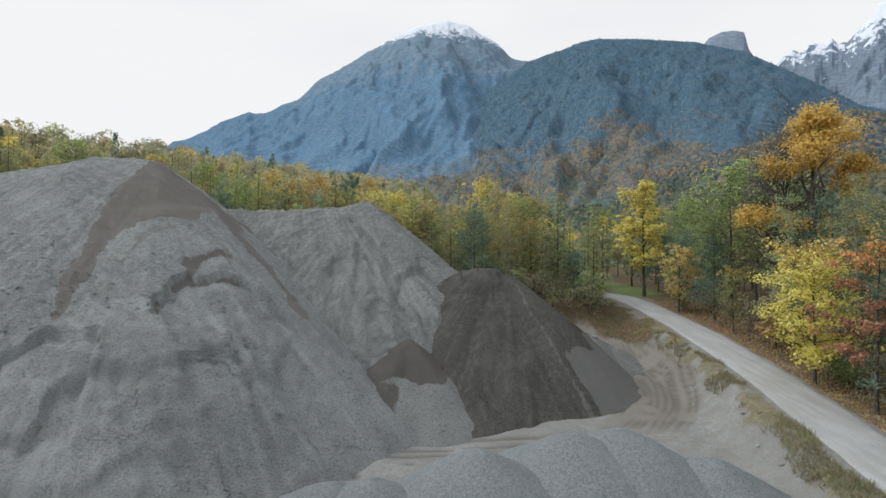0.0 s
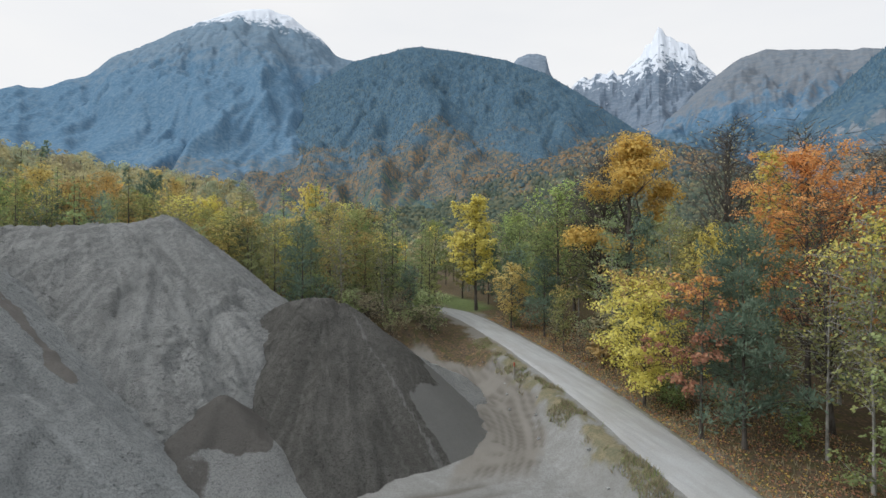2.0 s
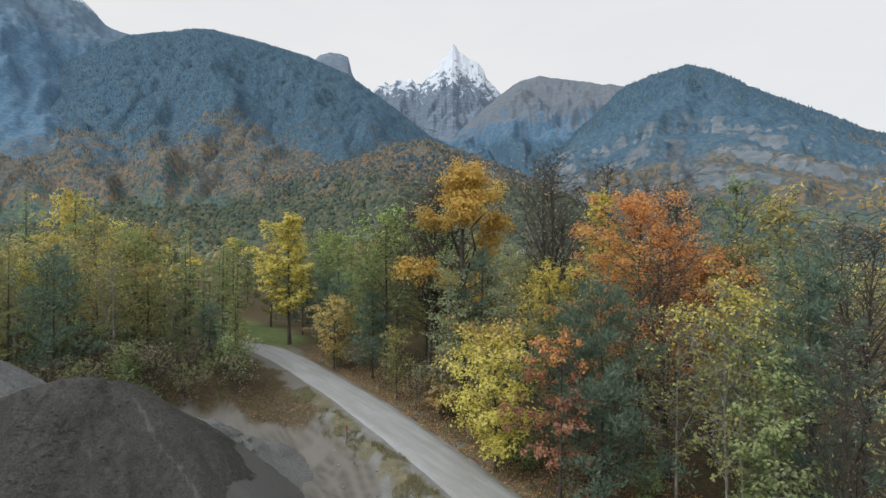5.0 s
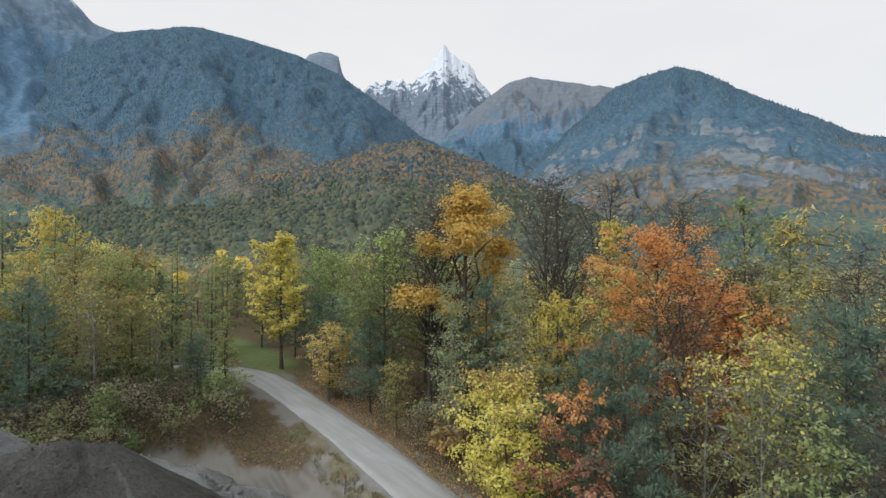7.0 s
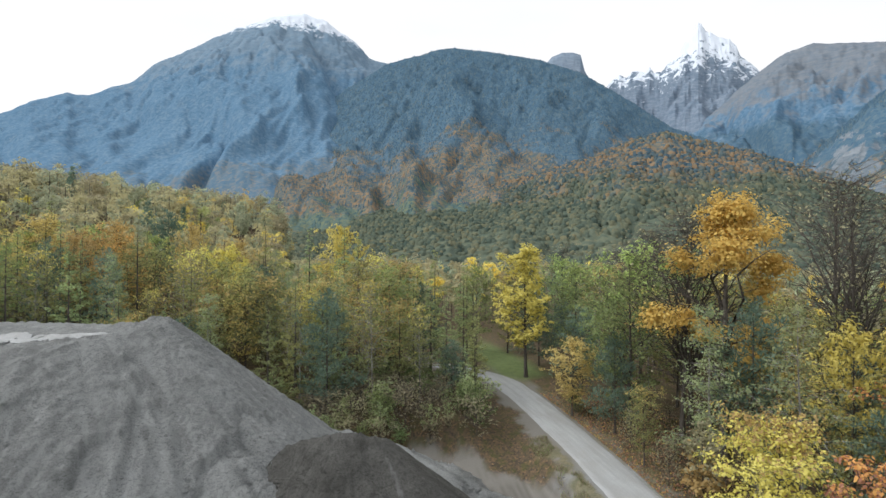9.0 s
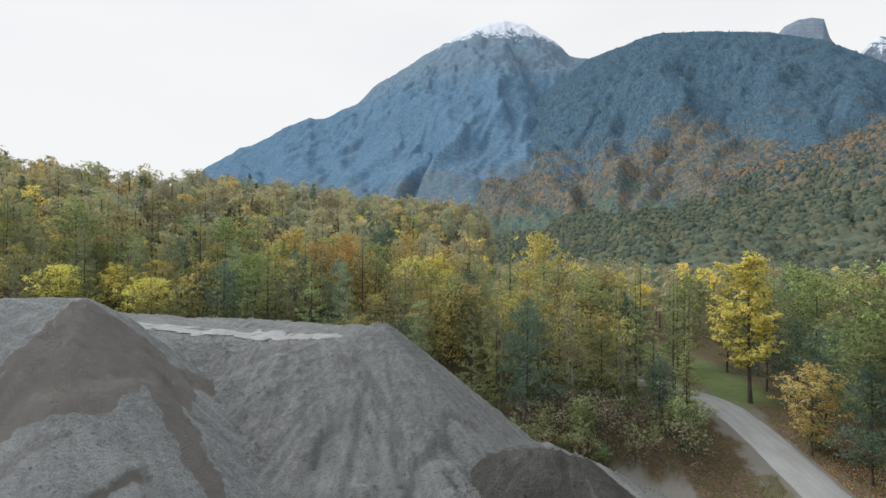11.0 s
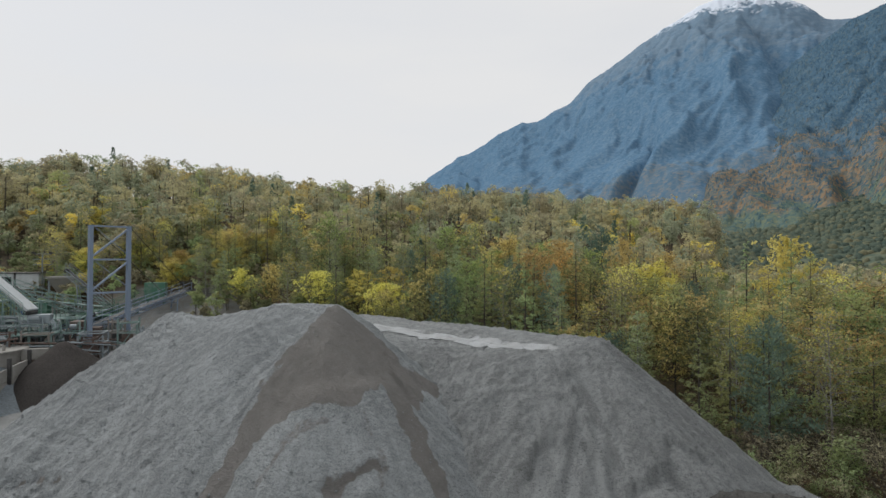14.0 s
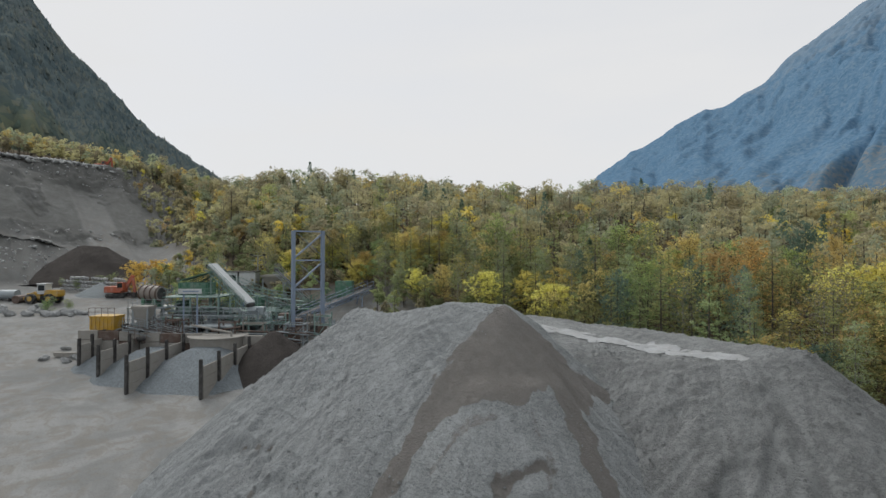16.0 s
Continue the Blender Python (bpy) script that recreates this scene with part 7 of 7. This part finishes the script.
def pipes():
    t = thing("pipe_bridge", site(-16, 84), "pale pipe bridge running behind the sand heap", "pipe")
    part("pipe", drum(bm_new(), site(-18.5, 84, 12.2), site(-9.1, 84, 11.9), 0.16), P_WHITE, t)
    part("pipe", drum(bm_new(), site(-9.1, 84, 11.95), site(-9.1, 84, None, -0.2), 0.16), P_WHITE, t)
    part("pipe", drum(bm_new(), site(-18.5, 84, 12.2), site(-18.5, 84, None, -0.2), 0.16), P_WHITE, t)
    for k, (u, v, z0, z1) in enumerate(((-31.9, 71.8, 10.5, 13.4), (-29.3, 72.6, 9.8, 13.0), (-25.4, 73.0, 9.4, 12.6), (-35.6, 69.2, 9.0, 12.2), (-24.0, 79.0, 10.2, 13.0))):
        t = thing("pipe_bend", site(u, v), "grey-green bent process pipe between the platforms", "pipe", "pipes of the plant")
        m = (P_PALEGREEN, P_STEEL, P_WHITE)[k % 3]
        part("riser", drum(bm_new(), site(u, v, None, -0.1), site(u, v, z1), 0.13), m, t)
        part("arm", drum(bm_new(), site(u - 0.1, v, z1), site(u + 2.2, v, z1 - 0.1), 0.13), m, t)
        part("drop", drum(bm_new(), site(u + 2.2, v, z1), site(u + 2.2, v, z0), 0.13), m, t)
        part("flange", drum(bm_new(), site(u + 1.0, v, z1 - 0.05), site(u + 1.15, v, z1 - 0.05), 0.22), m, t)


pipes()


def wheel(t, p, axis, r, w):
    tyre = part("tyre", drum(bm_new(), p - axis * w / 2, p + axis * w / 2, r, r, 20), P_TYRE, t)
    part("rim", drum(bm_new(), p - axis * (w / 2 + 0.03), p + axis * (w / 2 + 0.03), r * 0.5, r * 0.5, 14), P_YELLOW, tyre)


def loader():
    u0, v0 = -70.0, 95.0
    g = site(u0, v0)
    t = thing("wheel_loader", g, "yellow wheel loader with white cab parked on the yard", "loader")
    def L(a, b, z):
        q = SITE + S_U * (u0 + a) + S_V * (v0 + b)
        q.z = g.z + z
        return q
    for a in (-1.3, 1.9):
        for b in (-1.1, 1.1):
            wheel(t, L(a, b, 0.85), S_V, 0.85, 0.6)
    bm = box(bm_new(), L(2.1, 0, 1.75), (2.6, 1.9, 1.1))
    bmesh.ops.bevel(bm, geom=bm.edges[:], offset=0.15, segments=2, affect="EDGES")
    part("engine_hood", bm, P_YELLOW, t)
    part("front_frame", box(bm_new(), L(-1.2, 0, 1.3), (2.2, 1.2, 0.9)), P_YELLOW, t)
    part("chassis", box(bm_new(), L(0.3, 0, 1.0), (4.6, 1.0, 0.5)), P_DARK, t)
    cab = part("cab", box(bm_new(), L(0.3, 0, 2.5), (1.4, 1.6, 1.7)), P_WHITE, t, "white cab with dark glass")
    for b in (-0.82, 0.82):
        part("window", box(bm_new(), L(0.3, b, 2.7), (1.1, 0.05, 0.95)), P_GLASS, cab)
    part("window", box(bm_new(), L(-0.42, 0, 2.7), (0.05, 1.3, 0.95)), P_GLASS, cab)
    part("roof", box(bm_new(), L(0.3, 0, 3.42), (1.7, 1.8, 0.14)), P_WHITE, cab)
    for b in (-0.5, 0.5):
        part("lift_arm", beam(bm_new(), L(-0.9, b, 1.9), L(-3.2, b, 0.7), 0.3, 0.4), P_YELLOW, t)
    bm = bm_new()
    drum(bm, L(-3.6, -1.45, 0.75), L(-3.6, 1.45, 0.75), 0.72, 0.72, 10)
    part("bucket", bm, P_RUST, t, "worn steel bucket")


loader()


def excavator(u0, v0, scale, label, z=None):
    g = site(u0, v0, z)
    t = thing("excavator", g, label, "excavator", "excavators of the quarry")
    def L(a, b, c):
        q = SITE + S_U * (u0 + a * scale) + S_V * (v0 + b * scale)
        q.z = g.z + c * scale
        return q
    for b in (-1.1, 1.1):
        bm = beam(bm_new(), L(-1.9, b, 0.45), L(1.9, b, 0.45), 0.55 * scale, 0.85 * scale)
        bmesh.ops.bevel(bm, geom=bm.edges[:], offset=0.2 * scale, segments=2, affect="EDGES")
        part("track", bm, P_TYRE, t, "dark crawler track")
    bm = box(bm_new(), L(-0.5, 0, 1.6), (3.2 * scale, 2.4 * scale, 1.2 * scale))
    bmesh.ops.bevel(bm, geom=bm.edges[:], offset=0.12 * scale, segments=1, affect="EDGES")
    part("upper_body", bm, P_RED, t)
    cab = part("cab", box(bm_new(), L(0.9, -0.7, 2.2), (1.1 * scale, 1.0 * scale, 1.5 * scale)), P_RED, t)
    part("window", box(bm_new(), L(0.9, -1.22, 2.4), (0.9 * scale, 0.05, 0.8 * scale)), P_GLASS, cab)
    part("boom", beam(bm_new(), L(1.2, 0.2, 1.8), L(2.6, 0.2, 4.2), 0.4 * scale, 0.6 * scale), P_RED, t)
    part("stick", beam(bm_new(), L(2.5, 0.2, 4.2), L(3.0, 0.2, 0.9), 0.32 * scale, 0.45 * scale), P_RED, t)
    part("bucket", box(bm_new(), L(2.9, 0.2, 0.6), (0.9 * scale, 1.1 * scale, 0.9 * scale)), P_DARK, t)


excavator(-61.2, 102.5, 1.0, "orange-red crawler excavator on the quarry yard")


def steel_tank():
    t = thing("steel_tank", site(-77.5, 96.0), "horizontal grey steel tank lying on cradles", "tank")
    g = t.location.z
    part("shell", drum(bm_new(), site(-80.0, 96, g + 1.0), site(-75.2, 96, g + 1.0), 0.85, 0.85, 20), P_STEEL, t)
    for k in (-79, -76.2):
        part("cradle", box(bm_new(), site(k, 96, g + 0.15), (0.3, 1.5, 0.6)), P_DARK, t)


steel_tank()


def boulder_mesh(seed, n=2):
    bm = bm_new()
    bmesh.ops.create_icosphere(bm, subdivisions=n, radius=0.5)
    for v in bm.verts:
        k = 1 + 0.45 * noise.noise(v.co * 2.3 + Vector((seed * 7.1, 0, 0))) + 0.2 * noise.noise(v.co * 5 + Vector((0, seed, 0)))
        v.co = Vector((v.co.x * 1.25, v.co.y, v.co.z * 0.75)) * k
    me = bpy.data.meshes.new("boulder")
    bm.to_mesh(me)
    bm.free()
    me.materials.append(P_ROCK)
    return me


BOULDERS = [boulder_mesh(i) for i in range(5)]


def boulder(x, y, s, label, up=0.2):
    ob = new("boulder", BOULDERS[int(rng.integers(0, 5))])
    ob.matrix_basis = Matrix.LocRotScale((x, y, float(land(x, y)) + s * up), Euler((rng.uniform(-0.3, 0.3), rng.uniform(-0.3, 0.3), rng.uniform(0, 6))), (s, s, s))
    return tagged(ob, label, "boulder", "boulders on the yard")


for k in range(34):
    p = site(rng.uniform(-76, -58), rng.uniform(84.5, 90.5))
    boulder(p.x, p.y, rng.uniform(0.8, 1.9), "pale grey boulder dumped beside the haul road")
for k in range(16):
    p = site(rng.uniform(-48, -41), rng.uniform(64, 71))
    boulder(p.x, p.y, rng.uniform(0.5, 1.2), "grey rock among the rubble by the bays")


def stone_wall():
    t = thing("block_wall", (-122, 37.8, float(land(-122, 37.8))), "dry-laid wall of rough pale quarry blocks below the soil heap", "stone wall")
    blocks = [boulder_mesh(20 + i, 1) for i in range(4)]
    for me in blocks:
        me.materials[0] = P_SCREE
    for row in range(4):
        for k in range(20):
            f = (k + 0.5 * (row % 2) + rng.uniform(-0.12, 0.12)) / 20.0
            if row == 3 and k in (0, 1, 7, 12, 13):
                continue
            p = Vector((-127.5 + 11.0 * f - row * 0.22, 32.8 + 10.0 * f + row * 0.1, 0))
            p.z = float(land(p.x, p.y))
            ob = new("block", blocks[int(rng.integers(0, 4))])
            ob.matrix_world = Matrix.LocRotScale(p + Vector((0, 0, 0.35 + row * 0.72)), SPIN.to_euler(), (rng.uniform(0.7, 1.0), 0.8, rng.uniform(0.85, 1.1)))
            ob.parent = t
            ob.matrix_parent_inverse = t.matrix_world.inverted()


stone_wall()


def soil_h(x, y):
    h = crest(x, y, [(-153, 34.5, 17.0), (-145.5, 39.9, 22.8), (-143, 43, 22.3), (-136, 50.5, 17.5)], 0.72, 0.8)
    return h + 0.5 * fractal(x, y, 4, 4, 0.5, 401)


heap("soil_stockpile", "long dark brown topsoil heap above the block wall", -170, -110, 22, 82, 0.6, soil_h, M_SOIL)
p_heap = site(-66.5, 105.5)
heap("gravel_stockpile", "small grey gravel cone on the upper yard", p_heap.x - 7, p_heap.x + 7, p_heap.y - 7, p_heap.y + 7, 0.3,
     lambda x, y: crest(x, y, [(p_heap.x, p_heap.y, p_heap.z + 2.0)], 0.55, 0.3) + 0.05 * fractal(x, y, 1, 2, 0.5, 5), M_GRAVEL)


# machines, walkways and cable trays that crowd the platforms
def machine(u, v, z, size, mat, label):
    t = thing("machine_housing", site(u, v, z), label, "machine", "machines of the plant")
    bm = box(bm_new(), site(u, v, z + size[2] / 2), size)
    bmesh.ops.bevel(bm, geom=bm.edges[:], offset=0.06, segments=1, affect="EDGES")
    part("housing", bm, mat, t)
    part("motor", drum(bm_new(), site(u - size[0] * 0.35, v - size[1] / 2 - 0.3, z + size[2] * 0.6), site(u + size[0] * 0.1, v - size[1] / 2 - 0.3, z + size[2] * 0.6), 0.26), P_STEEL, t)
    part("chute", beam(bm_new(), site(u + size[0] * 0.4, v, z + size[2] * 0.3), site(u + size[0] * 0.8, v - 0.4, z - 0.7), 0.6, 0.4), mat, t)
    for k in (-1, 1):
        g = site(u + k * size[0] * 0.4, v)
        part("leg", beam(bm_new(), Vector((g.x, g.y, g.z - 0.2)), Vector((g.x, g.y, z + 0.1)), 0.16), P_STEEL, t)


# Invented housings at random spots, added to close see-through gaps under the platforms.
for k in range(16):
    u, v = rng.uniform(-38, -20), rng.uniform(69, 84)
    z = float(rng.choice([8.6, 9.6, 10.8, 12.2])) + 0.05 * (v - 70)
    mat = (P_GREEN, P_PALEGREEN, P_STEEL, P_RUST, P_BLUE, P_DARK)[k % 6]
    machine(u, v, z, (rng.uniform(1.2, 2.6), rng.uniform(1.0, 1.8), rng.uniform(0.9, 1.8)), mat, ("dark green machine housing between platforms", "pale green machine housing on legs", "grey steel machine housing on legs", "rusty steel machine housing on legs", "dull blue pump housing on legs", "black steel machine housing on legs")[k % 6])


def walkway(a, b, mat, label):
    a, b = Vector(a), Vector(b)
    t = thing("walkway", a, label, "walkway", "walkways of the plant")
    part("deck", beam(bm_new(), a, b, 0.9, 0.12), mat, t)
    side = (b - a).normalized().cross(Vector((0, 0, 1))).normalized() * 0.42
    rails(t, a + side, b + side, mat, 7)
    rails(t, a - side, b - side, mat, 7)
    for f in (0.15, 0.5, 0.85):
        p = a.lerp(b, f)
        part("column", beam(bm_new(), Vector((p.x, p.y, float(land(p.x, p.y)) - 0.2)), p, 0.14), mat, t)


walkway(site(-36.5, 71, 12.4), site(-24.5, 71.5, 12.1), P_STEEL, "long galvanised walkway with handrails")
walkway(site(-31.0, 79, 14.9), site(-20.5, 80, 13.4), P_PALEGREEN, "pale green walkway along the conveyors")
walkway(site(-40.5, 69.6, 10.9), site(-32.0, 68.6, 10.6), P_RUST, "rusty walkway above the storage bays")
walkway(site(-24.0, 69.5, 10.4), site(-17.0, 78.0, 10.8), P_STEEL, "galvanised walkway beside the lattice tower")
conveyor(site(-41.0, 66.4, 9.6), site(-35.0, 69.0, 12.0), 0.8, P_STEEL, "narrow grey conveyor from the yellow bin", 1)
conveyor(site(-33.8, 66.8, 9.2), site(-36.8, 68.2, 11.4), 0.7, P_RUST, "short rusty conveyor beside the hopper", 1)
conveyor(site(-30.6, 68.6, 9.4), site(-32.6, 71.8, 12.6), 0.7, P_DARK, "short black conveyor under the sign", 1)
platform(-36.2, 69.4, 10.6, 5.0, 2.6, P_RUST, "rusty steel platform over the bay wall", (0.5,))
platform(-24.6, 70.4, 11.4, 4.0, 3.2, P_PALEGREEN, "small pale green platform by the basin", (0.5,))
excavator(-117.0, 186.0, 1.1, "small red excavator at work on the upper bench")
container(-45.0, 66.0, float(site(-45, 66).z) + 0.3, (4.2, 0.5, 0.35), P_CONC, "long pale concrete beam lying in the rubble", "concrete_beam", 2)


def steel_rack(u, v, w, d, z, mat, label):
    """Open steelwork: columns, tie beams, braces and a few pipes."""
    base = site(u, v)
    t = thing("steel_rack", base, label, "steelwork", "open steelwork of the plant")
    cs = [(u - w / 2, v - d / 2), (u + w / 2, v - d / 2), (u + w / 2, v + d / 2), (u - w / 2, v + d / 2)]
    for cu, cv in cs:
        part("column", beam(bm_new(), site(cu, cv, None, -0.2), site(cu, cv, z + rng.uniform(-0.4, 0.6)), 0.15), mat, t)
    for f in (0.35, 0.68, 1.0):
        zz = base.z + (z - base.z) * f
        for i in range(4):
            part("tie_beam", beam(bm_new(), site(*cs[i], zz), site(*cs[(i + 1) % 4], zz), 0.13), mat, t)
    for i in (0, 2):
        part("brace", beam(bm_new(), site(*cs[i], base.z + 0.4), site(*cs[i + 1], z - 0.2), 0.08), mat, t)
    for k in range(2):
        zz = base.z + (z - base.z) * rng.uniform(0.3, 0.9)
        part("pipe", drum(bm_new(), site(u - w / 2 - 0.8, v - d / 2 - 0.2, zz), site(u + w / 2 + 0.8, v - d / 2 - 0.2, zz + rng.uniform(-0.6, 0.6)), 0.1, n=8), (P_RUST, P_STEEL, P_DARK)[k], t)
    part("panel", box(bm_new(), site(u, v - d / 2 + 0.1, base.z + (z - base.z) * 0.5), (w * 0.6, 0.08, (z - base.z) * 0.28)), (P_DARK, P_RUST, P_STEELBROWN)[int(rng.integers(0, 3))], t)


for k in range(22):
    u, v = -40.5 + 1.55 * k + rng.uniform(-0.5, 0.5), rng.uniform(67.2, 73.5)
    mats = ((P_PALEGREEN, "pale green open steelwork with pipes"), (P_RUST, "rusty open steelwork with pipes"), (P_STEEL, "grey open steelwork with pipes"), (P_STEELBROWN, "dusty brown open steelwork with pipes"))[k % 4]
    steel_rack(u, v, rng.uniform(1.4, 2.6), rng.uniform(1.2, 2.2), float(site(u, v).z) + rng.uniform(2.6, 5.0), mats[0], mats[1])


def scree():
    """Loose rocks over the quarry face and along its upper bench."""
    bm = bmesh.new()
    bmesh.ops.create_icosphere(bm, subdivisions=1, radius=0.5)
    base = np.array([v.co[:] for v in bm.verts])
    tris = np.array([[v.index for v in f.verts] for f in bm.faces])
    bm.free()
    y = np.concatenate([rng.uniform(22, 60, 1300), rng.uniform(14, 64, 700)])
    dq = np.concatenate([rng.uniform(2, 50, 1300), rng.normal(52.5, 2.0, 700)])
    x = -138 - 0.25 * (y - 30) - dq
    s = np.concatenate([rng.uniform(0.15, 0.85, 1300) ** 1.6 * rng.choice([0.6, 1.0, 1.4], 1300), rng.uniform(0.3, 1.4, 700)])
    u = x
    n = len(u)
    pts = base[None] * s[:, None, None] * rng.uniform(0.55, 1.35, (n, len(base), 1)) * rng.uniform(0.6, 1.5, (n, 1, 3)) * np.array([1.0, 1.0, 0.7]) + np.stack([x, y, land(x, y) + 0.15 * s], 1)[:, None]
    f = (np.arange(n) * len(base))[:, None, None] + tris[None]
    tagged(new("scree", quad_mesh("scree", pts.reshape(-1, 3), f.reshape(-1, 3), P_SCREE)), "loose pale rocks scattered over the quarry face", "rocks", kind="stuff")


scree()

# ---- trees and bushes round the yard ----
for k, u, v, s in [("goldbush", -59.5, 106, 1.05), ("goldbush", -57.0, 108, 1.0), ("goldbush", -54.5, 107, 0.9), ("goldbush", -40.0, 100, 0.7), ("yellow", -37.0, 97, 0.5), ("yellow", -6.0, 92, 0.95), ("yellow", -13.0, 90, 0.7), ("shrub", -64, 88, 1.0), ("shrub", -62, 90, 0.8),
                   ("shrub", -72, 107, 1.0), ("shrub", -68, 108, 1.2), ("shrub", -66, 109, 1.2), ("shrub", -75, 107, 0.8), ("brush", -70, 108.5, 1.0), ("brush", -64, 109, 1.2)]:
    p = site(u, v)
    plant(k, p.x, p.y, s)


def yard_wood():
    p = site(rng.uniform(-46, 2), rng.uniform(90, 118))
    return p.x, p.y


scatter(34, lambda: (rng.uniform(-84, -46), rng.uniform(63, 79)), [('yellow', 2), ('olive', 3), ('thin', 3), ('larch', 4), ('birch', 2), ('brush', 1)], 2.4, 0.7, 1.0)
scatter(30, lambda: tuple(site(rng.uniform(-16, 14), rng.uniform(86, 106)))[:2], [('yellow', 2), ('olive', 3), ('thin', 3), ('larch', 3), ('birch', 2), ('brush', 2)], 2.2, 0.6, 0.95)
scatter(34, yard_wood, [("yellow", 2.5), ("olive", 3), ("thin", 3), ("larch", 3), ("birch", 2), ("brush", 1)], 2.6, 0.6, 0.95)


# ---- verge, fallen leaves and stones ----
def lay(name, label, category, n, place, size, mat, blades=False):
    """Many small leaves or blades lying on, or rising from, the ground as one joined cover."""
    x, y = place(n)
    z = land(x, y)
    c = np.stack([x, y, z], 1)
    if not blades:
        v, f = leaf_quads(c + np.array([0, 0, 0.05]), size, 0.85, 1.3)
        v = v.reshape(-1, 4, 3)
        v[:, :, 2] = np.maximum(v[:, :, 2], (z + 0.015)[:, None])
        v = v.reshape(-1, 3)
    else:
        ang, tip = rng.uniform(0, 6.283, n), rng.normal(size=(n, 2)) * size * 0.45
        h = size * rng.uniform(0.5, 1.3, n)
        w = np.stack([np.cos(ang), np.sin(ang), 0 * ang], 1) * size * 0.09
        top = c + np.stack([tip[:, 0], tip[:, 1], h], 1)
        v = np.stack([c - w, c + w, top + w * 0.3, top - w * 0.3], 1).reshape(-1, 3)
        f = np.arange(n * 4).reshape(n, 4)
    tagged(new(name, quad_mesh(name, v, f, mat)), label, category, kind="stuff")


def verge_left(n):
    y = rng.uniform(20, 52, n)
    clump = np.floor(y * 1.3) * 0.77
    x = road_x(y) - 2.0 - 1.5 * rng.uniform(0, 1, n) ** 1.2 + 0.3 * np.sin(clump * 7)
    keep = fractal(x, y, 1.8, 3, 0.6, 91) > -0.12
    return x[keep], y[keep]


def verge_right(n):
    y = rng.uniform(12, 62, n)
    x = road_x(y) + 1.9 + 9 * rng.uniform(0, 1, n) ** 1.6
    return x, y


def cover(name, label, category, n, fn, size, mat, blades=False):
    x, y = fn(n)
    lay(name, label, category, len(x), lambda _: (x, y), size, mat, blades)


cover("grass_verge", "dry straw-coloured and green grass along the gravel road", "grass", 6500, verge_left, 0.24, LEAF["brown"], True)
cover("grass_verge", "green weeds along the gravel road", "grass", 2600, verge_left, 0.2, LEAF["green"], True)
cover("grass_verge", "thin brown grass at the wood's edge", "grass", 7000, verge_right, 0.25, LEAF["brown"], True)
cover("fallen_leaves", "fallen orange and brown leaves under the trees", "leaves", 9000, verge_right, 0.11, LEAF["red"])
cover("fallen_leaves", "fallen golden leaves under the trees", "leaves", 4000, verge_right, 0.10, LEAF["gold"])


def stones(n):
    for _ in range(n):
        y = rng.uniform(20, 48)
        x = float(road_x(y)) - rng.uniform(3.0, 4.8)
        ob = boulder(x, y, rng.uniform(0.08, 0.26), "small pale stone at the edge of the gravel apron", 0.15)
        tagged(ob, group="stones along the verge")


stones(22)


def marker():
    p = Vector((17.9, 42.0, float(land(17.9, 42.0))))
    t = thing("marker_stake", p, "short wooden stake with an orange painted top", "stake")
    part("stake", beam(bm_new(), p - Vector((0, 0, 0.2)), p + Vector((0.03, 0, 1.0)), 0.07), P_CONC, t)
    part("cap", beam(bm_new(), p + Vector((0.03, 0, 0.95)), p + Vector((0.03, 0, 1.25)), 0.10), P_RED, t, "orange painted top")


marker()


for protos in PROTO.values():
    for p in protos:
        for o in (*p.children_recursive, p):
            bpy.data.objects.remove(o)
